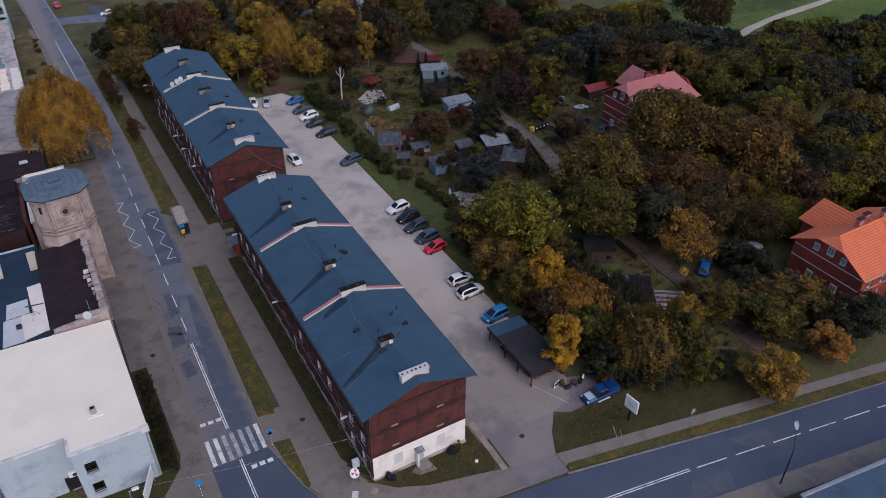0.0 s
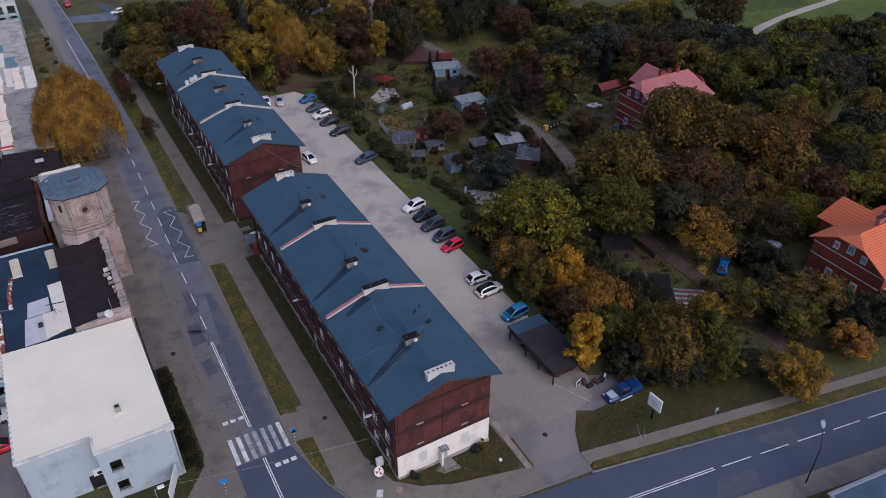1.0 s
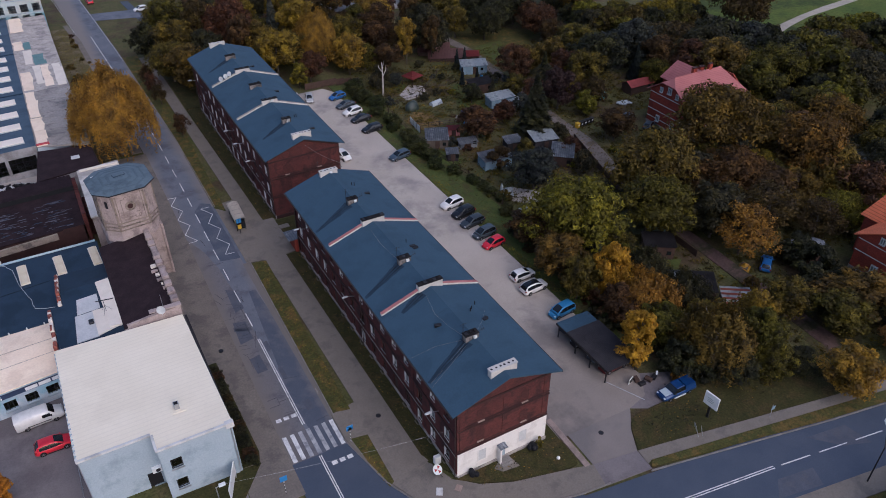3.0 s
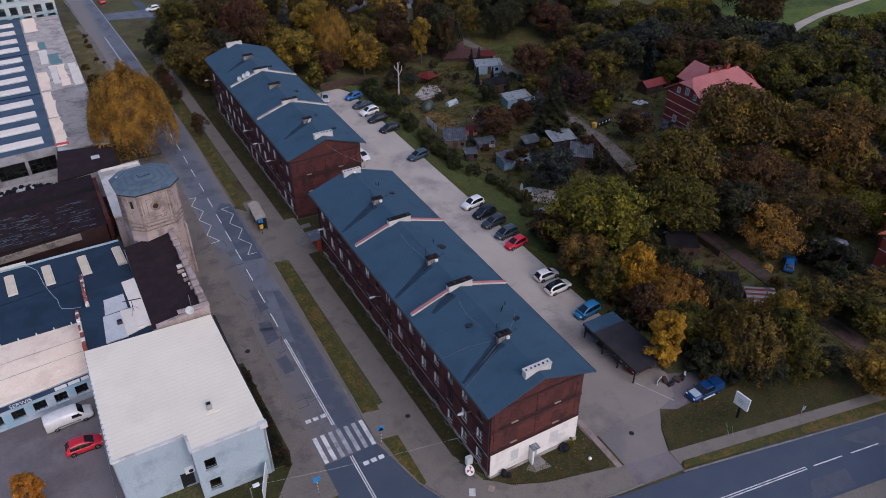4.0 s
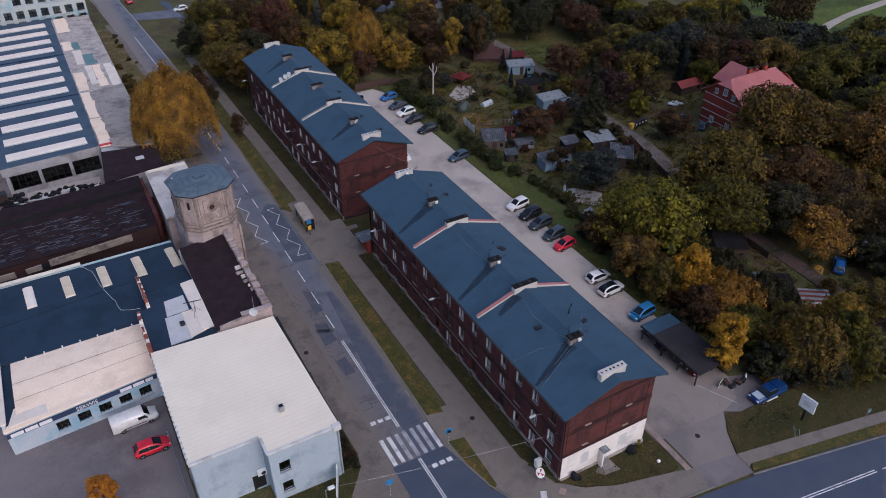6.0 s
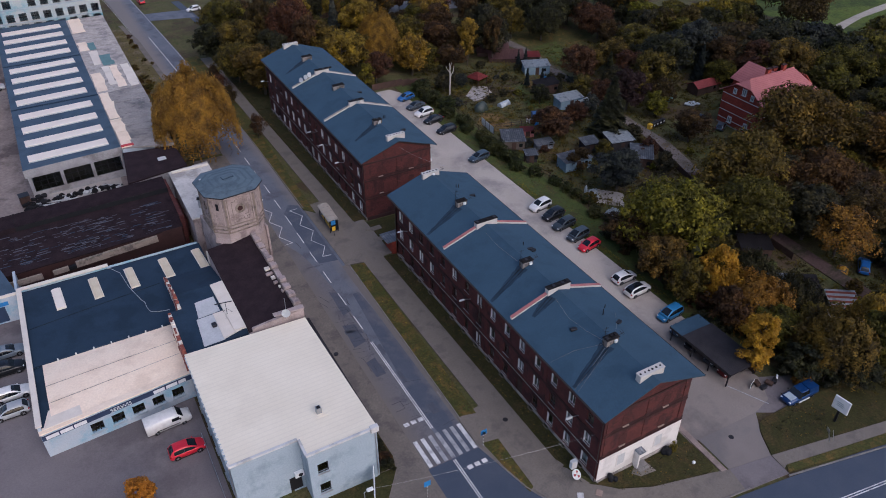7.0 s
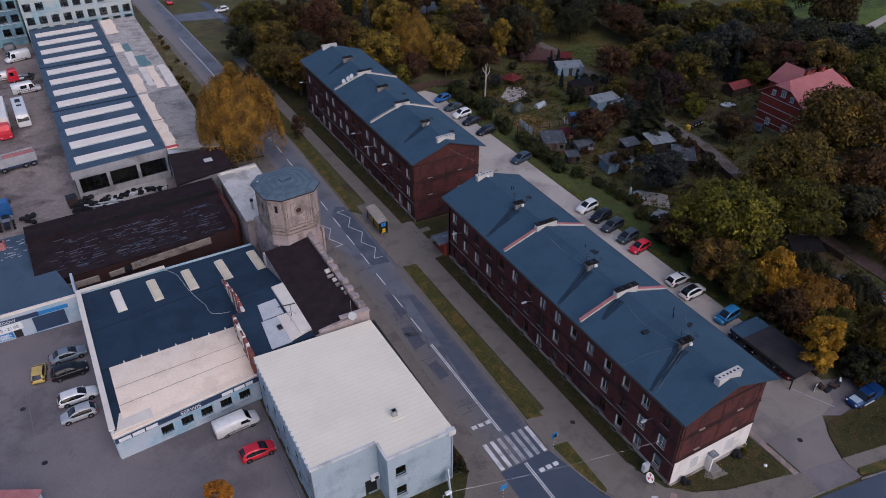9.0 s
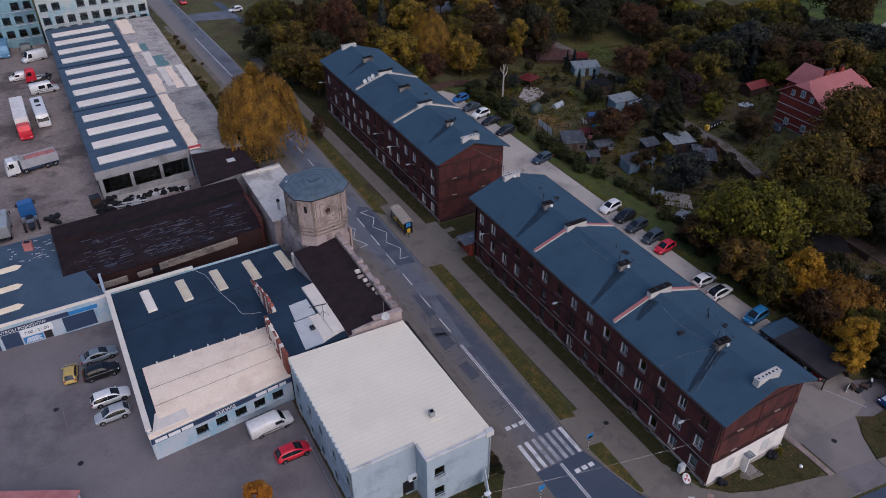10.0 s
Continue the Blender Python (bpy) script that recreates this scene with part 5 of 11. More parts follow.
chimney(6.0, 86.0, ROOF2(6.0), 2.2, True, 0.5, "low grey roof chimney", 3)
chimney(6.1, 94.6, ROOF2(6.1), 2.8, True, 0.5, "pale chimney on the fire wall", 4)
chimney(6.0, 102.5, ROOF2(6.0), 2.0, True, 0.6, "short grey chimney with vents", 3)
chimney(5.8, 111.8, ROOF2(5.8), 3.2, True, 0.36, "long low pale chimney at the far gable", 6, pale=True)
for x, y, x1, y1, h, y0 in ((4.9, 6.5, -0.9, 4.6, B1, 0.0), (4.9, 23.0, -0.9, 21.2, B1, 0.0), (4.9, 39.4, -0.9, 37.9, B1, 0.0), (4.6, 16.6, 1.4, 15.6, B1, 0.0), (5.4, 68.6, 1.2, 67.4, B2, 61.6), (5.2, 102.3, 1.0, 101.2, B2, 61.6)):
    dark_mark(h, y0, x, y, x1, y1, 0.85, 0.22)
    dark_mark(h, y0, x, y + 0.22, mid_(x, x1, 0.9), mid_(y, y1, 0.9) + 0.1, 0.14, 0.03, True)
    dark_mark(h, y0, x, y - 0.28, mid_(x, x1, 0.8), mid_(y, y1, 0.8) - 0.16, 0.10, 0.03, True)
for pts in (((5.0, 6.2), (2.5, 5.2), (-0.9, 3.9)), ((4.8, 6.5), (1.0, 5.0), (-0.9, 4.4)), ((4.6, 7.0), (2.0, 8.4), (-0.9, 9.0)), ((4.8, 15.9), (4.2, 12.6), (4.5, 9.6), (5.0, 7.4)), ((4.9, 31.8), (4.7, 28.4), (5.0, 24.4)), ((6.6, 7.2), (8.6, 9.2), (10.4, 11.4))):
    cb_ = thing("roof_cable", pts[0][0], pts[0][1], ROOF1(pts[0][0]) + 0.02, 0, "thin pale cable lying on the felt roof", "cable", "roof cables")
    bm = bmesh.new()
    for (xa, ya), (xb, yb) in zip(pts, pts[1:]):
        rod(bm, (xa - pts[0][0], ya - pts[0][1], ROOF1(xa) - ROOF1(pts[0][0])), (xb - pts[0][0], yb - pts[0][1], ROOF1(xb) - ROOF1(pts[0][0])), 0.011, n=4)
    part("strand", bm, M_CHIM, cb_)
for x, y in ((2.6, 95.2), (3.4, 95.3), (1.6, 95.1)):
    d = thing("satellite_dish", x, y - 0.75, ROOF2(x) + 0.75, 0, "white satellite dish mounted on the fire wall", "dish", "dishes")
    b = part("bowl", dish_mesh(0.48), M_SIGN_WHITE, d)
    b.matrix_basis = pose(0, 0, 0.1, 75, 0, 20)
    part("bracket", rod(bmesh.new(), (0, 0.3, -0.9), (0, 0.25, 0.1), 0.04), M_METAL, d)
for x, y, rf in ((9.2, 9.5, ROOF1), (3.6, 10.8, ROOF1), (8.4, 26.4, ROOF1), (8.6, 26.0, ROOF1), (8.9, 42.0, ROOF1), (9.5, 66, ROOF2), (9.4, 84, ROOF2), (9.0, 98, ROOF2)):
    v = thing("roof_vent", x, y, rf(x), random.uniform(-30, 30), "small dark roof hatch standing on the felt", "roof hatch", "roof hatches")
    part("body", box(-0.4, 0.4, -0.22, 0.22, -0.1, 0.22, 0.03), M_STEEL_DARK, v)
for x, y, rf in ((8.2, 11.2, ROOF1), (8.6, 11.6, ROOF1), (9.6, 12.5, ROOF1), (8.0, 27.5, ROOF1), (7.6, 44.6, ROOF1), (8.0, 44.6, ROOF1), (8.2, 71.0, ROOF2), (8.6, 71.2, ROOF2)):
    v = thing("vent_pipe", x, y, rf(x), 0, "thin dark vent pipe standing on the felt roof", "vent pipe", "vent pipes")
    part("pipe", rod(bmesh.new(), (0, 0, -0.1), (0, 0, 0.55), 0.06), M_STEEL_DARK, v)
# lean-to between the tenements
lk = thing("link_shed", -0.6, 50.5, gz(0), 0, "low red lean-to shed between the tenements with sheet roof", "shed")
part("body", box(0, 3.4, 0, 2.6, -0.3, 2.3), M_BRICK_HOUSE, lk)
part("roof", box(-0.9, 3.6, -0.02, 2.9, 2.3, 2.45, 0.02), M_SHEET_GREY, lk)
for i, y in enumerate((54.8, 58.0)):
    s = thing("concrete_step", -1.6, y, gz(-1.6) + 0.1, 0, "grey concrete steps to the tenement yard", "steps")
    for j in range(3):
        part("step", box(0.0, 2.6, j * 0.3, j * 0.3 + 0.29, -0.2, 0.06 + 0.05 * j), M_PAVE, s)


# ---------------------------------------------------------------- the works west of the street
def letters(name, text, size, parent, m, material, label=""):
    cu = bpy.data.curves.new(name, "FONT")
    cu.body, cu.size, cu.extrude, cu.align_x = text, size, 0.012, "CENTER"
    tmp = bpy.data.objects.new(name, cu)
    scene.collection.objects.link(tmp)
    dg = bpy.context.evaluated_depsgraph_get()
    me = bpy.data.meshes.new_from_object(tmp.evaluated_get(dg))
    bpy.data.objects.remove(tmp)
    bpy.data.curves.remove(cu)
    me.materials.clear()
    me.materials.append(material)
    ob = new(name, me)
    ob.parent = parent
    ob.matrix_basis = m
    if label:
        ob["label"] = label
    return ob


def block(bm_poly, z0, z1):
    bm = prism(bmesh.new(), bm_poly, z0, z1)
    bmesh.ops.recalc_face_normals(bm, faces=bm.faces[:])
    return bm


def coping(poly, w, z0, z1, closed=True):
    """A low parapet that runs round the inside of a plan polygon."""
    bm = bmesh.new()
    n = len(poly)
    inner = []
    for i in range(n):
        p, c, q = Vector(poly[i - 1]), Vector(poly[i]), Vector(poly[(i + 1) % n])
        a, b = (c - p).normalized(), (q - c).normalized()
        na, nb = Vector((-a.y, a.x)), Vector((-b.y, b.x))
        m = (na + nb) / (1 + na.dot(nb))
        inner.append(tuple(c + m * w))
    o = [[bm.verts.new((*p, z)) for p in poly] for z in (z0, z1)]
    i_ = [[bm.verts.new((*p, z)) for p in inner] for z in (z0, z1)]
    for k in range(n if closed else n - 1):
        j = (k + 1) % n
        bm.faces.new((o[0][k], o[0][j], o[1][j], o[1][k]))
        bm.faces.new((i_[0][j], i_[0][k], i_[1][k], i_[1][j]))
        bm.faces.new((o[1][k], o[1][j], i_[1][j], i_[1][k]))
        bm.faces.new((o[0][j], o[0][k], i_[0][k], i_[0][j]))
    return bm


# white-roofed workshop
ws = thing("workshop", -36, 12, gz(-28), 0, "pale blue rendered workshop with white sheet roof", "workshop")
WZ = -gz(-28)
wpoly = [(0.1, 2.85), (7.4, 2.85), (7.4, 0.35), (15.2, 0.35), (14.75, 20.6), (0.1, 21.2)]
front_holes = [(0.9, 2.1, 4.3, 5.8), (0.9, 2.1, 1.05, 2.55)]
wall(ws, "wall_front", 7.4, 0.35, 0, 0, 7.8, -0.5, 7.7, front_holes, M_PLASTER_BLUE)
set_window(KIT_SQ, ws, 8.9, 0.35, 4.3, 0, 0.1)
set_window(KIT_SQ, ws, 8.9, 0.35, 1.05, 0, 0.1)
wall(ws, "wall_recess", 0.455, 2.853, 0, 0, 6.94, -0.5, 7.7, [(5.245, 6.645, 0.0, 2.3)], M_PLASTER_BLUE)
part("door", box(5.7, 7.1, 3.05, 3.12, 0.0, 2.3), M_STEEL_DARK, ws, "dark steel door in the recess")
wall(ws, "wall_return", 7.402, 2.85, 0, -90, 2.14, -0.5, 7.7, [], M_PLASTER_BLUE)
side = []
for y in (4.2, 8.1, 12.1, 15.5, 19.4):
    side.append((21.2 - y - 0.6, 21.2 - y + 0.6, 3.8, 5.3))
    side.append((21.2 - y - 0.6, 21.2 - y + 0.6, 0.4, 1.9))
wall(ws, "wall_side", 0.1, 21.2, 0, -90, 18.35, -0.5, 7.7, side, M_PLASTER_BLUE)
for a, b, c, d in side:
    set_window(KIT_SQ, ws, 0.1, 21.2 - (a + b) / 2, c, -90, 0.1)
part("wall_street", block([(14.85, 0.36), (15.2, 0.36), (14.75, 20.6), (14.4, 20.6)], -0.5, 7.7), M_PLASTER_BLUE, ws)
part("wall_back", block([(0.46, 20.85), (14.39, 20.25), (14.39, 20.6), (0.46, 21.19)], -0.5, 7.7), M_PLASTER_BLUE, ws)
inner = [(0.0, 2.75), (7.3, 2.75), (7.3, 0.25), (14.6, 0.25), (15.3, 0.9), (14.85, 20.7), (0.0, 21.3)]
bm = bmesh.new()
prism(bm, inner, lambda x, y: 7.702, lambda x, y: 7.86 + 0.008 * y)
bmesh.ops.recalc_face_normals(bm, faces=bm.faces[:])
roof = part("roof", bm, M_ROOF_WHITE, ws, "white profiled sheet roof")
part("corner_coping", box(14.5, 15.42, 0.12, 0.7, 7.3, 8.05, 0.03), M_COPING, ws)
part("coping", box(7.25, 14.49, 0.18, 0.5, 7.72, 7.98, 0.02), M_COPING, ws)
part("coping", box(-0.08, 7.25, 2.68, 3.0, 7.72, 7.98, 0.02), M_COPING, ws)
part("coping", box(7.2, 7.5, 0.5, 2.68, 7.72, 7.98, 0.02), M_COPING, ws)
for i in range(44):
    y = 3.1 + i * 0.41
    part("edge_clip", box(-0.12, 0.12, y, y + 0.22, 7.75, 7.93), M_PLASTER_BLUE if i % 2 else M_FRAME, ws)
part("fascia", box(15.08, 15.32, 1.0, 20.6, 7.3, 7.86), M_SHEET_DARK, ws)
part("downpipe", rod(bmesh.new(), (0.02, 3.3, 0), (0.02, 3.3, 7.6), 0.07), M_METAL, ws)
part("downpipe", rod(bmesh.new(), (15.0, 0.28, 0), (15.0, 0.28, 7.3), 0.06), M_METAL, ws)
fl = thing("flue", -25.4, 17.2, WZ * -1 + 7.86, 0, "grey metal flue box on the white roof", "flue")
part("stack", box(-0.28, 0.28, -0.28, 0.28, -0.1, 0.85), M_METAL, fl)
part("opening", box(-0.2, 0.2, -0.2, 0.2, 0.85, 0.87), M_DARK, fl)
part("flashing", box(-0.6, 0.9, -0.75, 0.45, 0.0, 0.09), M_ROOF_WHITE, fl)
ac = thing("air_conditioner", -29.2, 14.45, 3.2, 0, "white air-conditioning unit on the wall above the door", "air conditioner")
part("case", box(-0.5, 0.5, -0.05, 0.38, 0, 0.7, 0.03), M_SIGN_WHITE, ac)
part("fan_grille", rod(bmesh.new(), (0.12, -0.06, 0.35), (0.12, -0.05, 0.35), 0.26, n=16), M_STEEL_DARK, ac)
for x, y in ((-36.0, 19.5), (-36.0, 25)):
    rl = thing("wall_rail", x - 0.9, y - 3, gz(x), 0, "low white steel rail along the workshop wall", "rail", "rails")
    bm = rod(bmesh.new(), (0, 0, 0.7), (0, 5.2, 0.7), 0.04)
    for k in range(4):
        rod(bm, (0, 0.1 + k * 1.66, 0), (0, 0.1 + k * 1.66, 0.7), 0.035)
    part("tube", bm, M_METAL, rl)

# service garage with the felt roof
G0 = gz(-44)
sv = thing("service_garage", -52.8, 32.4, G0, 0, "single-storey service garage, pale walls and dark felt roof", "garage")
ang = math.degrees(math.atan2(1.75, 17.0))
FL = 17.0 / math.cos(radians(ang))
fh = [(4.9 + i * 2.38, 6.3 + i * 2.38, 0.95, 2.35) for i in range(5)]
wall(sv, "wall_front", 0, 0, 0, ang, FL, -0.4, 3.95, fh, M_PLASTER_AGED)
for a, b, c, d in fh:
    u = (a + b) / 2
    set_window(KIT_WORKS, sv, u * math.cos(radians(ang)), u * math.sin(radians(ang)), 0.85, ang, 0.12)
    s_ = part("blue_sill", box(-0.8, 0.8, -0.14, 0.0, -0.22, 0.0), M_PLASTER_BLUE, sv)
    s_.matrix_basis = pose(u * math.cos(radians(ang)), u * math.sin(radians(ang)), 0.94, 0, 0, ang)
bd = part("sign_band", box(0.0, FL, -0.14, -0.004, 2.95, 3.6), M_NAVY, sv, "navy sign band")
bd.matrix_basis = pose(0, 0, 0, 0, 0, ang)
for i in range(11):
    if i in (3, 4, 5, 6, 7):
        continue
    p_ = part("sign_panel", box(i * 1.5 + 0.4, i * 1.5 + 1.75 if i < 10 else i * 1.5 + 1.3, -0.16, -0.141, 3.02, 3.52), M_SIGN_WHITE, sv)
    p_.matrix_basis = pose(0, 0, 0, 0, 0, ang)
letters("lettering", "SERWIS", 0.74, sv, pose(0, 0, 0, 0, 0, ang) @ pose(8.6, -0.16, 3.02, 90, 0, 0), M_SIGN_WHITE, "white capital letters")
pe = part("parapet_front", box(-0.1, FL - 0.1, -0.2, 0.75, 3.95, 4.12, 0.02), M_ROOF_PEACH, sv)
pe.matrix_basis = pose(0, 0, 0, 0, 0, ang)
part("wall_west", box(-0.1, 0.25, 0.4, 28.4, -0.4, 4.75), M_PLASTER_AGED, sv)
part("coping_west", box(-0.2, 0.45, 0.3, 28.6, 4.75, 4.95, 0.02), M_WHITE_FELT, sv)
part("wall_back", box(0.25, 24.5, 28.1, 28.4, -0.4, 4.6), M_PLASTER_AGED, sv)
part("coping_back", box(0.45, 11.8, 28.0, 28.6, 4.75, 4.97, 0.02), M_WHITE_FELT, sv)
part("wall_east", box(24.2, 24.5, 1.0, 28.09, -0.4, 3.99), M_PLASTER_AGED, sv)
part("roof_main", block([(0.25, 11.4), (18.59, 11.4), (18.59, 28.1), (0.25, 28.1)], 4.2, 4.42), M_ROOF_SVC, sv, "dark blue bitumen felt roof")


def east_roof(y):
    """Height of the raised felt beside the street wing above the garage floor: level in the south, falling to the main roof in the north."""
    return 4.41 + 2.55 * min(1.0, max(0.0, (21.6 - y) / 8.0))


raised = part("roof_raised", block([(17.2, 1.6), (24.75, 1.6), (24.75, 10.4), (17.2, 10.4)], 4.0, 6.96), M_ROOF_SVC, sv, "raised dark blue felt beside the street wing")
part("roof_raised", block([(18.6, 10.402), (24.75, 10.402), (24.75, 13.6), (18.6, 13.6)], 4.0, 6.96), M_ROOF_SVC, sv)
part("roof_ramp", block([(18.6, 13.602), (24.75, 13.602), (24.75, 21.6), (18.6, 21.6)], 4.0, lambda x, y: east_roof(y) + 0.002), M_ROOF_SVC, sv, "felt ramp down to the main roof")
part("roof_north", block([(18.6, 21.602), (24.75, 21.602), (24.75, 28.1), (18.6, 28.1)], 4.2, 4.42), M_ROOF_SVC, sv)
part("roof_gutter", block([(0.25, 0.8), (1.4, 0.9), (1.4, 11.398), (0.25, 11.398)], 3.9, 4.16), M_ROOF_SVC, sv)
bm = bmesh.new()
rows = []
for i in range(9):
    f = i / 8
    y = 0.95 + f * 10.4
    z = 3.98 + 0.75 * math.sin(math.pi * (0.12 + 0.62 * f)) - 0.2
    rows.append([bm.verts.new((1.4, y, z)), bm.verts.new((17.3, y + 1.6 * (1 - f), z))])
low = [[bm.verts.new((1.4, 0.95, 3.3)), bm.verts.new((17.3, 2.55, 3.3))], [bm.verts.new((1.4, 11.35, 3.3)), bm.verts.new((17.3, 11.35, 3.3))]]
for a, b in zip(rows, rows[1:]):
    bm.faces.new((a[0], a[1], b[1], b[0]))
bm.faces.new((low[0][0], low[0][1], rows[0][1], rows[0][0]))
bm.faces.new((rows[-1][0], rows[-1][1], low[1][1], low[1][0]))
for s in (0, 1):
    bm.faces.new([low[0][s]] + [r[s] for r in rows] + [low[1][s]])
bmesh.ops.recalc_face_normals(bm, faces=bm.faces[:])
part("roof_front", bm, M_ROOF_PEACH, sv, "pale bitumen sheet over the front bays")
for i, f in enumerate((0.3, 0.58)):
    y = 0.95 + f * 10.4
    z = 3.80 + 0.75 * math.sin(math.pi * (0.12 + 0.62 * f))
    bm = bmesh.new()
    face(bm, (1.45, y, z + 0.02), (17.28, y + 1.6 * (1 - f), z + 0.02), (17.28, y + 1.6 * (1 - f) + 0.06, z + 0.03), (1.45, y + 0.06, z + 0.03))
    bmesh.ops.solidify(bm, geom=bm.faces[:], thickness=0.02)
    part("roof_joint", bm, M_CHIM, sv)
part("corner_patch", block([(0.4, 0.4), (4.6, 0.75), (4.4, 3.4), (1.2, 3.2)], 4.0, 4.2), M_WHITE_FELT, sv, "white membrane patch at the corner")
for i in range(7):
    part("drip_stub", rod(bmesh.new(), (3.2 + i * 2.1, 11.36, 4.3), (3.2 + i * 2.1, 11.36, 4.62), 0.09), M_FRAME, sv)
for i in range(5):
    o = thing("skylight", -48.1 + i * 4.8, 56.4, G0 + 4.42, 3, "yellowed plastic dome skylight on the felt roof", "skylight", "dome skylights")
    part("upstand", box(-0.62, 0.62, -2.5, 2.5, 0, 0.16), M_WHITE_FELT, o)
    bm = bmesh.new()
    pr = [(-0.55, 0.16), (-0.35, 0.28), (0.35, 0.28), (0.55, 0.16)]
    a = [bm.verts.new((x, -2.42, z)) for x, z in pr]
    b = [bm.verts.new((x, 2.42, z)) for x, z in pr]
    for k in range(3):
        bm.faces.new((a[k], a[k + 1], b[k + 1], b[k]))
    bm.faces.new(a[::-1])
    bm.faces.new(b)
    bmesh.ops.recalc_face_normals(bm, faces=bm.faces[:])
    part("dome", bm, M_GLASS_YELLOW if i > 0 else M_GLASS_SKY, o)
pp = thing("roof_cable", -45, 60, G0 + 4.45, 0, "pale cable lying across the felt roof", "cable")
bm = bmesh.new()
pts = [(3.3, 0.9), (4.3, 0.1), (5.2, -1.5), (5.5, -3.6), (5.7, -5.3), (6.0, -6.6), (6.7, -9.3), (7.0, -10.0), (7.05, -11.4), (7.3, -12.4), (8.4, -13.0), (9.6, -13.3)]
for p, q in zip(pts, pts[1:]):
    rod(bm, (*p, 0), (*q, 0), 0.03, n=5)
part("cable", bm, M_FELT_GREY, pp)
ln = thing("roof_seam_strip", -52.3, 52.5, G0 + 4.43, 0, "raised dark seam across the felt roof", "roof seam")
bm = bmesh.new()
pts = [(0, -1.0), (5, -0.4), (10, 0.1), (17, 0.8)]
for p, q in zip(pts, pts[1:]):
    rod(bm, (*p, 0), (*q, 0), 0.06, n=5)
part("seam", bm, M_ROOF_BLACKISH, ln)


def ruin_wall(x, y0, y1, z, seed, label):
    """A broken wall at the edge of the raised roof: flaking white render over red brick, uneven along its top."""
    r = random.Random(seed)
    w = thing("dividing_wall", x, y0, z, 0, label, "wall", "dividing walls")
    y = 0.0
    while y < y1 - y0:
        d = r.uniform(0.35, 0.9)
        e = min(y + d, y1 - y0)
        lift = east_roof(y0 + (y + e) / 2 - 32.4) - 4.41
        h = lift + r.uniform(0.12, 0.5)
        part("wall_piece", box(-0.22 + r.uniform(-0.05, 0.05), 0.2, y, e - 0.01, -0.3, h, 0.02), M_WHITE_FELT if r.random() < 0.68 else M_RUIN_BRICK, w)
        if r.random() < 0.6:
            part("loose_brick", box(-0.2, r.uniform(0.0, 0.16), y + 0.05, e - 0.1, h, h + r.uniform(0.06, 0.16), 0.01), M_RUIN_BRICK, w)
        if r.random() < 0.55:
            q = r.uniform(0.1, max(0.12, h - 0.3))
            part("render_loss", box(-0.30, -0.2, y + 0.05, e - 0.08, q, q + r.uniform(0.15, 0.35), 0.01), M_RUIN_BRICK, w, "bare red brick where render fell off")
        y += d


M_RUIN_BRICK = mat("bare_red_brick", (0.24, 0.070, 0.050), (0.33, 0.110, 0.080), 1.4, 7.0, 0.9, 0.3, c3=(0.15, 0.05, 0.045), patch=1.0, grain=0.3)
ruin_wall(-34.45, 42.8, 53.8, G0 + 4.42, 3, "broken red and white wall at the roof step")
ruin_wall(-35.85, 34.2, 42.6, G0 + 4.42, 8, "crumbling white parapet wall at the roof step")
wm = thing("roof_membrane", -29.8, 42, G0 + 6.96, 0, "white and grey membrane patches on the felt roof", "membrane")
part("sheet", block([(0.3, -6.8), (1.8, -6.9), (1.7, 3.8), (0.0, 3.6)], 0.0, 0.3), M_WHITE_FELT, wm, "raised white membrane")
part("sheet", block([(-1.2, -7.6), (1.5, -6.8), (0.4, -2.3), (-1.2, -2.3)], 0.0, 0.14), M_WHITE_FELT, wm)
part("patch", block([(-3.0, -2.2), (-0.2, -2.0), (-0.2, 1.3), (-2.7, 1.1)], 0.0, 0.05), M_FELT_GREY, wm)
part("patch", block([(-3.7, -7.8), (-1.1, -7.7), (-1.2, -2.3), (-3.3, -2.4)], 0.0, 0.07), M_FELT_GREY, wm)
part("pipe", rod(bmesh.new(), (-0.6, -0.9, 0.36), (1.6, -1.3, 0.4), 0.06), M_STEEL_DARK, wm)
part("clutter", box(-1.9, -1.3, -5.0, -4.2, 0.05, 0.4, 0.08), M_STEEL_DARK, wm, "dark scrap left on the membrane")
an = thing("roof_aerial", -29.4, 38.6, G0 + 7.05, 0, "thin wire aerial on the membrane roof", "aerial")
bm = rod(bmesh.new(), (0, 0, -0.1), (0, 0, 2.0), 0.03)
for a in range(3):
    rod(bm, (0, 0, 1.1), (0.9 * math.cos(a * 2.1), 0.9 * math.sin(a * 2.1), -0.05), 0.018, n=4)
part("mast", bm, M_STEEL_DARK, an)

# brown-roofed wing with its parapet
wg = thing("works_wing", -28, 33.2, gz(-24), 0, "stucco street wing with a flat brown felt roof", "wing")
WG = -gz(-24)
part("wall", block([(0, 0.4), (6.9, 0.0), (6.9, 20.5), (0, 20.5)], -0.5, lambda x, y: 7.7 + 0.13 * x), M_STUCCO, wg)
part("roof", block([(-0.05, 0.55), (6.2, 0.55), (6.2, 20.5), (-0.05, 20.5)], lambda x, y: 7.702 + 0.13 * x, lambda x, y: 7.84 + 0.13 * x), M_ROOF_BROWN, wg, "brown-black felt roof")
part("parapet", box(6.25, 6.95, 0.1, 20.4, 8.4, 9.1), M_STUCCO, wg)
r = random.Random(5)
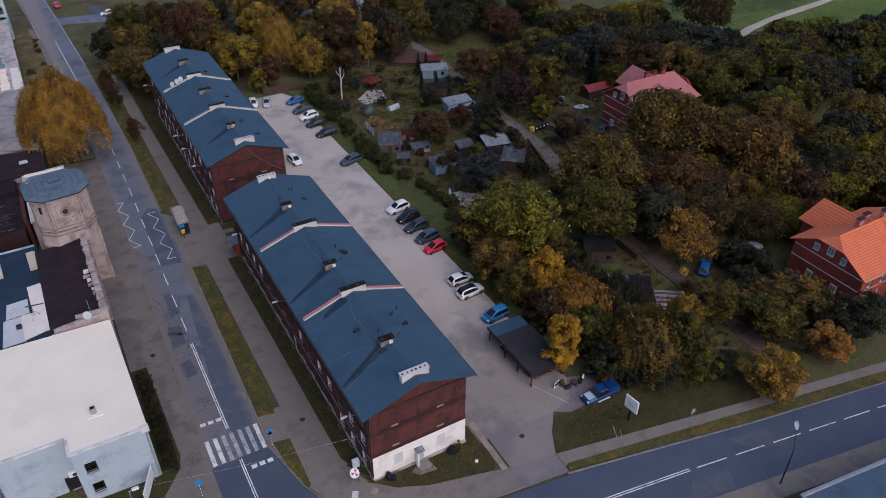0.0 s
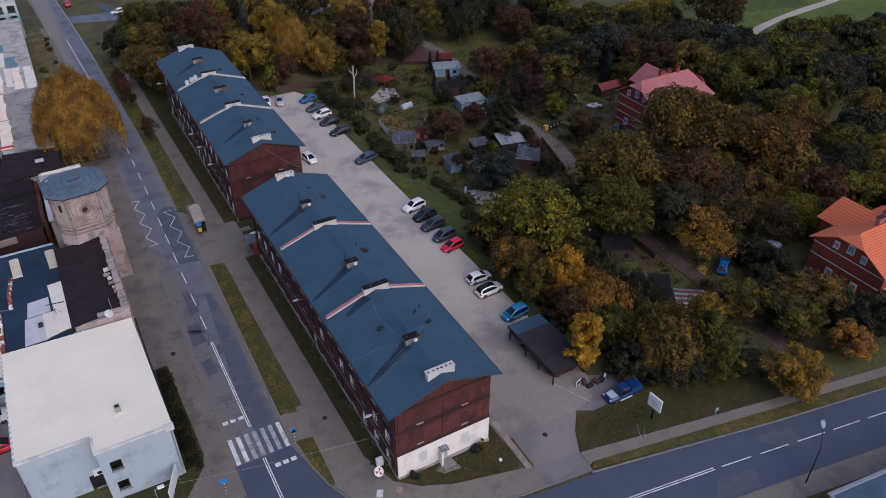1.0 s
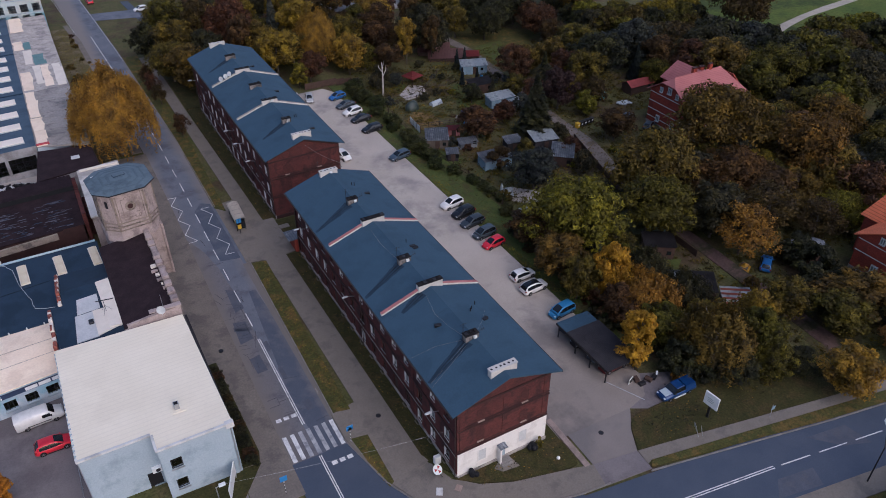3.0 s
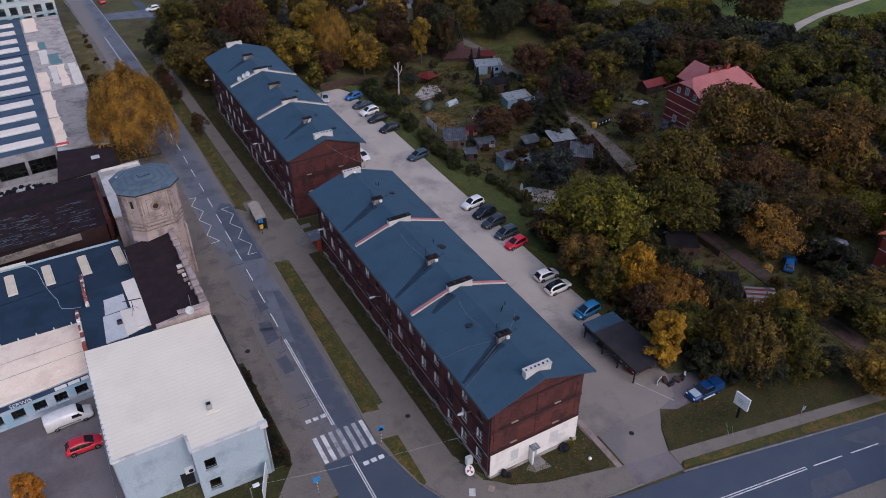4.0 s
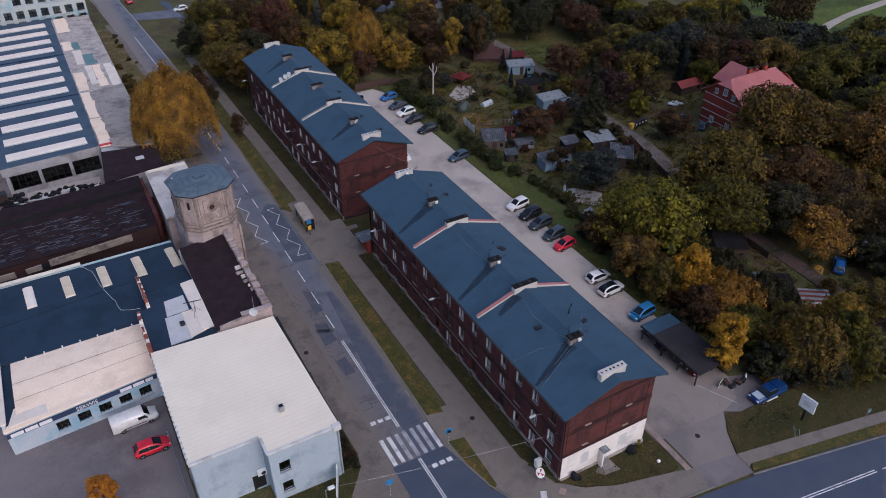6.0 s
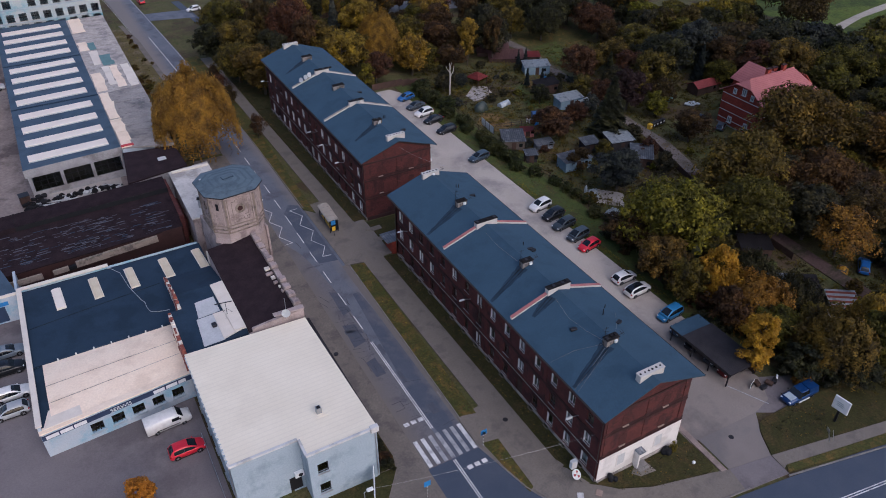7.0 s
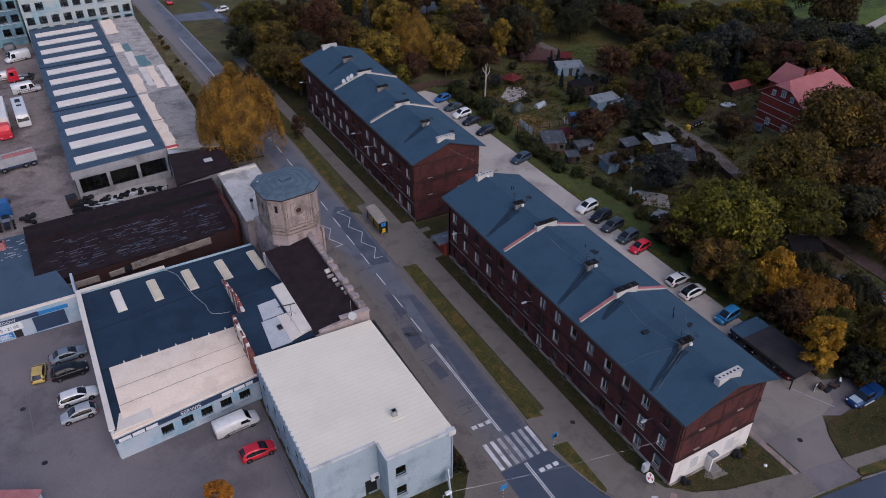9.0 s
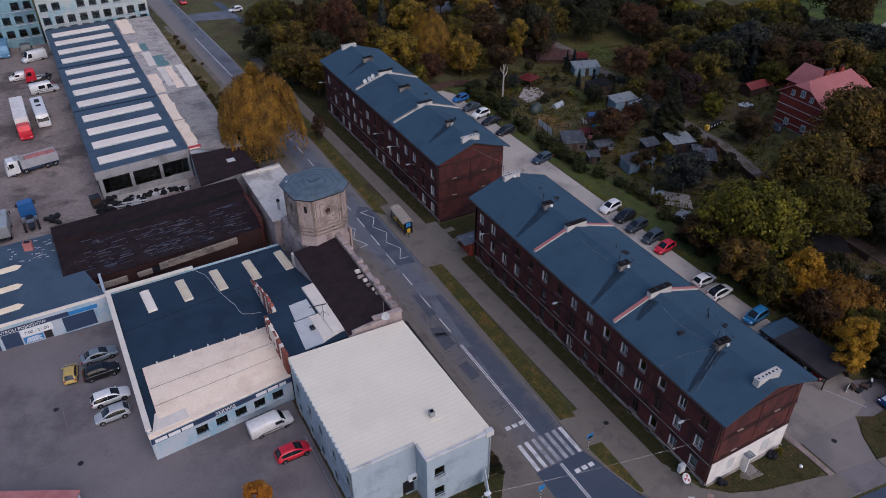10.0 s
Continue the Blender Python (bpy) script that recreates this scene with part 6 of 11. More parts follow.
for i in range(10):
    y = 1.2 + i * 1.75
    if i in (4, 7):
        continue
    part("parapet_block", box(6.15, 7.0, y, y + 0.75, 9.1, 9.1 + r.uniform(0.3, 0.55), 0.04), M_STUCCO, wg)
    part("block_cap", box(6.05, 7.1, y - 0.06, y + 0.81, 9.1, 9.18), M_STUCCO_DARK, wg)
for i in range(6):
    part("rubble", box(5.2 + r.uniform(0, 0.7), 6.1, 5 + i * 1.1, 5.4 + i * 1.1 + r.uniform(0, 0.3), 8.5, 8.85, 0.05), M_WHITE_FELT if i % 2 else M_STUCCO, wg)
part("parapet_front", block([(0.4, 0.3), (6.95, -0.05), (6.95, 0.5), (0.4, 0.62)], 7.6, lambda x, y: 8.3 + 0.13 * x), M_STUCCO, wg)
part("coping_front", block([(3.2, 0.05), (7.05, -0.15), (7.05, 0.6), (3.2, 0.72)], 9.25, 9.4), M_STUCCO, wg)
for y in (3.2, 6.7, 10.2, 13.7, 17.2):
    part("pilaster", box(6.9, 7.15, y - 0.45, y + 0.45, -0.5, 8.5), M_STUCCO, wg)
    part("window_panel", box(6.9, 6.96, y + 0.9, y + 2.3, 1.2, 3.6), M_STUCCO_DARK, wg)
    part("window_panel", box(6.9, 6.96, y + 0.9, y + 2.3, 5.0, 7.2), M_STUCCO_DARK, wg)
for z in (4.2, 7.7):
    part("cornice", box(6.9, 7.2, 0.1, 20.4, z, z + 0.22), M_STUCCO_DARK, wg)
ds = thing("satellite_dish", -23.4, 33.0, gz(-24) + 9.6, 0, "white satellite dish on a pole at the parapet", "dish", "dishes")
d_ = part("bowl", dish_mesh(0.55), M_SIGN_WHITE, ds)
d_.matrix_basis = pose(0, -0.2, 0.1, 75, 0, -20)
part("pole", rod(bmesh.new(), (0, 0, -0.9), (0, 0, 0.5), 0.04), M_METAL, ds)
an = thing("roof_aerial", -23.0, 34.2, gz(-24) + 8.5, 0, "thin pole aerial on the wing roof", "aerial")
part("mast", rod(bmesh.new(), (0, 0, -0.05), (0, 0, 2.4), 0.035), M_METAL, an)

# octagonal tower
TX, TY, TZ = -22.8, 56.9, gz(-22.7)
tw = thing("octagonal_tower", TX, TY, TZ, 5, "octagonal stucco water tower with a low sheet-metal roof", "tower")


def octa(a, z0, z1, a1=None, flat=0.57):
    """A chamfered square of half-width a: four broad faces and four narrower corner faces."""
    bm = bmesh.new()
    a1 = a if a1 is None else a1
    g = []
    for q, z in ((a, z0), (a1, z1)):
        c = q * flat
        g.append([bm.verts.new((x, y, z)) for x, y in ((c, -q), (q, -c), (q, c), (c, q), (-c, q), (-q, c), (-q, -c), (-c, -q))])
    for i in range(8):
        bm.faces.new((g[0][i], g[0][(i + 1) % 8], g[1][(i + 1) % 8], g[1][i]))
    bm.faces.new(g[0][::-1])
    bm.faces.new(g[1])
    return bm


part("base", box(-3.4, 3.4, -3.0, 6.2, -0.5, 8.2), M_STUCCO, tw)
part("shaft", octa(3.72, 8.0, 15.9), M_STUCCO, tw)
part("flare", octa(3.86, 8.2, 8.9, 3.74), M_STUCCO, tw)
for z, rr, h in ((9.9, 3.86, 0.14), (10.5, 3.9, 0.14), (11.05, 3.84, 0.12), (15.5, 3.9, 0.3)):
    part("cornice", octa(rr, z, z + h), M_STUCCO_DARK if h < 0.3 else M_STUCCO, tw)
part("roof_edge", octa(4.26, 15.9, 16.06), M_SHEET_DARK, tw)
for k, (a0, a1, z0, z1) in enumerate(((4.24, 3.35, 16.06, 16.24), (3.3, 2.5, 16.2, 16.38), (2.45, 1.6, 16.34, 16.5), (1.55, 0.7, 16.46, 16.6))):
    part("roof_course", octa(a0, z0, z1, a1, 0.57 if k < 2 else 0.7), M_ROOF_TOWER, tw, "grey-blue felt course")
    # seam ring in a darker roof tone that paints the shadow between courses
    part("course_seam", octa(a1 + 0.05, z1 - 0.06, z1 + 0.012, a1, 0.57 if k < 2 else 0.7), M_TOWER_SEAM, tw)
for q in range(4):
    for s in (-1, 1):
        e = part("corner_strip", box(s * 2.1 - 0.13, s * 2.1 + 0.13, -3.82, -3.7, 9.9, 15.5), M_STUCCO_DARK, tw)
        e.matrix_basis = pose(0, 0, 0, 0, 0, 90 * q)
        e = part("panel_edge", box(s * 1.72 - 0.05, s * 1.72 + 0.05, -3.77, -3.71, 11.2, 15.5), M_STUCCO_DARK, tw)
        e.matrix_basis = pose(0, 0, 0, 0, 0, 90 * q)
for b, kind in ((0, 1), (90, 1), (270, 1), (180, 0)):
    m = pose(0, 0, 0, 0, 0, b) @ pose(0, -3.72, 0)
    if kind == 1:
        bm = bmesh.new()
        n = 20
        for r0, r1, z0 in ((0.40, 0.72, -0.1),):
            for i in range(n):
                p, q = 6.2832 * i / n, 6.2832 * (i + 1) / n
                face(bm, (r0 * math.cos(p), z0, 13.5 + r0 * math.sin(p)), (r0 * math.cos(q), z0, 13.5 + r0 * math.sin(q)), (r1 * math.cos(q), z0, 13.5 + r1 * math.sin(q)), (r1 * math.cos(p), z0, 13.5 + r1 * math.sin(p)))
        bmesh.ops.remove_doubles(bm, verts=bm.verts[:], dist=0.001)
        bmesh.ops.recalc_face_normals(bm, faces=bm.faces[:])
        bmesh.ops.solidify(bm, geom=bm.faces[:], thickness=0.1)
        o = part("medallion_ring", bm, M_STUCCO_DARK, tw)
        o.matrix_basis = m
        o = part("round_window", rod(bmesh.new(), (0, -0.04, 13.5), (0, -0.01, 13.5), 0.41, n=18), M_BRICK_DARK, tw, "dark round window")
        o.matrix_basis = m
        for x0, x1, z0, z1 in ((-1.15, -0.6, 14.7, 14.76), (0.6, 1.15, 14.7, 14.76), (-0.6, -0.54, 14.7, 15.0), (0.54, 0.6, 14.7, 15.0), (-0.54, 0.54, 14.94, 15.0), (-1.15, -1.09, 12.4, 14.7), (1.09, 1.15, 12.4, 14.7), (-1.15, -0.6, 12.34, 12.4), (0.6, 1.15, 12.34, 12.4), (-1.2, -0.4, 11.5, 11.56), (0.4, 1.2, 11.5, 11.56), (-1.2, -1.14, 11.56, 12.0), (1.14, 1.2, 11.56, 12.0), (-0.9, -0.84, 11.7, 12.0), (0.84, 0.9, 11.7, 12.0), (-1.14, -0.9, 11.95, 12.01), (0.9, 1.14, 11.95, 12.01), (-0.46, -0.4, 11.5, 11.95), (0.4, 0.46, 11.5, 11.95), (-0.4, 0.4, 11.72, 11.78)):
            o = part("moulding", box(x0, x1, -0.05, 0.0, z0, z1), M_STUCCO_DARK, tw)
            o.matrix_basis = m
    else:
        o = part("slit_window", box(-0.28, 0.28, -0.03, 0.0, 12.0, 13.6), M_DARK, tw, "tall dark slit window")
        o.matrix_basis = m
for b in (45, 135, 225, 315):
    m = pose(0, 0, 0, 0, 0, b) @ pose(0, -4.13, 0)
    for s in (-1, 1):
        o = part("pilaster", box(s * 0.62 - 0.16, s * 0.62 + 0.16, -0.08, 0.1, 9.9, 15.5), M_STUCCO, tw)
        o.matrix_basis = m
    if b == 315:
        o = part("slit_window", box(-0.2, 0.2, -0.02, 0.1, 13.6, 14.7), M_DARK, tw, "tall dark slit window")
        o.matrix_basis = m
for y in (-2.9, -0.4, 2.2, 4.8):
    part("pilaster", box(3.4, 3.7, y - 0.4, y + 0.4, -0.5, 8.9), M_STUCCO, tw)
for z in (2.2, 6.0):
    part("window_panel", box(3.4, 3.45, 0.2, 1.4, z, z + 2.0), M_DARK, tw)
part("buttress", block([(-5.4, -2.4), (-3.41, -2.4), (-3.41, -1.4), (-5.4, -1.4)], -0.5, 6.9), M_WHITE_FELT, tw)
hp = thing("roof_hatch", TX + 0.1, TY + 0.2, TZ + 16.58, 12, "low hatch on the tower roof", "roof hatch")
part("body", box(-0.75, 0.75, -0.35, 0.35, -0.02, 0.16, 0.03), M_ROOF_TOWER, hp)
part("curb", box(-0.85, 0.85, -0.45, 0.45, -0.03, 0.07, 0.02), M_ROOF_SVC, hp)
hp = thing("roof_patch", TX - 3.0, TY + 1.9, TZ + 16.14, 20, "small white patch on the tower roof", "patch")
part("sheet", box(-0.4, 0.4, -0.34, 0.34, 0.0, 0.09), M_SIGN_WHITE, hp)

# flat-roofed annex beyond the tower
ax = thing("works_annex", -27.7, 63.4, gz(-24), 0, "stucco annex with a pale flat roof", "annex")
part("wall", block([(0, 0.2), (6.3, 0.2), (6.4, 17.0), (0.1, 16.2)], -0.5, 7.25), M_STUCCO, ax)
part("roof", block([(-0.15, 0.0), (6.5, 0.0), (6.6, 17.2), (-0.1, 16.4)], 7.252, 7.45), M_ROOF_ANNEX, ax, "pale membrane roof")
part("upstand", box(0.3, 6.4, 15.6, 16.1, 7.45, 7.75, 0.03), M_WHITE_FELT, ax)
fp = thing("flue", -25.9, 66.2, gz(-24) + 7.45, 0, "black-capped flue pipe on the annex roof", "flue")
part("pipe", rod(bmesh.new(), (0, 0, -0.05), (0, 0, 1.5), 0.2), M_METAL, fp)
part("cap", rod(bmesh.new(), (0, 0, 1.5), (0, 0, 1.85), 0.3, 0.24), M_STEEL_DARK, fp)

# old tarred hall
oh = thing("tarred_hall", -57.6, 65.8, gz(-45), 0, "old workshop hall with a peeling tar roof", "hall")
part("wall", box(0.15, 28.4, 0.8, 15.4, -0.5, 4.2), M_BRICK_DARK, oh)
bm = bmesh.new()
pr = [(0.0, 4.0), (0.0, 4.2), (8.6, 5.9), (8.6, 6.7), (12.2, 7.0), (12.2, 6.1), (15.9, 4.9), (15.9, 4.6)]
a = [bm.verts.new((0, y, z)) for y, z in pr]
b = [bm.verts.new((28.6, y + 0.9, z)) for y, z in pr]
for i in range(8):
    bm.faces.new((a[i], a[(i + 1) % 8], b[(i + 1) % 8], b[i]))
bm.faces.new(a[::-1])
bm.faces.new(b)
bmesh.ops.recalc_face_normals(bm, faces=bm.faces[:])
roof = part("roof", bm, M_ROOF_OLD, oh, "black-brown peeling tar roof with raised monitor")
# near-black sheet before the monitor face paints its band of shadow
bm = bmesh.new()
face(bm, (6.0, 8.57 + 0.19, 5.95), (28.5, 8.57 + 0.897, 5.95), (28.5, 8.57 + 0.897, 6.68), (6.0, 8.57 + 0.19, 6.68))
part("monitor_wall", bm, M_DARK, oh, "upright side of the raised monitor, coloured dark for its shade")
bm = bmesh.new()
rod(bm, (6.0, 8.55 + 0.19, 6.72), (28.5, 8.55 + 0.897, 6.72), 0.05, n=5)
rod(bm, (6.0, 8.55 + 0.19, 6.72), (6.0, 12.2 + 0.19, 7.03), 0.05, n=5)
part("monitor_edge", bm, M_CHIM_SOOT, oh)
r = random.Random(11)
for name, count, mtl in (("peeled_patch", 190, M_PEEL), ("torn_patch", 70, M_ROOF_SVC)):
    bm = bmesh.new()
    for i in range(count):
        band = r.choice((1.6, 2.6, 3.4, 4.3, 5.2, 6.2, 7.2))
        y = band + r.gauss(0, 0.28)
        x = r.uniform(1.5, 27.5) if r.random() < 0.35 else r.choice((6.0, 13.0, 17.0, 24.0)) + r.gauss(0, 1.6)
        w, h = r.uniform(0.2, 1.9) * (1.3 if r.random() < 0.3 else 0.8), r.uniform(0.04, 0.17)
        if not (1.0 < x < 27.8 - w and 0.8 < y < 8.3 - h):
            continue
        s_, dz = 0.9 / 28.6, 1.7 / 8.6
        z = 4.2 + (y - s_ * x) * dz + 0.012
        t_ = r.uniform(-0.05, 0.05)
        v = [(x, y), (x + w, y + s_ * w), (x + w - 0.06, y + s_ * w + h + t_ * 0.4), (x + 0.05, y + h)]
        face(bm, *[(a, b, 4.2 + (b - s_ * a) * dz + 0.014) for a, b in v])
    tagged(part(name, bm, mtl, roof), "grey peeled streaks of felt", "", "", "stuff")
part("wall_head", block([(1.0, -1.6), (8.0, -1.33), (8.0, -1.05), (1.0, -1.25)], 3.0, 3.9), M_STUCCO_DARK, oh)
part("wall_head", block([(9.4, -1.2), (11.5, -1.05), (11.5, -0.7), (9.4, -0.9)], 3.0, 3.75), M_STUCCO_DARK, oh)
part("wall_head", block([(12.6, -0.85), (24.5, 0.2), (24.5, 0.6), (12.6, -0.45)], 3.0, 4.0), M_STUCCO_DARK, oh)
part("wall_step", block([(11.52, -1.05), (12.58, -0.9), (12.58, -0.3), (11.52, -0.45)], 3.0, 3.5), M_DARK, oh)
part("east_wall", box(28.6, 29.2, 2.0, 15.0, -0.5, 5.4), M_BRICK, oh)
part("yard_hut", box(29.25, 30.0, 5.0, 12.0, -0.5, 3.0), M_BRICK, oh)

# vehicle test garage at the yard's north side
tg = thing("test_garage", -110, 60.4, gz(-60), 0, "long pale garage with navy roller doors and blue roof", "garage")
wall(tg, "wall_front", 0, 0, 0, 0, 57.1, -0.4, 4.0, [(50.9, 55.0, 0.0, 2.6), (43.4, 45.6, 0, 2.6), (38.4, 43.0, 0, 2.6), (48.3, 49.3, 0.0, 2.1)], M_PLASTER_AGED)
part("wall_side", box(56.75, 57.1, 0.36, 6.0, -0.4, 4.0), M_PLASTER_AGED, tg)
for a, b in ((50.9, 55.0), (43.4, 45.6), (38.4, 43.0)):
    d_ = part("roller_door", box(a, b, 0.2, 0.26, 0.0, 2.6), M_BLUE_DOOR, tg, "navy roller door")
part("door", box(48.3, 49.3, 0.2, 0.26, 0, 2.1), M_TRIM, tg)
part("roof", block([(0, 0.3), (57.0, 0.3), (52.2, 20), (0, 20)], 4.0, 4.2), M_ROOF_HALL, tg, "blue felt roof")
part("coping", box(0, 57.2, -0.1, 0.3, 4.0, 4.3, 0.02), M_WHITE_FELT, tg)
part("sign_board", box(36.0, 51.9, -0.08, -0.004, 2.75, 3.45), M_NAVY, tg, "navy sign board with white letters")
letters("lettering", "STACJA KONTROLI POJAZDÓW", 0.62, tg, pose(44.6, -0.1, 2.88, 90, 0, 0), M_SIGN_WHITE, "white capital letters")
part("sign_board", box(45.8, 48.2, -0.07, -0.004, 0.35, 1.3), M_SIGN_BLUE, tg, "blue notice board")
part("sign_board", box(45.7, 49.6, -0.07, -0.004, 1.45, 2.6), M_SIGN_WHITE, tg, "white opening-hours board")
letters("lettering", "7:00 - 21:00", 0.62, tg, pose(47.65, -0.09, 1.8, 90, 0, 0), M_NAVY)
part("sign_board", box(51.8, 55.6, -0.07, -0.004, 2.75, 3.35), M_SIGN_BLUE, tg, "blue notice board")
for i in range(6):
    part("sign_bar", box(46.0 + 0.05 * i, 48.0 - 0.15 * (i % 3), -0.09, -0.071, 0.45 + 0.13 * i, 0.52 + 0.13 * i), M_SIGN_WHITE, tg)
for i in range(3):
    o = thing("skylight", -65.6 + 0.2 * i, 63.6 + 4.9 * i, gz(-60) + 4.2, 3, "yellowed ridge skylight on the blue felt roof", "skylight", "ridge skylights")
    bm = bmesh.new()
    pr = [(-0.7, 0), (0, 0.45), (0.7, 0)]
    a = [bm.verts.new((-2.6, y, z)) for y, z in pr]
    b = [bm.verts.new((2.0, y, z)) for y, z in pr]
    t_ = bm.verts.new((2.7, 0, 0.05))
    bm.faces.new((a[0], a[1], b[1], b[0]))
    bm.faces.new((a[1], a[2], b[2], b[1]))
    bm.faces.new((b[0], b[1], t_))
    bm.faces.new((b[1], b[2], t_))
    bm.faces.new(a)
    bmesh.ops.recalc_face_normals(bm, faces=bm.faces[:])
    part("glazing", bm, M_GLASS_YELLOW, o)

rc_ = thing("chimney", -61.2, 77.5, gz(-60) + 4.2, -12, "small dark red brick chimney on the blue roof", "chimney", "roof chimneys")
part("shaft", box(-0.6, 0.6, -0.45, 0.45, -0.2, 1.3, 0.03), M_RED_FLASH, rc_)
part("flue", box(-0.42, 0.42, -0.3, 0.3, 1.3, 1.33), M_DARK, rc_)
r = random.Random(61)
bm = bmesh.new()
for i in range(46):
    x, y, w_, h_ = r.uniform(45.5, 54.0), r.uniform(13.5, 19.4), r.uniform(0.15, 0.9), r.uniform(0.06, 0.3)
    if x > 57.0 - y * 0.24 - w_ - 0.3:
        continue
    face(bm, (x, y, 4.212), (x + w_, y + 0.03, 4.212), (x + w_ - 0.05, y + h_, 4.212), (x + 0.04, y + h_, 4.212))
tagged(part("worn_patch", bm, M_FELT_GREY, tg), "pale worn specks on the blue felt", "", "", "stuff")
# low brown-roofed building, sky-lit hall, slab roof
lb = thing("low_store", -34.2, 82.8, gz(-30), 0, "low store with a flat brown felt roof", "store")
part("wall", block([(0.2, 0.2), (10.0, 1.8), (9.7, 10.2), (1.3, 11.8)], -0.5, 5.2), M_PLASTER_GREY, lb)
part("roof", block([(0, 0), (10.3, 1.7), (10.0, 10.3), (1.2, 11.9)], 5.202, 5.45), M_ROOF_BROWN, lb)
part("roof_light", box(6.2, 7.6, 5.6, 6.8, 5.45, 5.55), M_FELT_GREY, lb, "small grey roof light")
hl = thing("skylit_hall", -49.0, 95.2, gz(-41), 0, "long industrial hall with strip skylights on a blue felt roof", "hall")
HZ = gz(-41)
hh = [(0.6 + 5.15 * i, 5.2 + 5.15 * i, 1.2, 4.0) for i in range(3)]
wall(hl, "wall_front", 0, 0, 0, 3.5, 15.9, -0.5, 5.6, hh, M_PLASTER_GREY)
for a, b, c, d in hh:
    o = part("glazing", box(a, b, 0.12, 0.16, c, d), M_GLASS, hl)
    o.matrix_basis = pose(0, 0, 0, 0, 0, 3.5)
    for k in range(5):
        o = part("glazing_bar", box(a + (b - a) * k / 4 - 0.04, a + (b - a) * k / 4 + 0.04, 0.06, 0.2, c, d), M_STEEL_DARK, hl)
        o.matrix_basis = pose(0, 0, 0, 0, 0, 3.5)
    for k in range(1, 3):
        o = part("glazing_bar", box(a, b, 0.07, 0.19, c + (d - c) * k / 3 - 0.03, c + (d - c) * k / 3 + 0.03), M_STEEL_DARK, hl)
        o.matrix_basis = pose(0, 0, 0, 0, 0, 3.5)
part("wall_west", box(0, 0.35, 0.4, 82, -0.5, 5.6), M_PLASTER_AGED, hl)
part("wall_east", box(15.6, 15.9, 1.4, 82, -0.5, 5.6), M_PLASTER_AGED, hl)
part("roof", block([(-0.3, -0.3), (16.0, 0.8), (16.0, 82), (-0.3, 82)], 5.602, 5.8), M_ROOF_HALL, hl, "blue-grey felt roof")
part("fascia", block([(-0.32, -0.42), (16.0, 0.68), (16.0, 0.78), (-0.32, -0.32)], 4.3, 5.82), M_PLASTER_GREY, hl)
for i in (4, 8):
    part("roof_kerb", box(-0.25, 16, 2.4 + 6.15 * i + 1.2 * (i // 4) - 1.1, 2.4 + 6.15 * i + 1.2 * (i // 4) - 0.8, 5.8, 5.95), M_ROOF_SVC, hl)
for y in (97.6, 104.1, 110.3, 116.8, 124.4, 130.8, 137.2, 143.4, 151.0, 157.4, 164.0, 170.4):
    o = thing("strip_skylight", -41.4, y + 1.35, HZ + 5.8, 2.5, "long white strip skylight on the hall roof", "skylight", "strip skylights")
    part("upstand", box(-6.7, 6.7, -1.3, 1.3, 0, 0.2), M_FELT_GREY, o)
    part("glazing", box(-6.65, 6.65, -1.27, 1.27, 0.2, 0.3, 0.04), M_GLASS_SKY, o)
cs = thing("slab_store", -33.0, 93.8, gz(-28), 0, "long store with a weathered concrete slab roof", "store")
part("wall", box(0.15, 8.6, 2.0, 82.5, -0.5, 5.6), M_PLASTER_AGED, cs)
part("roof", block([(0.0, 2.4), (8.9, -1.0), (9.1, 83), (0.0, 83)], 5.602, 5.9), M_ROOF_CONC, cs, "stained concrete slab roof")
r = random.Random(21)
part("roof_far", block([(0.02, 29.2), (8.95, 30.6), (9.08, 82.9), (0.02, 82.9)], 5.89, 5.93), M_ROOF_CONC_PALE, cs, "paler weathered felt on the far half")
for x0, x1, y0_, y1_, mtl in ((0.2, 2.1, 15.6, 29.6, M_ROOF_PEACH), (0.2, 2.2, 1.9, 15.2, M_ROOF_PEACH), (0.2, 2.4, 30.6, 41.6, M_ROOF_PEACH), (3.1, 4.5, 33.2, 44.8, M_WHITE_FELT), (4.6, 6.2, 31.2, 44.6, M_ROOF_PEACH), (6.9, 8.8, 30.5, 44.3, M_WHITE_FELT), (1.9, 3.6, 46.6, 56.2, M_WHITE_FELT), (3.7, 6.0, 45.4, 52.6, M_TEAL_FELT), (2.4, 4.0, 57.0, 62.2, M_TEAL_FELT), (0.3, 2.3, 57.2, 63.6, M_ROOF_PEACH), (0.4, 3.4, 71.2, 83, M_ROOF_PEACH)):
    lift = 0.012 * (int(x0 * 10) % 9)
    ya = y0_
    while ya < y1_ - 0.4:
        yb = min(y1_, ya + r.uniform(1.6, 4.2))
        part("roof_sheet", block([(x0 + r.uniform(-.12, .12), ya), (x1 + r.uniform(-.25, .25), ya + r.uniform(-0.1, 0.1)), (x1 + r.uniform(-.25, .25), yb - 0.06), (x0 + r.uniform(-.12, .12), yb - 0.06)], 5.9, 5.945 + lift + r.uniform(0, 0.03)), mtl, cs)
        ya = yb
for i in range(26):
    y = 5 + i * 3.0
    part("slab_joint", box(0.05, 9.0, y, y + 0.1, 5.9, 5.936), M_CHIM, cs)
part("red_flashing", box(0.1, 2.3, 2.3, 2.9, 5.9, 6.15), M_RED_PAINT, cs)


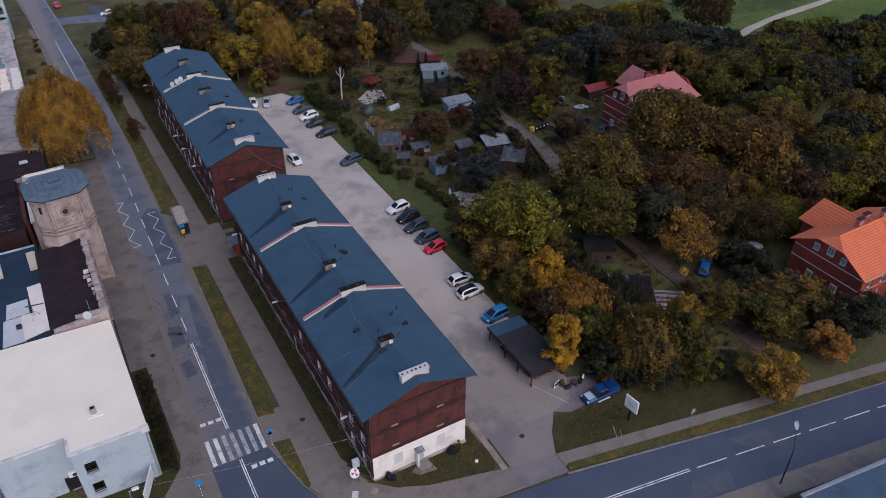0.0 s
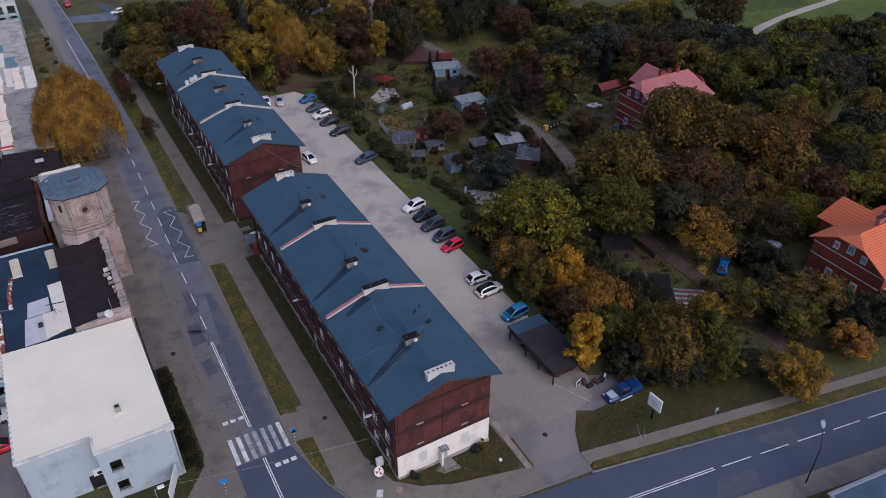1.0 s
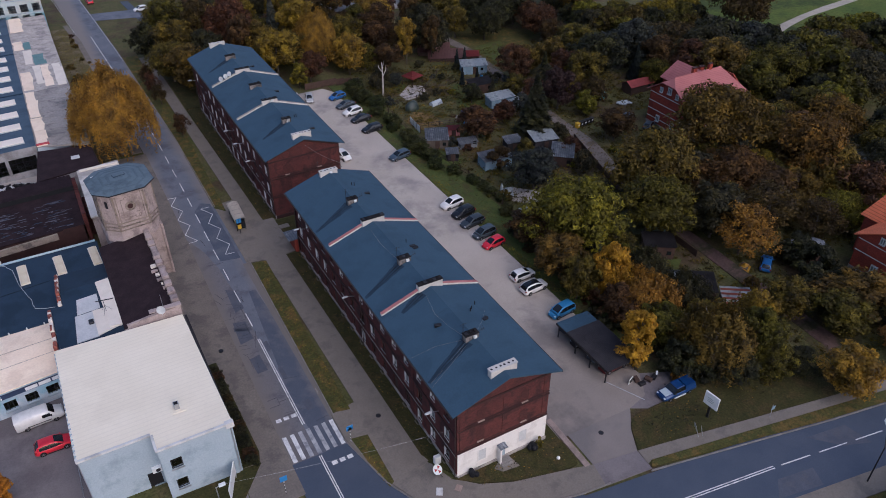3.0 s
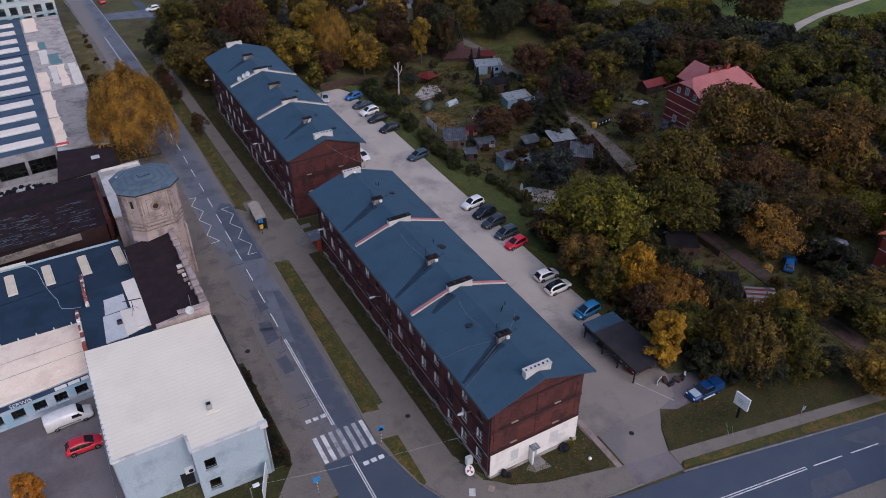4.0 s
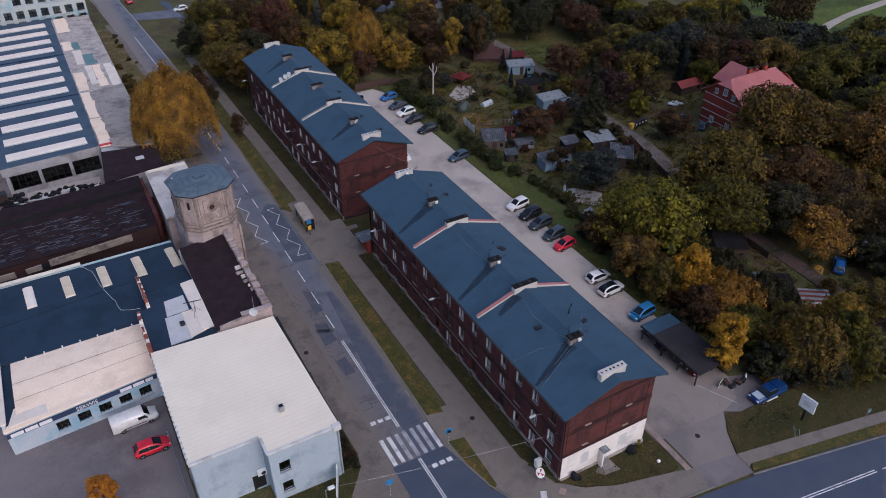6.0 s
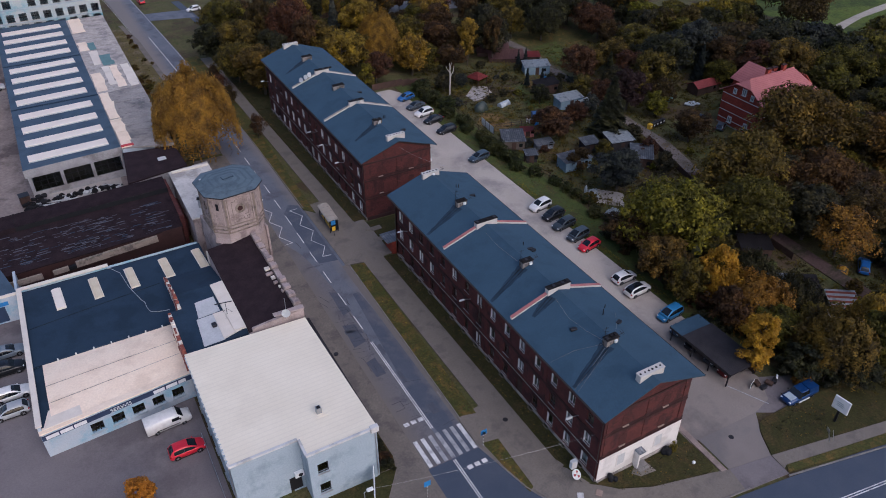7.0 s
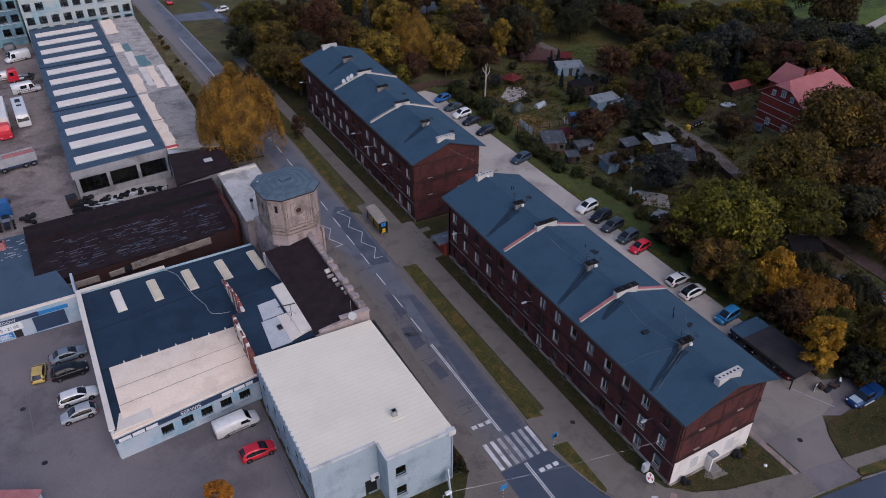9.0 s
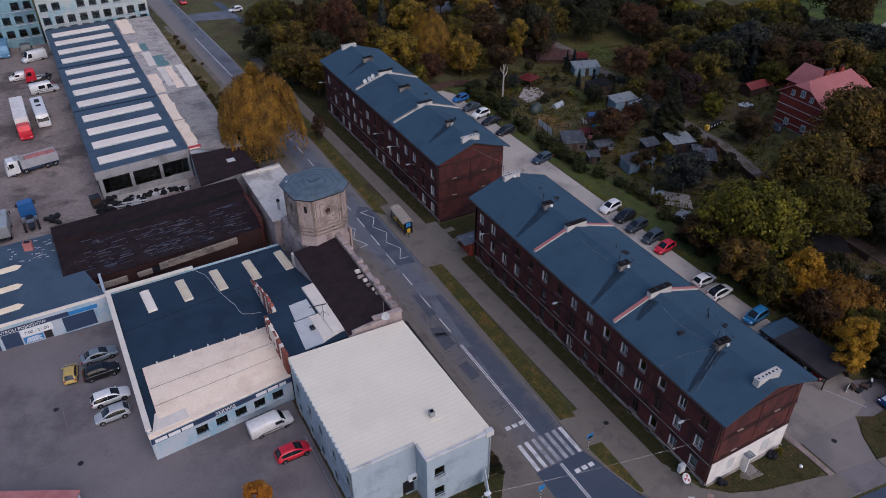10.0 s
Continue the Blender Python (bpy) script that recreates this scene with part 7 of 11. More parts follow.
def offices(x0, x1, y, h, cols, rows, label, face_mat):
    b = thing("office_block", x0, y, gz((x0 + x1) / 2), 0, label, "office block", "works offices")
    L = x1 - x0
    holes = []
    for c in range(cols):
        for q in rows:
            u = (c + 0.5) * L / cols
            if (c * 7 + int(q)) % 5 == 4 and q > 8:
                continue
            holes.append((u - 0.9, u + 0.9, q, q + 1.9))
    wall(b, "wall_front", 0, 0, 0, 0, L, -0.5, h, holes, face_mat)
    kit = window_kit(1.8, 1.9, 1, (0.5,), M_TRIM, 0.06)
    for a, bb, c, d in holes:
        set_window(kit, b, (a + bb) / 2, 0, c, 0, 0.12)
    part("wall_rear", box(0, L, 11.6, 12, -0.5, h), face_mat, b)
    part("wall_end", box(0, 0.35, 0.36, 11.6, -0.5, h), face_mat, b)
    part("wall_end", box(L - 0.35, L, 0.36, 11.6, -0.5, h), face_mat, b)
    part("roof", box(-0.2, L + 0.2, -0.2, 12.2, h, h + 0.25), M_ROOF_HALL, b)
    for q in rows:
        part("string_course", box(0, L, -0.08, -0.003, q - 0.45, q - 0.25), M_PLASTER_BLUE, b)


offices(-49.5, -23.6, 178.6, 13.5, 9, (0.9, 3.9, 6.6, 10.0), "flaking pale blue three-storey office block", M_OFFICE)
offices(-95, -50.0, 184.5, 14.5, 16, (2.0, 5.4, 8.8), "teal works offices with many windows", M_OFFICE_TEAL)

# low building south of the yard, and the roof across the side road
lw = thing("yard_store", -78, 18, gz(-66), -29, "low yard store with a brown-orange sheet roof", "store")
part("wall", box(0.2, 16.8, 0.2, 7.2, -0.4, 2.3), M_PLASTER_AGED, lw)
part("roof", box(0, 17, 0, 7.4, 2.3, 2.5, 0.02), M_RED_FLASH, lw)
lw.matrix_basis = pose(-79.1, 31.3, gz(-66), 0, 0, -28)
sr = thing("roadside_store", 38.4, -26.3, gz(45), -7.0, "low flat-roofed store with pale blue felt roof", "store")
part("wall", box(0.2, 40, -20, -0.2, -0.4, 4.2), M_PLASTER_AGED, sr)
part("roof", box(0, 40.2, -20, 0, 4.2, 4.4), M_ROOF_HALL, sr)
part("coping", box(-0.1, 40.3, -0.3, 0.12, 4.3, 4.62, 0.02), M_METAL, sr)
part("coping", box(-0.15, 0.2, -20, -0.31, 4.3, 4.62, 0.02), M_METAL, sr)


# ---------------------------------------------------------------- vehicles
def loft(bm, stations):
    """A closed body through cross-sections: (x, half_width, z_bottom, z_top, crown) with softened corners."""
    rings = []
    for x, w, zb, zt, cr in stations:
        e = min(0.12, w * 0.25)
        pts = [(-w + e, zb), (w - e, zb), (w, zb + e * 1.2), (w + 0.02, (zb + zt) * 0.52), (w - e * 0.3, zt - e), (w - e * 1.6, zt + cr * 0.5), (0, zt + cr), (-w + e * 1.6, zt + cr * 0.5), (-w + e * 0.3, zt - e), (-w - 0.02, (zb + zt) * 0.52), (-w, zb + e * 1.2)]
        rings.append([bm.verts.new((x, y, z)) for y, z in pts])
    for a, b in zip(rings, rings[1:]):
        n = len(a)
        for i in range(n):
            bm.faces.new((a[i], a[(i + 1) % n], b[(i + 1) % n], b[i]))
    bm.faces.new(rings[0][::-1])
    bm.faces.new(rings[-1])
    bmesh.ops.recalc_face_normals(bm, faces=bm.faces[:])
    return bm


def frustum(bm, low, high, z0, z1):
    """Greenhouse: low and high are (x_rear, x_front, half_width)."""
    a = [bm.verts.new(p) for p in ((low[0], -low[2], z0), (low[1], -low[2], z0), (low[1], low[2], z0), (low[0], low[2], z0))]
    b = [bm.verts.new(p) for p in ((high[0], -high[2], z1), (high[1], -high[2], z1), (high[1], high[2], z1), (high[0], high[2], z1))]
    for i in range(4):
        bm.faces.new((a[i], a[(i + 1) % 4], b[(i + 1) % 4], b[i]))
    bm.faces.new(b)
    bm.faces.new(a[::-1])
    return bm


def wheel_meshes(r, w):
    bm = rod(bmesh.new(), (0, -w / 2, 0), (0, w / 2, 0), r, n=18)
    bmesh.ops.bevel(bm, geom=[e for e in bm.edges if len(e.link_faces) == 2 and any(len(f.verts) > 4 for f in e.link_faces)], offset=0.03, segments=1, affect="EDGES")
    t = bpy.data.meshes.new("tyre")
    bm.to_mesh(t)
    t.materials.append(M_RUBBER)
    bm.free()
    bm = bmesh.new()
    rod(bm, (0, -w / 2 - 0.012, 0), (0, w / 2 + 0.012, 0), r * 0.28, n=10)
    n = 5
    for i in range(n):
        a = 6.2832 * i / n
        for s in (-1, 1):
            y = s * (w / 2 + 0.006)
            p, q = a - 0.22, a + 0.22
            face(bm, (0, y, 0), (r * 0.66 * math.cos(p), y, r * 0.66 * math.sin(p)), (r * 0.66 * math.cos(q), y, r * 0.66 * math.sin(q)))
    k = bpy.data.meshes.new("rim")
    bm.to_mesh(k)
    k.materials.append(M_RIM)
    bm.free()
    return t, k


WHEEL_CAR = wheel_meshes(0.32, 0.21)
WHEEL_TRUCK = wheel_meshes(0.5, 0.34)


def add_wheels(parent, xs, half, kit, r):
    for x in xs:
        for s in (-1, 1):
            t = new("wheel", kit[0])
            t.parent = parent
            t.matrix_basis = pose(x, s * half, r)
            k = new("rim", kit[1])
            k.parent = t


PAINTS = {}


def paint(name, c):
    if name not in PAINTS:
        PAINTS[name] = plain("car_paint_" + name, c, 0.35, 0.1, 0.4, 0.35)
    return PAINTS[name]


BODY = {  # length, width, belt, roof height, bonnet height, cabin foot (rear, front), cabin top (rear, front), side glass to the rear
    "hatch": (4.15, 1.78, 0.92, 1.48, 0.93, (-1.96, 1.18), (-1.38, 0.12), 0.55),
    "small": (3.6, 1.64, 0.92, 1.49, 0.92, (-1.72, 1.12), (-1.32, 0.22), 0.6),
    "estate": (4.65, 1.82, 0.94, 1.49, 0.94, (-2.22, 1.15), (-1.70, 0.10), 0.35),
    "suv": (4.45, 1.86, 1.04, 1.65, 1.06, (-2.1, 1.18), (-1.55, 0.15), 0.4),
    "sedan": (4.65, 1.80, 0.93, 1.45, 0.93, (-1.82, 1.18), (-0.95, 0.08), 0.65),
    "mpv": (4.3, 1.80, 0.98, 1.63, 1.0, (-2.04, 1.45), (-1.62, 0.35), 0.35),
}


def curve(pts, x):
    """A smooth height through control points."""
    for i in range(len(pts) - 1):
        x0, v0 = pts[i]
        x1, v1 = pts[i + 1]
        if x <= x1 or i == len(pts) - 2:
            f = min(1.0, max(0.0, (x - x0) / (x1 - x0)))
            a = pts[i - 1] if i else pts[i]
            b = pts[i + 2] if i + 2 < len(pts) else pts[i + 1]
            m0 = (v1 - a[1]) / (x1 - a[0]) * (x1 - x0)
            m1 = (b[1] - v0) / (b[0] - x0) * (x1 - x0)
            return (2 * f ** 3 - 3 * f * f + 1) * v0 + (f ** 3 - 2 * f * f + f) * m0 + (3 * f * f - 2 * f ** 3) * v1 + (f ** 3 - f * f) * m1


def quads(bm, rings, close=False):
    g = [[bm.verts.new(p) for p in ring] for ring in rings]
    n = len(g[0])
    for a, b in zip(g, g[1:]):
        for i in range(n if close else n - 1):
            bm.faces.new((a[i], a[(i + 1) % n], b[(i + 1) % n], b[i]))
    return g


SECTION = ((0.0, 0.0), (0.84, 0.0), (0.96, 0.07), (1.0, 0.3), (1.0, 0.58), (0.975, 0.8), (0.92, 0.94), (0.74, 1.0), (0.38, 1.03), (0.0, 1.045))


def car(style, colour, rgb, label, x, y, heading, h=0.03, group="parked cars", dark_roof=False):
    """A parked car: nose towards its own +x."""
    L, W, belt, top, hood, lo, hi, ct = BODY[style]
    c = thing("car", x, y, gz(x, y) + h, heading, label, "car", group)
    p = paint(colour, rgb)
    w = W / 2
    f = L / 2
    line = [(-f, belt - 0.34), (-f + 0.06, belt - 0.16), (-f + 0.22, belt - 0.02), (-f + 0.7, belt + 0.0), (0.0, belt), (lo[1] - 0.1, hood + 0.0), (f - 0.75, hood - 0.09), (f - 0.32, hood - 0.2), (f - 0.08, hood - 0.34), (f, hood - 0.5)]
    wide = [(-f, w * 0.76), (-f + 0.1, w * 0.89), (-f + 0.45, w * 0.98), (0.0, w), (f - 0.8, w * 0.985), (f - 0.35, w * 0.91), (f - 0.1, w * 0.76), (f, w * 0.58)]
    foot = [(-f, 0.36), (-f + 0.15, 0.25), (-f + 0.6, 0.2), (f - 0.6, 0.2), (f - 0.12, 0.22), (f, 0.3)]
    rings = []
    for xx in (-f, -f + 0.05, -f + 0.13, -f + 0.28, -f + 0.5, -f + 0.9, -0.5, 0.3, lo[1] - 0.1, lo[1] + 0.2, f - 0.6, f - 0.38, f - 0.2, f - 0.09, f - 0.02, f):
        wd, zt, zb = curve(wide, xx), curve(line, xx), curve(foot, xx)
        half = [(xx, wd * a, zb + (zt - zb) * b) for a, b in SECTION]
        rings.append(half + [(q[0], -q[1], q[2]) for q in half[-2:0:-1]])
    bm = bmesh.new()
    g = quads(bm, rings, True)
    bm.faces.new(g[0][::-1])
    bm.faces.new(g[-1])
    bmesh.ops.recalc_face_normals(bm, faces=bm.faces[:])
    part("body", bm, p, c, smooth=True)
    mid = lambda a, b, t: a + (b - a) * t
    arc = [(lo[0], belt - 0.04), (mid(lo[0], hi[0], 0.5), mid(belt, top, 0.60)), (hi[0], top - 0.06), (mid(hi[0], hi[1], 0.5), top), (hi[1], top - 0.04), (mid(hi[1], lo[1], 0.5), mid(belt, top, 0.58)), (lo[1], belt - 0.03)]

    def skin(xx, v, off=0.0, s=1):
        """A place on the cabin: v from the belt (0) over the rail (0.6) to the middle of the roof (1)."""
        z = curve(arc, xx)
        q = max(0.0, (z - belt) / (top - belt))
        ends = min(1.0, (xx - lo[0]) / 0.5, (lo[1] - xx) / 0.7)
        wb = w * (0.84 + 0.11 * max(0.0, ends))
        ye = wb - (wb - w * 0.70) * q
        if v <= 0.6:
            k = v / 0.6
            return (xx, s * (wb + (ye - wb) * k ** 1.2 + off), belt - 0.03 + (z - 0.03 - belt + 0.03) * k + off * 0.5)
        k = (v - 0.6) / 0.4
        return (xx, s * ye * (1 - k), z - 0.03 + 0.07 * (1 - (1 - k) ** 2.2) * (0.4 + 0.6 * q) + off)

    def sheet_on(x0, x1, n, vs, off, s):
        b = bmesh.new()
        quads(b, [[skin(x0 + (x1 - x0) * i / n, v, off, s) for v in vs] for i in range(n + 1)])
        bmesh.ops.recalc_face_normals(b, faces=b.faces[:])
        return b

    vs = (0.0, 0.3, 0.55, 0.6, 0.66, 0.8, 1.0)
    bm = bmesh.new()
    xs = [lo[0] + (lo[1] - lo[0]) * i / 18 for i in range(19)]
    quads(bm, [[skin(xx, v) for v in vs] + [skin(xx, v, 0, -1) for v in vs[-2::-1]] for xx in xs])
    bmesh.ops.recalc_face_normals(bm, faces=bm.faces[:])
    part("greenhouse", bm, M_CARGLASS, c, "dark tinted glass", True)
    bm = bmesh.new()
    rv = (0.58, 0.64, 0.72, 0.86, 1.0)
    x0, x1 = hi[0] - 0.08, hi[1] + 0.06
    quads(bm, [[skin(x0 + (x1 - x0) * i / 8, v, 0.014) for v in rv] + [skin(x0 + (x1 - x0) * i / 8, v, 0.014, -1) for v in rv[-2::-1]] for i in range(9)])
    bmesh.ops.recalc_face_normals(bm, faces=bm.faces[:])
    part("roof", bm, M_CARGLASS if dark_roof else p, c, "black glass roof" if dark_roof else "", True)
    for s in (-1, 1):
        part("pillar", sheet_on(lo[0] + 0.02, lo[1] - 0.02, 16, (0.5, 0.6, 0.68), 0.017, s), p, c, smooth=True)
        part("pillar", sheet_on(lo[0], lo[0] + (hi[0] - lo[0] + 0.25) * ct, 4, (0.0, 0.3, 0.55), 0.013, s), p, c, smooth=True)
        part("pillar", sheet_on(-0.42, -0.32, 1, (0.0, 0.3, 0.55), 0.012, s), M_TRIM, c)
        part("mirror", box(lo[1] - 0.42, lo[1] - 0.27, s * w * 0.95 if s > 0 else -w * 0.95 - 0.19, s * w * 0.95 + 0.19 if s > 0 else -w * 0.95, belt + 0.0, belt + 0.13, 0.04), p, c)
        part("headlight", box(f - 0.36, f - 0.14, s * w * 0.66 - 0.16, s * w * 0.66 + 0.16, hood - 0.37, hood - 0.245, 0.05), M_LAMP, c)
        part("tail_light", box(-f + 0.03, -f + 0.25, s * w * 0.80 - 0.11, s * w * 0.80 + 0.1, belt - 0.27, belt - 0.06, 0.04), M_TAIL, c)
        part("sill", box(-f * 0.42, f * 0.42, s * w - 0.03, s * w + 0.012, 0.17, 0.27), M_TRIM, c)
        for xx in (-f * 0.6, f * 0.62):
            part("wheel_arch", rod(bmesh.new(), (xx, s * (w - 0.25), 0.33), (xx, s * (w + 0.004), 0.33), 0.37, n=18), M_TRIM, c)
    part("grille", box(f - 0.14, f + 0.01, -w * 0.5, w * 0.5, 0.28, 0.46, 0.04), M_TRIM, c)
    part("bumper", box(-f - 0.01, -f + 0.12, -w * 0.66, w * 0.66, 0.3, 0.42, 0.04), M_TRIM, c)
    add_wheels(c, (-f * 0.6, f * 0.62), w - 0.09, WHEEL_CAR, 0.32)
    return c


WHITE, BLACK, SILVER = (0.82, 0.81, 0.79), (0.010, 0.011, 0.014), (0.42, 0.44, 0.46)
LOT = [
    ("hatch", "royal_blue", (0.02, 0.13, 0.38), "bright blue hatchback at the end of the car park", 28.9, 104.2, 192),
    ("sedan", "graphite", (0.05, 0.065, 0.08), "dark grey saloon parked on concrete", 28.7, 99.0, 191),
    ("suv", "white", WHITE, "white crossover parked on concrete", 28.6, 94.9, 190),
    ("sedan", "black", BLACK, "black saloon parked on concrete", 28.8, 90.9, 189),
    ("estate", "black", BLACK, "black estate car parked on concrete", 28.9, 85.4, 189),
    ("estate", "slate_blue", (0.045, 0.07, 0.10), "slate-blue estate car parked beside the hedge", 28.6, 71.8, 192),
    ("suv", "white", WHITE, "white crossover parked in a row", 28.7, 51.2, 190),
    ("suv", "black", BLACK, "black van-like car parked in a row", 28.9, 47.6, 189),
    ("estate", "deep_slate", (0.035, 0.045, 0.055), "dark slate estate car parked in a row", 28.8, 44.4, 189),
    ("mpv", "steel_blue", (0.06, 0.08, 0.10), "steel-blue people carrier parked in a row", 28.8, 40.5, 189),
    ("hatch", "red", (0.68, 0.022, 0.045), "bright red hatchback parked in a row", 28.6, 37.3, 189),
    ("hatch", "white", WHITE, "white hatchback with dark rear window", 27.9, 27.8, 2),
    ("suv", "white", WHITE, "white crossover with black roof", 27.6, 24.4, 4),
    ("mpv", "sky_blue", (0.03, 0.20, 0.42), "light blue people carrier by the carport", 28.0, 17.9, 186),
    ("sedan", "navy", (0.03, 0.055, 0.09), "dark blue saloon half under the carport", 27.6, 14.6, 184),
    ("sedan", "black", BLACK, "black saloon under the carport", 27.2, 11.4, 182),
    ("hatch", "graphite", (0.05, 0.065, 0.08), "dark hatchback under the carport", 27.2, 8.0, 182),
    ("hatch", "maroon", (0.10, 0.012, 0.012), "dark red car under the carport", 27.2, 5.6, 182),
    ("hatch", "white", WHITE, "white hatchback standing by the tenement", 18.8, 76.8, 278),
    ("hatch", "white", WHITE, "white hatchback at the far tenement corner", 20.0, 107.0, 262),
    ("hatch", "silver", SILVER, "silver hatchback at the far end", 22.8, 106.0, 255),
]
for i, (st, cn, rgb, lab, x, y, a) in enumerate(LOT):
    car(st, cn, rgb, lab, x, y, a, 0.03, "cars in the car park", dark_roof=(i == 12))
for st, cn, rgb, lab, x, y, a in (
    ("hatch", "red", (0.68, 0.022, 0.045), "red hatchback in the service yard", -38.9, 25.9, 0),
    ("estate", "white", WHITE, "white estate car in the service yard", -55.8, 44.6, 1),
    ("hatch", "silver", SILVER, "silver hatchback in the service yard", -56.1, 41.5, 181),
    ("sedan", "silver_blue", (0.20, 0.24, 0.28), "silver-blue saloon in the service yard", -55.9, 53.1, 2),
    ("suv", "black", BLACK, "black off-road car in the service yard", -56.1, 49.7, 0),
    ("small", "yellow", (0.60, 0.42, 0.12), "small faded yellow car", -59.6, 51.2, 82)):
    car(st, cn, rgb, lab, x, y, a, 0.02, "cars in the yard")
car("hatch", "white", WHITE, "white hatchback in the far car park", 2.0, 190.0, 190, 0.03, "cars far off")
car("hatch", "red", (0.68, 0.022, 0.045), "red hatchback driving off along the far street", -10.2, 204.5, 95, 0.03, "cars far off")
car("sedan", "navy", (0.03, 0.055, 0.09), "dark blue car beside the red house", 83.6, 67.5, 20, 0.0, "cars by the red house")
car("hatch", "steel_blue", (0.06, 0.08, 0.10), "blue-grey car beside the red house", 85.0, 62.0, 30, 0.0, "cars by the red house")
car("estate", "royal_blue", (0.02, 0.13, 0.38), "blue estate car beside the track", 66.0, 13.2, 35, 0.0, "cars by the track")
car("hatch", "royal_blue", (0.02, 0.13, 0.38), "blue car half hidden in the far trees", 57, 158, 30, 0.0, "cars far off")


def van(x, y, heading, label, rgb=WHITE, name="white", h=0.02, length=5.3, top=1.95, stripes=False, group="vans"):
    v = thing("van", x, y, gz(x) + h, heading, label, "van", group)
    f, w = length / 2, 0.93
    p = paint(name, rgb)
    bm = loft(bmesh.new(), [(-f, w * 0.94, 0.3, top - 0.12, 0.02), (-f + 0.1, w, 0.24, top - 0.03, 0.03), (0.2, w, 0.22, top, 0.04), (f - 1.75, w, 0.22, top - 0.02, 0.04), (f - 1.5, w, 0.22, top - 0.12, 0.03), (f - 0.95, w, 0.22, 1.24, 0.04), (f - 0.25, w * 0.95, 0.24, 1.0, 0.05), (f, w * 0.8, 0.34, 0.78, 0.0)])
    part("body", bm, p, v, smooth=True)
    bm = bmesh.new()
    z0, z1 = 1.22, top - 0.16
    for s in (1,):
        face(bm, (f - 0.93, -w * 0.84, z0 + 0.06), (f - 0.93, w * 0.84, z0 + 0.06), (f - 1.5, w * 0.8, z1 + 0.1), (f - 1.5, -w * 0.8, z1 + 0.1))
    bmesh.ops.solidify(bm, geom=bm.faces[:], thickness=-0.05)
    part("windscreen", bm, M_CARGLASS, v)
    for s in (-1, 1):
        part("side_window", box(f - 2.3, f - 1.42, s * w - 0.02 if s > 0 else -w - 0.035, s * w + 0.035 if s > 0 else -w + 0.02, 1.18, top - 0.32, 0.01), M_CARGLASS, v)
        part("headlight", box(f - 0.2, f - 0.05, s * w * 0.66 - 0.15, s * w * 0.66 + 0.15, 0.74, 0.95, 0.03), M_LAMP, v)
        part("rubbing_strip", box(-f * 0.55, f * 0.45, s * w - 0.01 if s > 0 else -w - 0.035, s * w + 0.035 if s > 0 else -w + 0.01, 0.58, 0.68), M_TRIM, v)
        part("mirror", box(f - 1.42, f - 1.25, s * (w + 0.1) - 0.09, s * (w + 0.1) + 0.09, 1.2, 1.45, 0.03), M_TRIM, v)
        part("tail_light", box(-f - 0.01, -f + 0.06, s * w * 0.85 - 0.08, s * w * 0.85 + 0.08, 0.8, 1.3), M_TAIL, v)
        if stripes:
            for i in range(7):
                part("livery_check", box(-f * 0.7 + i * 0.45, -f * 0.7 + i * 0.45 + 0.24, s * w - 0.01 if s > 0 else -w - 0.03, s * w + 0.03 if s > 0 else -w + 0.01, 0.9, 1.1), M_NAVY, v)
            part("side_window", box(-f * 0.4, f * 0.05, s * w - 0.01 if s > 0 else -w - 0.03, s * w + 0.03 if s > 0 else -w + 0.01, 1.3, top - 0.4), M_CARGLASS, v)
    part("bumper", box(f - 0.12, f + 0.03, -w * 0.75, w * 0.75, 0.25, 0.5, 0.04), M_TRIM, v)
    add_wheels(v, (-f * 0.58, f * 0.62), w - 0.1, WHEEL_CAR, 0.32)
    return v


van(-39.9, 30.9, 3, "white panel van parked at the service garage")
van(-53.5, 172.5, 195, "white high-roofed van in the lorry yard", length=5.8, top=2.5)
van(-57.5, 160.6, 182, "white minivan in the lorry yard", length=4.8, top=1.9)
van(-53.2, 150.4, 3, "white marked van with dark checks in the lorry yard", length=5.9, top=2.4, stripes=True)
van(-66.0, 124.0, 60, "white delivery van at the yard's edge", length=5.2, top=2.1)
van(-73.0, 160.0, 60, "dark red van far in the lorry yard", (0.3, 0.02, 0.03), "dark_red", length=5.0, top=2.0)
car("hatch", "red", (0.68, 0.022, 0.045), "red hatchback far in the lorry yard", -65.5, 186 - 14, 100, 0.02, "cars in the yard")


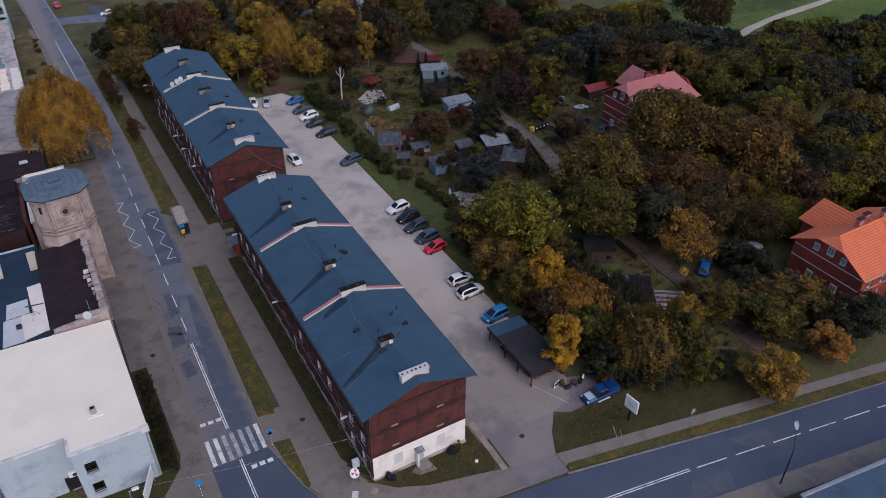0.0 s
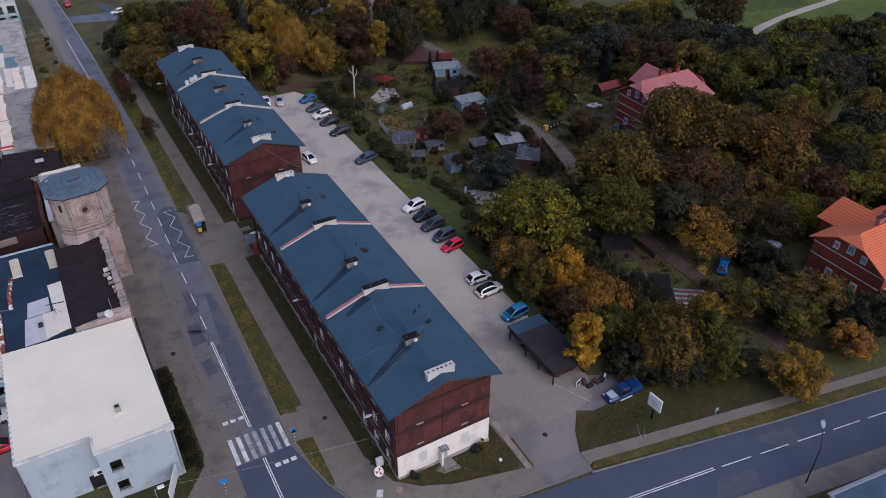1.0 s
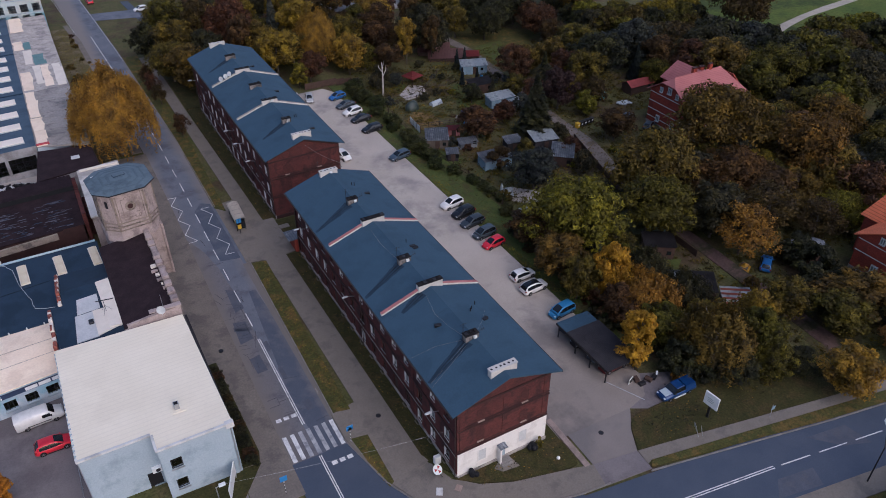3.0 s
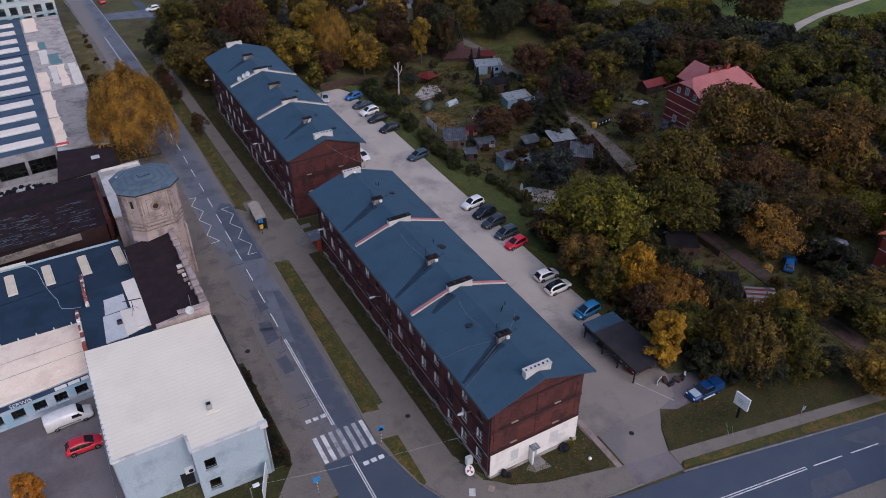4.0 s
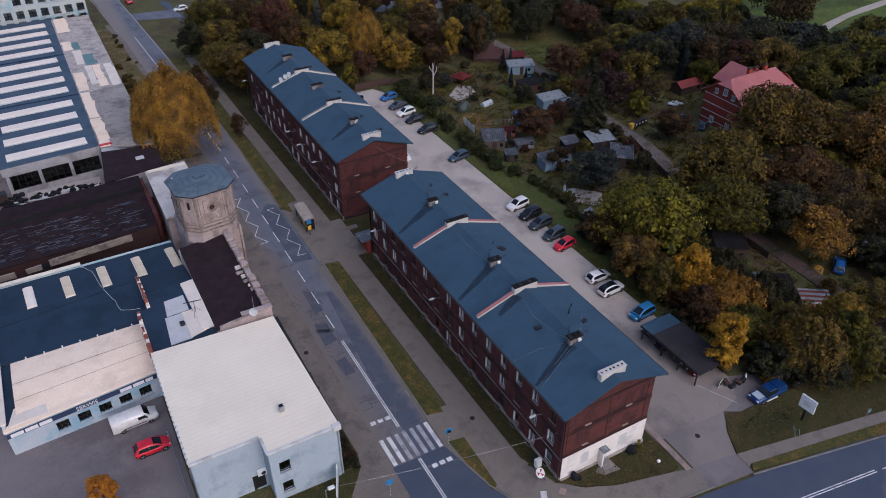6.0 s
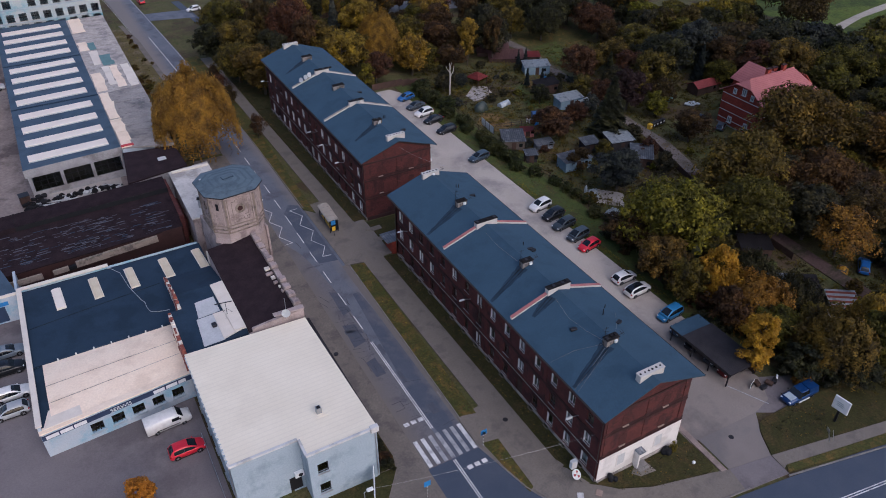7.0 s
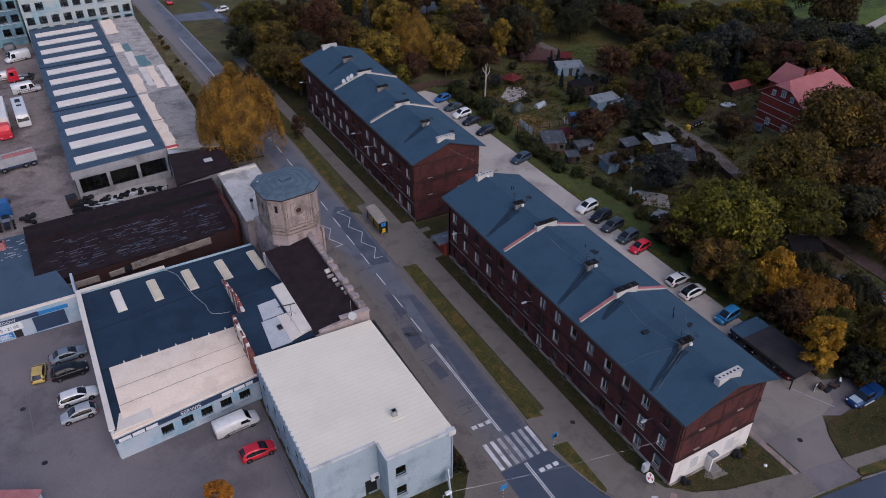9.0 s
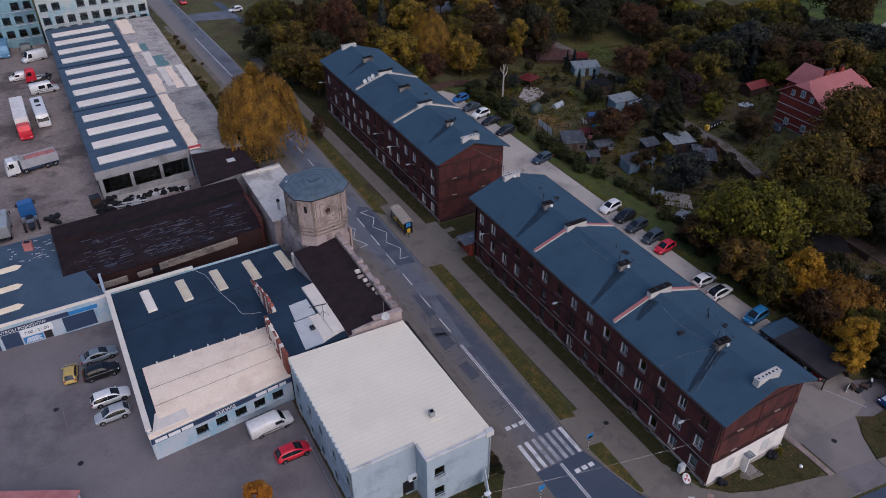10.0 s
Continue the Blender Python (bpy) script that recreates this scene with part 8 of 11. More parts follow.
def truck(x, y, heading, label, rgb, name, kind, group="lorries"):
    """Lorries: a cab with a box, tipper or bare chassis behind. Nose to +x."""
    t = thing("lorry", x, y, gz(x) + 0.02, heading, label, "lorry", group)
    p = paint(name, rgb)
    n = {"box": 14.5, "tipper": 9.2, "chassis": 7.0, "tractor": 5.8, "wagon": 6.6}[kind]
    f = n / 2
    bm = loft(bmesh.new(), [(f - 2.2, 1.2, 0.5, 3.0, 0.1), (f - 0.5, 1.22, 0.45, 3.0, 0.08), (f - 0.15, 1.2, 0.4, 2.0, 0.05), (f, 1.1, 0.45, 1.3, 0.0)])
    part("cab", bm, p, t, smooth=False)
    bm = bmesh.new()
    face(bm, (f - 0.13, -1.02, 1.95), (f - 0.13, 1.02, 1.95), (f - 0.46, 0.98, 2.85), (f - 0.46, -0.98, 2.85))
    bmesh.ops.solidify(bm, geom=bm.faces[:], thickness=-0.06)
    part("windscreen", bm, M_CARGLASS, t)
    for s in (-1, 1):
        part("side_window", box(f - 1.4, f - 0.62, s * 1.21 - 0.03, s * 1.21 + 0.03, 1.85, 2.65), M_CARGLASS, t)
        part("headlight", box(f - 0.12, f + 0.02, s * 0.85 - 0.18, s * 0.85 + 0.18, 0.6, 0.85, 0.03), M_LAMP, t)
        part("mirror", box(f - 0.5, f - 0.35, s * 1.42 - 0.1, s * 1.42 + 0.1, 1.8, 2.5, 0.03), M_TRIM, t)
    part("bumper", box(f - 0.25, f + 0.06, -1.15, 1.15, 0.35, 0.7, 0.04), p, t)
    part("chassis", box(-f + 0.2, f - 1.5, -0.45, 0.45, 0.62, 0.95), M_STEEL_DARK, t)
    if kind == "box":
        part("trailer", box(-f, f - 2.7, -1.25, 1.25, 1.15, 3.9, 0.05), M_PLASTER_WHITE, t, "white box trailer")
        for i in range(5):
            part("roof_bow", box(-f + 1.2 + i * 2.2, -f + 1.35 + i * 2.2, -1.1, 0.4, 3.9, 3.93), M_FELT_GREY, t)
        xs = (-f + 1.2, -f + 2.5, -f + 3.8, f - 1.1, f - 4.2)
    elif kind == "tipper":
        part("tub", tub(f), M_TUB, t, "grey steel tipping body")
        part("skirt", box(-f + 0.3, f - 2.4, -1.12, 1.12, 0.55, 1.1, 0.04), M_NAVY, t, "dark blue chassis skirt")
        bm = bmesh.new()
        r = random.Random(2)
        g = [[bm.verts.new((-f + 0.4 + 5.2 * i / 10, -1.05 + 2.1 * j / 5, 2.55 + r.uniform(-0.12, 0.3) * (1 if 0 < i < 10 and 0 < j < 5 else 0))) for j in range(6)] for i in range(11)]
        for i in range(10):
            for j in range(5):
                bm.faces.new((g[i][j], g[i + 1][j], g[i + 1][j + 1], g[i][j + 1]))
        part("load", bm, M_RED_FLASH, t, "load of broken brick rubble")
        xs = (-f + 1.0, -f + 2.4, f - 3.1, f - 1.1)
    elif kind == "wagon":
        part("tarp_body", box(-f, f - 2.5, -1.2, 1.2, 1.1, 3.2, 0.08), p, t, "tarpaulin-covered body")
        xs = (-f + 1.3, f - 1.2)
    else:
        part("fuel_tank", rod(bmesh.new(), (-0.3, 0.9, 0.75), (0.8, 0.9, 0.75), 0.32, n=12), M_METAL, t)
        part("deck_plate", box(-1.4, -0.4, -0.6, 0.6, 0.95, 1.05), M_METAL, t)
        part("air_tank", rod(bmesh.new(), (-0.3, -0.9, 0.75), (0.6, -0.9, 0.75), 0.25, n=12), M_METAL, t)
        xs = (-f + 1.1, f - 1.1) if kind == "tractor" else (-f + 0.9, -f + 2.2, f - 1.1)
    add_wheels(t, xs, 1.02, WHEEL_TRUCK, 0.5)
    return t


M_TUB = mat("worn_tipper_paint", (0.42, 0.42, 0.43), (0.32, 0.32, 0.34), 0.8, 6.0, 0.6, 0.1, grain=0.15)


def tub(f):
    bm = bmesh.new()
    x0, x1 = -f + 0.2, f - 2.6
    for a in ((x0, x1, -1.25, -1.13, 1.1, 2.8), (x0, x1, 1.13, 1.25, 1.1, 2.8), (x0, x1, -1.13, 1.13, 1.1, 1.3), (x1 - 0.12, x1, -1.13, 1.13, 1.3, 3.1), (x0, x0 + 0.12, -1.13, 1.13, 1.3, 2.7), (x1, x1 + 0.9, -1.1, 1.1, 3.0, 3.1)):
        bx(bm, *a)
    return bm


truck(-58.9, 133.0, 271, "red articulated lorry with a white box trailer", (0.66, 0.022, 0.04), "lorry_red", "box")
truck(-58.7, 112.6, 188, "white tipper lorry loaded with brick rubble", WHITE, "white", "tipper")
truck(-60.9, 92.6, 92, "blue lorry cab with a bare chassis", (0.02, 0.12, 0.34), "lorry_blue", "chassis")
truck(-53.6, 158.6, 185, "red lorry tractor parked among vans", (0.66, 0.022, 0.04), "lorry_red", "tractor")
truck(-59.6, 180.0, 268, "blue tarpaulin lorry at the offices", (0.10, 0.26, 0.42), "tarp_blue", "wagon")
truck(-54.6, 179.0, 268, "dark lorry with grey body at the offices", (0.06, 0.07, 0.08), "lorry_grey", "chassis")
truck(-65.0, 91.0, 88, "grey stripped lorry body on its chassis", (0.36, 0.38, 0.38), "lorry_pale", "wagon")


def coach(x, y, heading):
    t = thing("coach", x, y, gz(x) + 0.02, heading, "white coach with a dark windscreen", "coach")
    f = 5.2
    bm = loft(bmesh.new(), [(-f, 1.15, 0.4, 2.9, 0.05), (-f + 0.3, 1.25, 0.3, 3.0, 0.06), (f - 1.2, 1.25, 0.3, 3.0, 0.06), (f - 0.5, 1.24, 0.3, 2.75, 0.06), (f - 0.1, 1.2, 0.3, 1.4, 0.04), (f, 1.1, 0.35, 0.9, 0.0)])
    part("body", bm, paint("white", WHITE), t)
    bm = bmesh.new()
    face(bm, (f - 0.08, -1.08, 1.45), (f - 0.08, 1.08, 1.45), (f - 0.5, 1.05, 2.72), (f - 0.5, -1.05, 2.72))
    bmesh.ops.solidify(bm, geom=bm.faces[:], thickness=-0.06)
    part("windscreen", bm, M_CARGLASS, t)
    for s in (-1, 1):
        part("window_band", box(-f + 0.6, f - 0.8, s * 1.25 - 0.03, s * 1.25 + 0.03, 1.6, 2.6), M_CARGLASS, t)
        part("mirror", box(f - 0.2, f + 0.1, s * 1.4 - 0.1, s * 1.4 + 0.1, 2.0, 2.5, 0.03), M_TRIM, t)
    for xx, l in ((-3.4, 0.9), (-0.2, 0.45), (-2.2, 0.3)):
        part("roof_hatch", box(xx, xx + l * 1.4, -0.5, 0.5, 3.04, 3.18, 0.03), M_STEEL_DARK, t)
    add_wheels(t, (-f * 0.55, f * 0.55), 1.05, WHEEL_TRUCK, 0.5)


coach(-55.2, 135.6, 272)


def pickup(x, y, heading):
    t = thing("pickup_truck", x, y, gz(x) + 0.03, heading, "blue pickup truck with a pale bonnet and covered bed", "pickup")
    p = paint("pickup_blue", (0.006, 0.042, 0.15))
    f, w = 2.6, 0.9
    bm = loft(bmesh.new(), [(-f, w * 0.96, 0.42, 1.02, 0), (-f + 0.1, w, 0.34, 1.05, 0.0), (0.2, w, 0.32, 1.05, 0.0), (1.0, w, 0.32, 1.08, 0.03), (f - 0.3, w * 0.97, 0.34, 1.0, 0.05), (f, w * 0.85, 0.42, 0.78, 0.0)])
    part("body", bm, p, t, smooth=True)
    part("greenhouse", frustum(bmesh.new(), (-0.75, 1.2, w * 0.94), (-0.6, 0.55, w * 0.76), 1.04, 1.7), M_CARGLASS, t)
    part("roof", frustum(bmesh.new(), (-0.66, 0.62, w * 0.79), (-0.58, 0.5, w * 0.7), 1.68, 1.76), p, t)
    bm = frustum(bmesh.new(), (-f + 0.08, -0.8, w * 0.95), (-f + 0.2, -0.85, w * 0.8), 1.05, 1.62)
    part("bed_cover", bm, p, t, "blue hard bed cover")
    part("bonnet_sheet", box(1.25, 2.35, -0.62, 0.62, 1.1, 1.14, 0.02), M_PLASTER_BLUE, t, "pale patched bonnet cover")
    for s in (-1, 1):
        part("headlight", box(f - 0.2, f - 0.04, s * 0.62 - 0.15, s * 0.62 + 0.15, 0.72, 0.9, 0.02), M_LAMP, t)
        part("side_step", box(-0.9, 1.0, s * 0.95 - 0.07, s * 0.95 + 0.07, 0.36, 0.42), M_FRAME, t)
        part("mirror", box(0.95, 1.1, s * 1.0 - 0.1, s * 1.0 + 0.1, 1.1, 1.3, 0.03), M_TRIM, t)
    add_wheels(t, (-1.6, 1.6), 0.82, WHEEL_CAR, 0.34)


pickup(31.3, -1.9, 179)


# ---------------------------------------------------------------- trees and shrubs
# first tone of each darkened for shaded gaps in the crown, last one for lit clumps
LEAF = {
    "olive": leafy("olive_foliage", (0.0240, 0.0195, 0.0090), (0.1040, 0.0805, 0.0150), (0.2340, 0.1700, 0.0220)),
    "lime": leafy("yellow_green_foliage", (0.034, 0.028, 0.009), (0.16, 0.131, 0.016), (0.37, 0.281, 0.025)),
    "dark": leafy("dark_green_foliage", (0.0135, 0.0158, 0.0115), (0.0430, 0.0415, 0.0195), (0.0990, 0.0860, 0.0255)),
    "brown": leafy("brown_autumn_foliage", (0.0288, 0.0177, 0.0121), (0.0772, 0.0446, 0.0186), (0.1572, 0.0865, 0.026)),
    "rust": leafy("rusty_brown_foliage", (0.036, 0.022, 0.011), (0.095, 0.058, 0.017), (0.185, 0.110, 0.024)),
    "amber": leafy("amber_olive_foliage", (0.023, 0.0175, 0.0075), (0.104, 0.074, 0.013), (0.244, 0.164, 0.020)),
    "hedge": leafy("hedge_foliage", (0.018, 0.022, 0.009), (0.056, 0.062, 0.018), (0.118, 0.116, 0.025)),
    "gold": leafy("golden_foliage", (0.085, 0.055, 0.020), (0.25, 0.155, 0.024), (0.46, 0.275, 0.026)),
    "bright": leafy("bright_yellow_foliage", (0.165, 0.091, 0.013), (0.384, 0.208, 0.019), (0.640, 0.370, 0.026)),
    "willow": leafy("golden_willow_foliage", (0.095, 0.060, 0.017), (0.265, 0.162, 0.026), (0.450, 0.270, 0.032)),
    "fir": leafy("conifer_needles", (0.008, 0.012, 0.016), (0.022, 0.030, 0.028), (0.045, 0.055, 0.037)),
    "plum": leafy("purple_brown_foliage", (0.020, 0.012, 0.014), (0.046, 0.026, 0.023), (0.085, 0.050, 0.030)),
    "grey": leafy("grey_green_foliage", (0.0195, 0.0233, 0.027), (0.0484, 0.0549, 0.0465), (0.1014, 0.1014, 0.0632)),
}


def leaf_mesh(name, pos, nrm, size, rng, stretch=1.5):
    """Many small leaf clumps: a kite of its own for every place."""
    n = len(pos)
    nrm = nrm / np.linalg.norm(nrm, axis=1, keepdims=True)
    ref = rng.normal(size=(n, 3))
    a = np.cross(nrm, ref)
    a /= np.linalg.norm(a, axis=1, keepdims=True)
    b = np.cross(nrm, a)
    s = (size * rng.uniform(0.55, 1.4, n))[:, None]
    v = np.stack([pos - a * s * stretch * 0.5 - b * s * 0.3, pos + a * s * stretch * 0.5 - b * s * 0.25, pos + b * s * 0.55 + a * s * rng.uniform(-0.4, 0.4, (n, 1))], 1).reshape(-1, 3)
    me = bpy.data.meshes.new(name)
    me.vertices.add(3 * n)
    me.vertices.foreach_set("co", v.astype(np.float32).ravel())
    me.loops.add(3 * n)
    me.loops.foreach_set("vertex_index", np.arange(3 * n, dtype=np.int32))
    me.polygons.add(n)
    me.polygons.foreach_set("loop_start", np.arange(0, 3 * n, 3, dtype=np.int32))
    me.update(calc_edges=True)
    me.materials.append(LEAF["olive"])
    return me


def broadleaf(seed, R, H, base, lobes, leaves, size, gap=0.0):
    """Crown leaves gathered on many uneven lobes round a tapering centre, with gaps between them."""
    rng = np.random.default_rng(seed)
    c, rad = [], []
    lean = rng.uniform(-0.16, 0.16, 2) * R
    bumps = rng.normal(size=(5, 3))
    for i in range(lobes):
        th = rng.uniform(0, 2 * np.pi)
        u = rng.uniform(-0.85, 1.0)
        k = math.sqrt(max(0.0, 1 - u * u * 0.96)) * (1.0 - 0.18 * max(0.0, u))
        dvec = np.array((k * math.cos(th), k * math.sin(th), u))
        swell = 1.0 + 0.24 * float(np.tanh((bumps @ dvec).sum() * 0.5)) + rng.uniform(-0.14, 0.12)
        q = rng.uniform(0.35, 0.88) * swell
        c.append((R * k * q * math.cos(th) + lean[0] * u, R * k * q * math.sin(th) + lean[1] * u, base + H * 0.46 + H * 0.46 * u * (0.8 + 0.2 * swell) * (0.75 + 0.25 * q)))
        rad.append(R * rng.uniform(0.12, 0.27))
    c, rad = np.array(c), np.array(rad)
    w = rad ** 1.8
    idx = rng.choice(lobes, leaves, p=w / w.sum())
    d = rng.normal(size=(leaves, 3))
    d[:, 2] += 0.25
    d /= np.linalg.norm(d, axis=1, keepdims=True)
    r = rad[idx] * rng.uniform(0.25, 1.0, leaves) ** 0.45 * rng.uniform(0.9, 1.2, leaves)
    pos = c[idx] + d * r[:, None] * np.array((1.05, 1.05, 0.72))
    nrm = d * 0.85 + np.array((0, 0, 0.4)) + rng.normal(size=(leaves, 3)) * 0.45
    return leaf_mesh("crown", pos, nrm, size, rng)


def weeping(seed, R, H, base, strands, per, size):
    rng = np.random.default_rng(seed)
    pos, nrm = [], []
    for i in range(strands):
        th = rng.uniform(0, 2 * np.pi)
        k = math.sqrt(rng.uniform(0.02, 1.0))
        x, y = R * k * math.cos(th), R * k * math.sin(th)
        lump = 1.0 + 0.13 * math.sin(th * 3 + seed) + 0.08 * math.sin(th * 7 + k * 5)
        x, y = x * lump, y * lump
        top = base + H * (0.42 + 0.55 * math.sqrt(max(0, 1 - k * k)) * lump) + rng.uniform(-1.6, 0.6)
        low = max(0.8, top - H * rng.uniform(0.22, 0.6)) if k > 0.4 else top - H * 0.25
        for j in range(per):
            f = j / per
            z = top + (low - top) * f
            pos.append((x * (1 + 0.12 * f) + rng.normal() * 0.12, y * (1 + 0.12 * f) + rng.normal() * 0.12, z))
            nrm.append((math.cos(th) + rng.normal() * 0.5, math.sin(th) + rng.normal() * 0.5, 0.5 * (1 - f) + rng.normal() * 0.3))
    return leaf_mesh("crown", np.array(pos), np.array(nrm), size, rng, 2.2)


def conifer(seed, R, H, leaves, size):
    rng = np.random.default_rng(seed)
    f = rng.uniform(0, 1, leaves) ** 0.7
    z = H * (1 - f) + 0.6
    tier = 0.72 + 0.28 * np.abs(np.sin(z * 2.3))
    th = rng.uniform(0, 2 * np.pi, leaves)
    arms = 0.8 + 0.2 * np.cos(th * 7 + z * 3)
    r = R * f * tier * arms * rng.uniform(0.55, 1.0, leaves)
    pos = np.stack([r * np.cos(th), r * np.sin(th), z - 0.25 * r], 1)
    nrm = np.stack([np.cos(th) * 0.5, np.sin(th) * 0.5, np.full(leaves, 0.9)], 1) + rng.normal(size=(leaves, 3)) * 0.35
    return leaf_mesh("crown", pos, nrm, size, rng, 2.0)


def trunk_mesh(seed, h, r, limbs, spread, bare=False, pale=True):
    """A tapered trunk that forks into crooked limbs."""
    rn = random.Random(seed)
    bm = bmesh.new()
    p = Vector((0, 0, -0.3))
    q = Vector((rn.uniform(-0.2, 0.2), rn.uniform(-0.2, 0.2), h * 0.45))
    rod(bm, p, q, r, r * 0.75, 9)
    t = Vector((rn.uniform(-0.4, 0.4), rn.uniform(-0.4, 0.4), h))
    rod(bm, q, t, r * 0.75, r * 0.3, 7)
    for i in range(limbs):
        f = 0.3 + 0.65 * i / max(1, limbs)
        s = q.lerp(t, max(0, (f - 0.45) / 0.55)) if f > 0.45 else p.lerp(q, f / 0.45)
        a = i * 2.4 + rn.uniform(-0.4, 0.4)
        e = s + Vector((math.cos(a) * spread, math.sin(a) * spread, h * rn.uniform(0.12, 0.32))) * rn.uniform(0.6, 1.0)
        m = s.lerp(e, 0.5) + Vector((0, 0, -0.15 * spread * 0.3))
        rod(bm, s, m, r * 0.35, r * 0.22, 6)
        rod(bm, m, e, r * 0.22, r * 0.05, 5)
        if bare:
            for k in range(5):
                g = m.lerp(e, 0.2 + 0.16 * k)
                rod(bm, g, g + Vector((rn.uniform(-1, 1), rn.uniform(-1, 1), rn.uniform(0.3, 1.4))) * spread * 0.3, r * 0.09, 0.012, 4)
    me = bpy.data.meshes.new("trunk")
    bm.to_mesh(me)
    bm.free()
    me.materials.append(M_BIRCH if bare and pale else M_BARK)
    return me


# prototypes: crown radius 1 would be scaled, so each is made at a true size and scaled only a little
PROTO = {
    "big": [(broadleaf(s, 8.2, 10.5, 2.4, 150, 15500, 0.41), trunk_mesh(s, 9.5, 0.42, 9, 4.2), 8.2, 13.0) for s in (1, 2, 3, 4)],
    "mid": [(broadleaf(s, 5.2, 8.4, 1.6, 96, 7800, 0.355), trunk_mesh(s, 7.5, 0.28, 8, 2.8), 5.2, 10.0) for s in (11, 12, 13, 14)],
    "far": [(broadleaf(s, 7.2, 9.6, 1.6, 110, 5600, 0.64), trunk_mesh(s, 8.5, 0.36, 6, 3.6), 7.2, 11.6) for s in (5, 6, 7)],
    "tall": [(broadleaf(s, 3.6, 9.5, 1.4, 80, 9000, 0.29), trunk_mesh(s, 8.6, 0.22, 8, 1.8), 3.6, 10.6) for s in (21, 22)],
    "small": [(broadleaf(s, 2.9, 4.6, 0.8, 50, 4600, 0.26), trunk_mesh(s, 4.0, 0.14, 6, 1.5), 2.9, 5.4) for s in (31, 32, 33)],
    "shrub": [(broadleaf(s, 1.8, 2.3, 0.0, 26, 1500, 0.22), trunk_mesh(s, 1.5, 0.06, 5, 0.9), 1.8, 2.2) for s in (41, 42, 43)],
    "hedge": [(broadleaf(s, 1.8, 2.6, -0.2, 60, 3000, 0.17), trunk_mesh(s, 1.5, 0.06, 5, 0.9), 1.8, 2.4) for s in (44, 45)],
    "weep": [(weeping(51, 6.6, 13.5, 3.0, 2300, 20, 0.22), trunk_mesh(51, 12.5, 0.45, 11, 4.0), 6.6, 17.0)],
    "droop": [(weeping(s, 4.4, 8.6, 1.8, 640, 16, 0.23), trunk_mesh(s, 8.2, 0.2, 10, 2.6, True), 4.4, 9.8) for s in (61, 62)],
    "fir": [(conifer(s, 3.4, 12.5, 9000, 0.32), trunk_mesh(s, 11.5, 0.22, 3, 0.8), 3.4, 13.0) for s in (71, 72)],
    "thin": [(broadleaf(s, 5.4, 8.0, 2.0, 80, 5600, 0.29), trunk_mesh(s, 8.4, 0.24, 16, 2.9, True, False), 5.4, 10.0) for s in (81, 82)],
    "column": [(conifer(91, 1.0, 4.6, 1800, 0.24), trunk_mesh(91, 3.6, 0.1, 2, 0.3), 1.0, 5.0)],
}
WORDS = {"hedge": "clipped green", "amber": "golden olive", "rust": "rusty brown", "olive": "olive-green", "lime": "yellow-green", "dark": "dark green", "brown": "brown autumn", "gold": "golden yellow", "bright": "bright yellow", "willow": "golden", "fir": "dark needled", "plum": "purple-brown", "grey": "grey-green"}
KINDS = {"far": "broad-crowned", "big": "broad", "mid": "round-crowned", "tall": "slender", "small": "small garden", "shrub": "low bushy", "hedge": "dense round", "weep": "weeping willow", "droop": "drooping birch", "fir": "tall fir", "thin": "half-bare", "column": "columnar"}
TREE_N = [0]


def tree(kind, tone, x, y, radius, height, where="standing in the wood", group="trees"):
    i = TREE_N[0]
    TREE_N[0] += 1
    rn = random.Random(i * 13 + 5)
    crown, stem, r0, h0 = PROTO[kind][i % len(PROTO[kind])]
    nm = "shrub" if kind in ("shrub", "hedge") else "tree"
    t = thing(nm, x, y, gz(x, y), rn.uniform(0, 360), f"{WORDS[tone]} {KINDS[kind]} {nm} {where}", nm, group)
    s = (radius / r0, radius / r0, height / h0)
    k = new("trunk", stem)
    k.parent = t
    k.scale = s
    c = new("crown", crown)
    c.parent = t
    c.scale = s
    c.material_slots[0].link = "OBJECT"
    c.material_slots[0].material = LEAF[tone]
    return t


PARK = "beside the car park"
for row in (
    ("big", "lime", 40.0, 30.8, 8.6, 13.4, PARK), ("mid", "olive", 33.4, 25.6, 4.8, 8.0, PARK), ("mid", "bright", 37.2, 17.7, 3.4, 10.4, PARK), ("droop", "willow", 38.4, 11.6, 4.4, 8.2, PARK),
    ("tall", "bright", 29.9, 4.4, 2.9, 9.6, "beside the carport"), ("droop", "olive", 40.0, 0.4, 5.0, 9.0, "on the corner lawn"), ("mid", "olive", 45.2, -1.4, 4.0, 9.4, "on the corner lawn"), ("mid", "gold", 47.6, 0.6, 3.0, 9.4, "on the corner lawn"),
    ("mid", "gold", 50.6, -12.6, 4.2, 7.4, "beside the side road"), ("small", "gold", 63.5, -11.3, 3.3, 6.0, "beside the side road"), ("mid", "olive", 66.0, -1.6, 6.2, 7.2, "by the orange-roofed house"), ("mid", "olive", 60.5, -4.2, 4.6, 6.6, "by the track"),
    ("mid", "dark", 71.8, -10.0, 4.4, 7.0, "by the orange-roofed house"), ("mid", "olive", 36.0, 6.5, 3.8, 7.0, PARK), ("mid", "brown", 34.4, 12.8, 3.6, 7.6, PARK), ("small", "dark", 34.0, 1.0, 3.0, 5.4, "behind the pickup"),
    ("mid", "olive", 32.4, 20.0, 3.4, 7.6, PARK), ("mid", "olive", 43.2, 5.2, 3.8, 6.4, PARK), ("small", "gold", 33.4, -0.4, 1.4, 2.6, "behind the pickup"), ("mid", "brown", 35.4, 35.2, 4.4, 7.4, PARK)):
    tree(*row, group="trees by the car park")
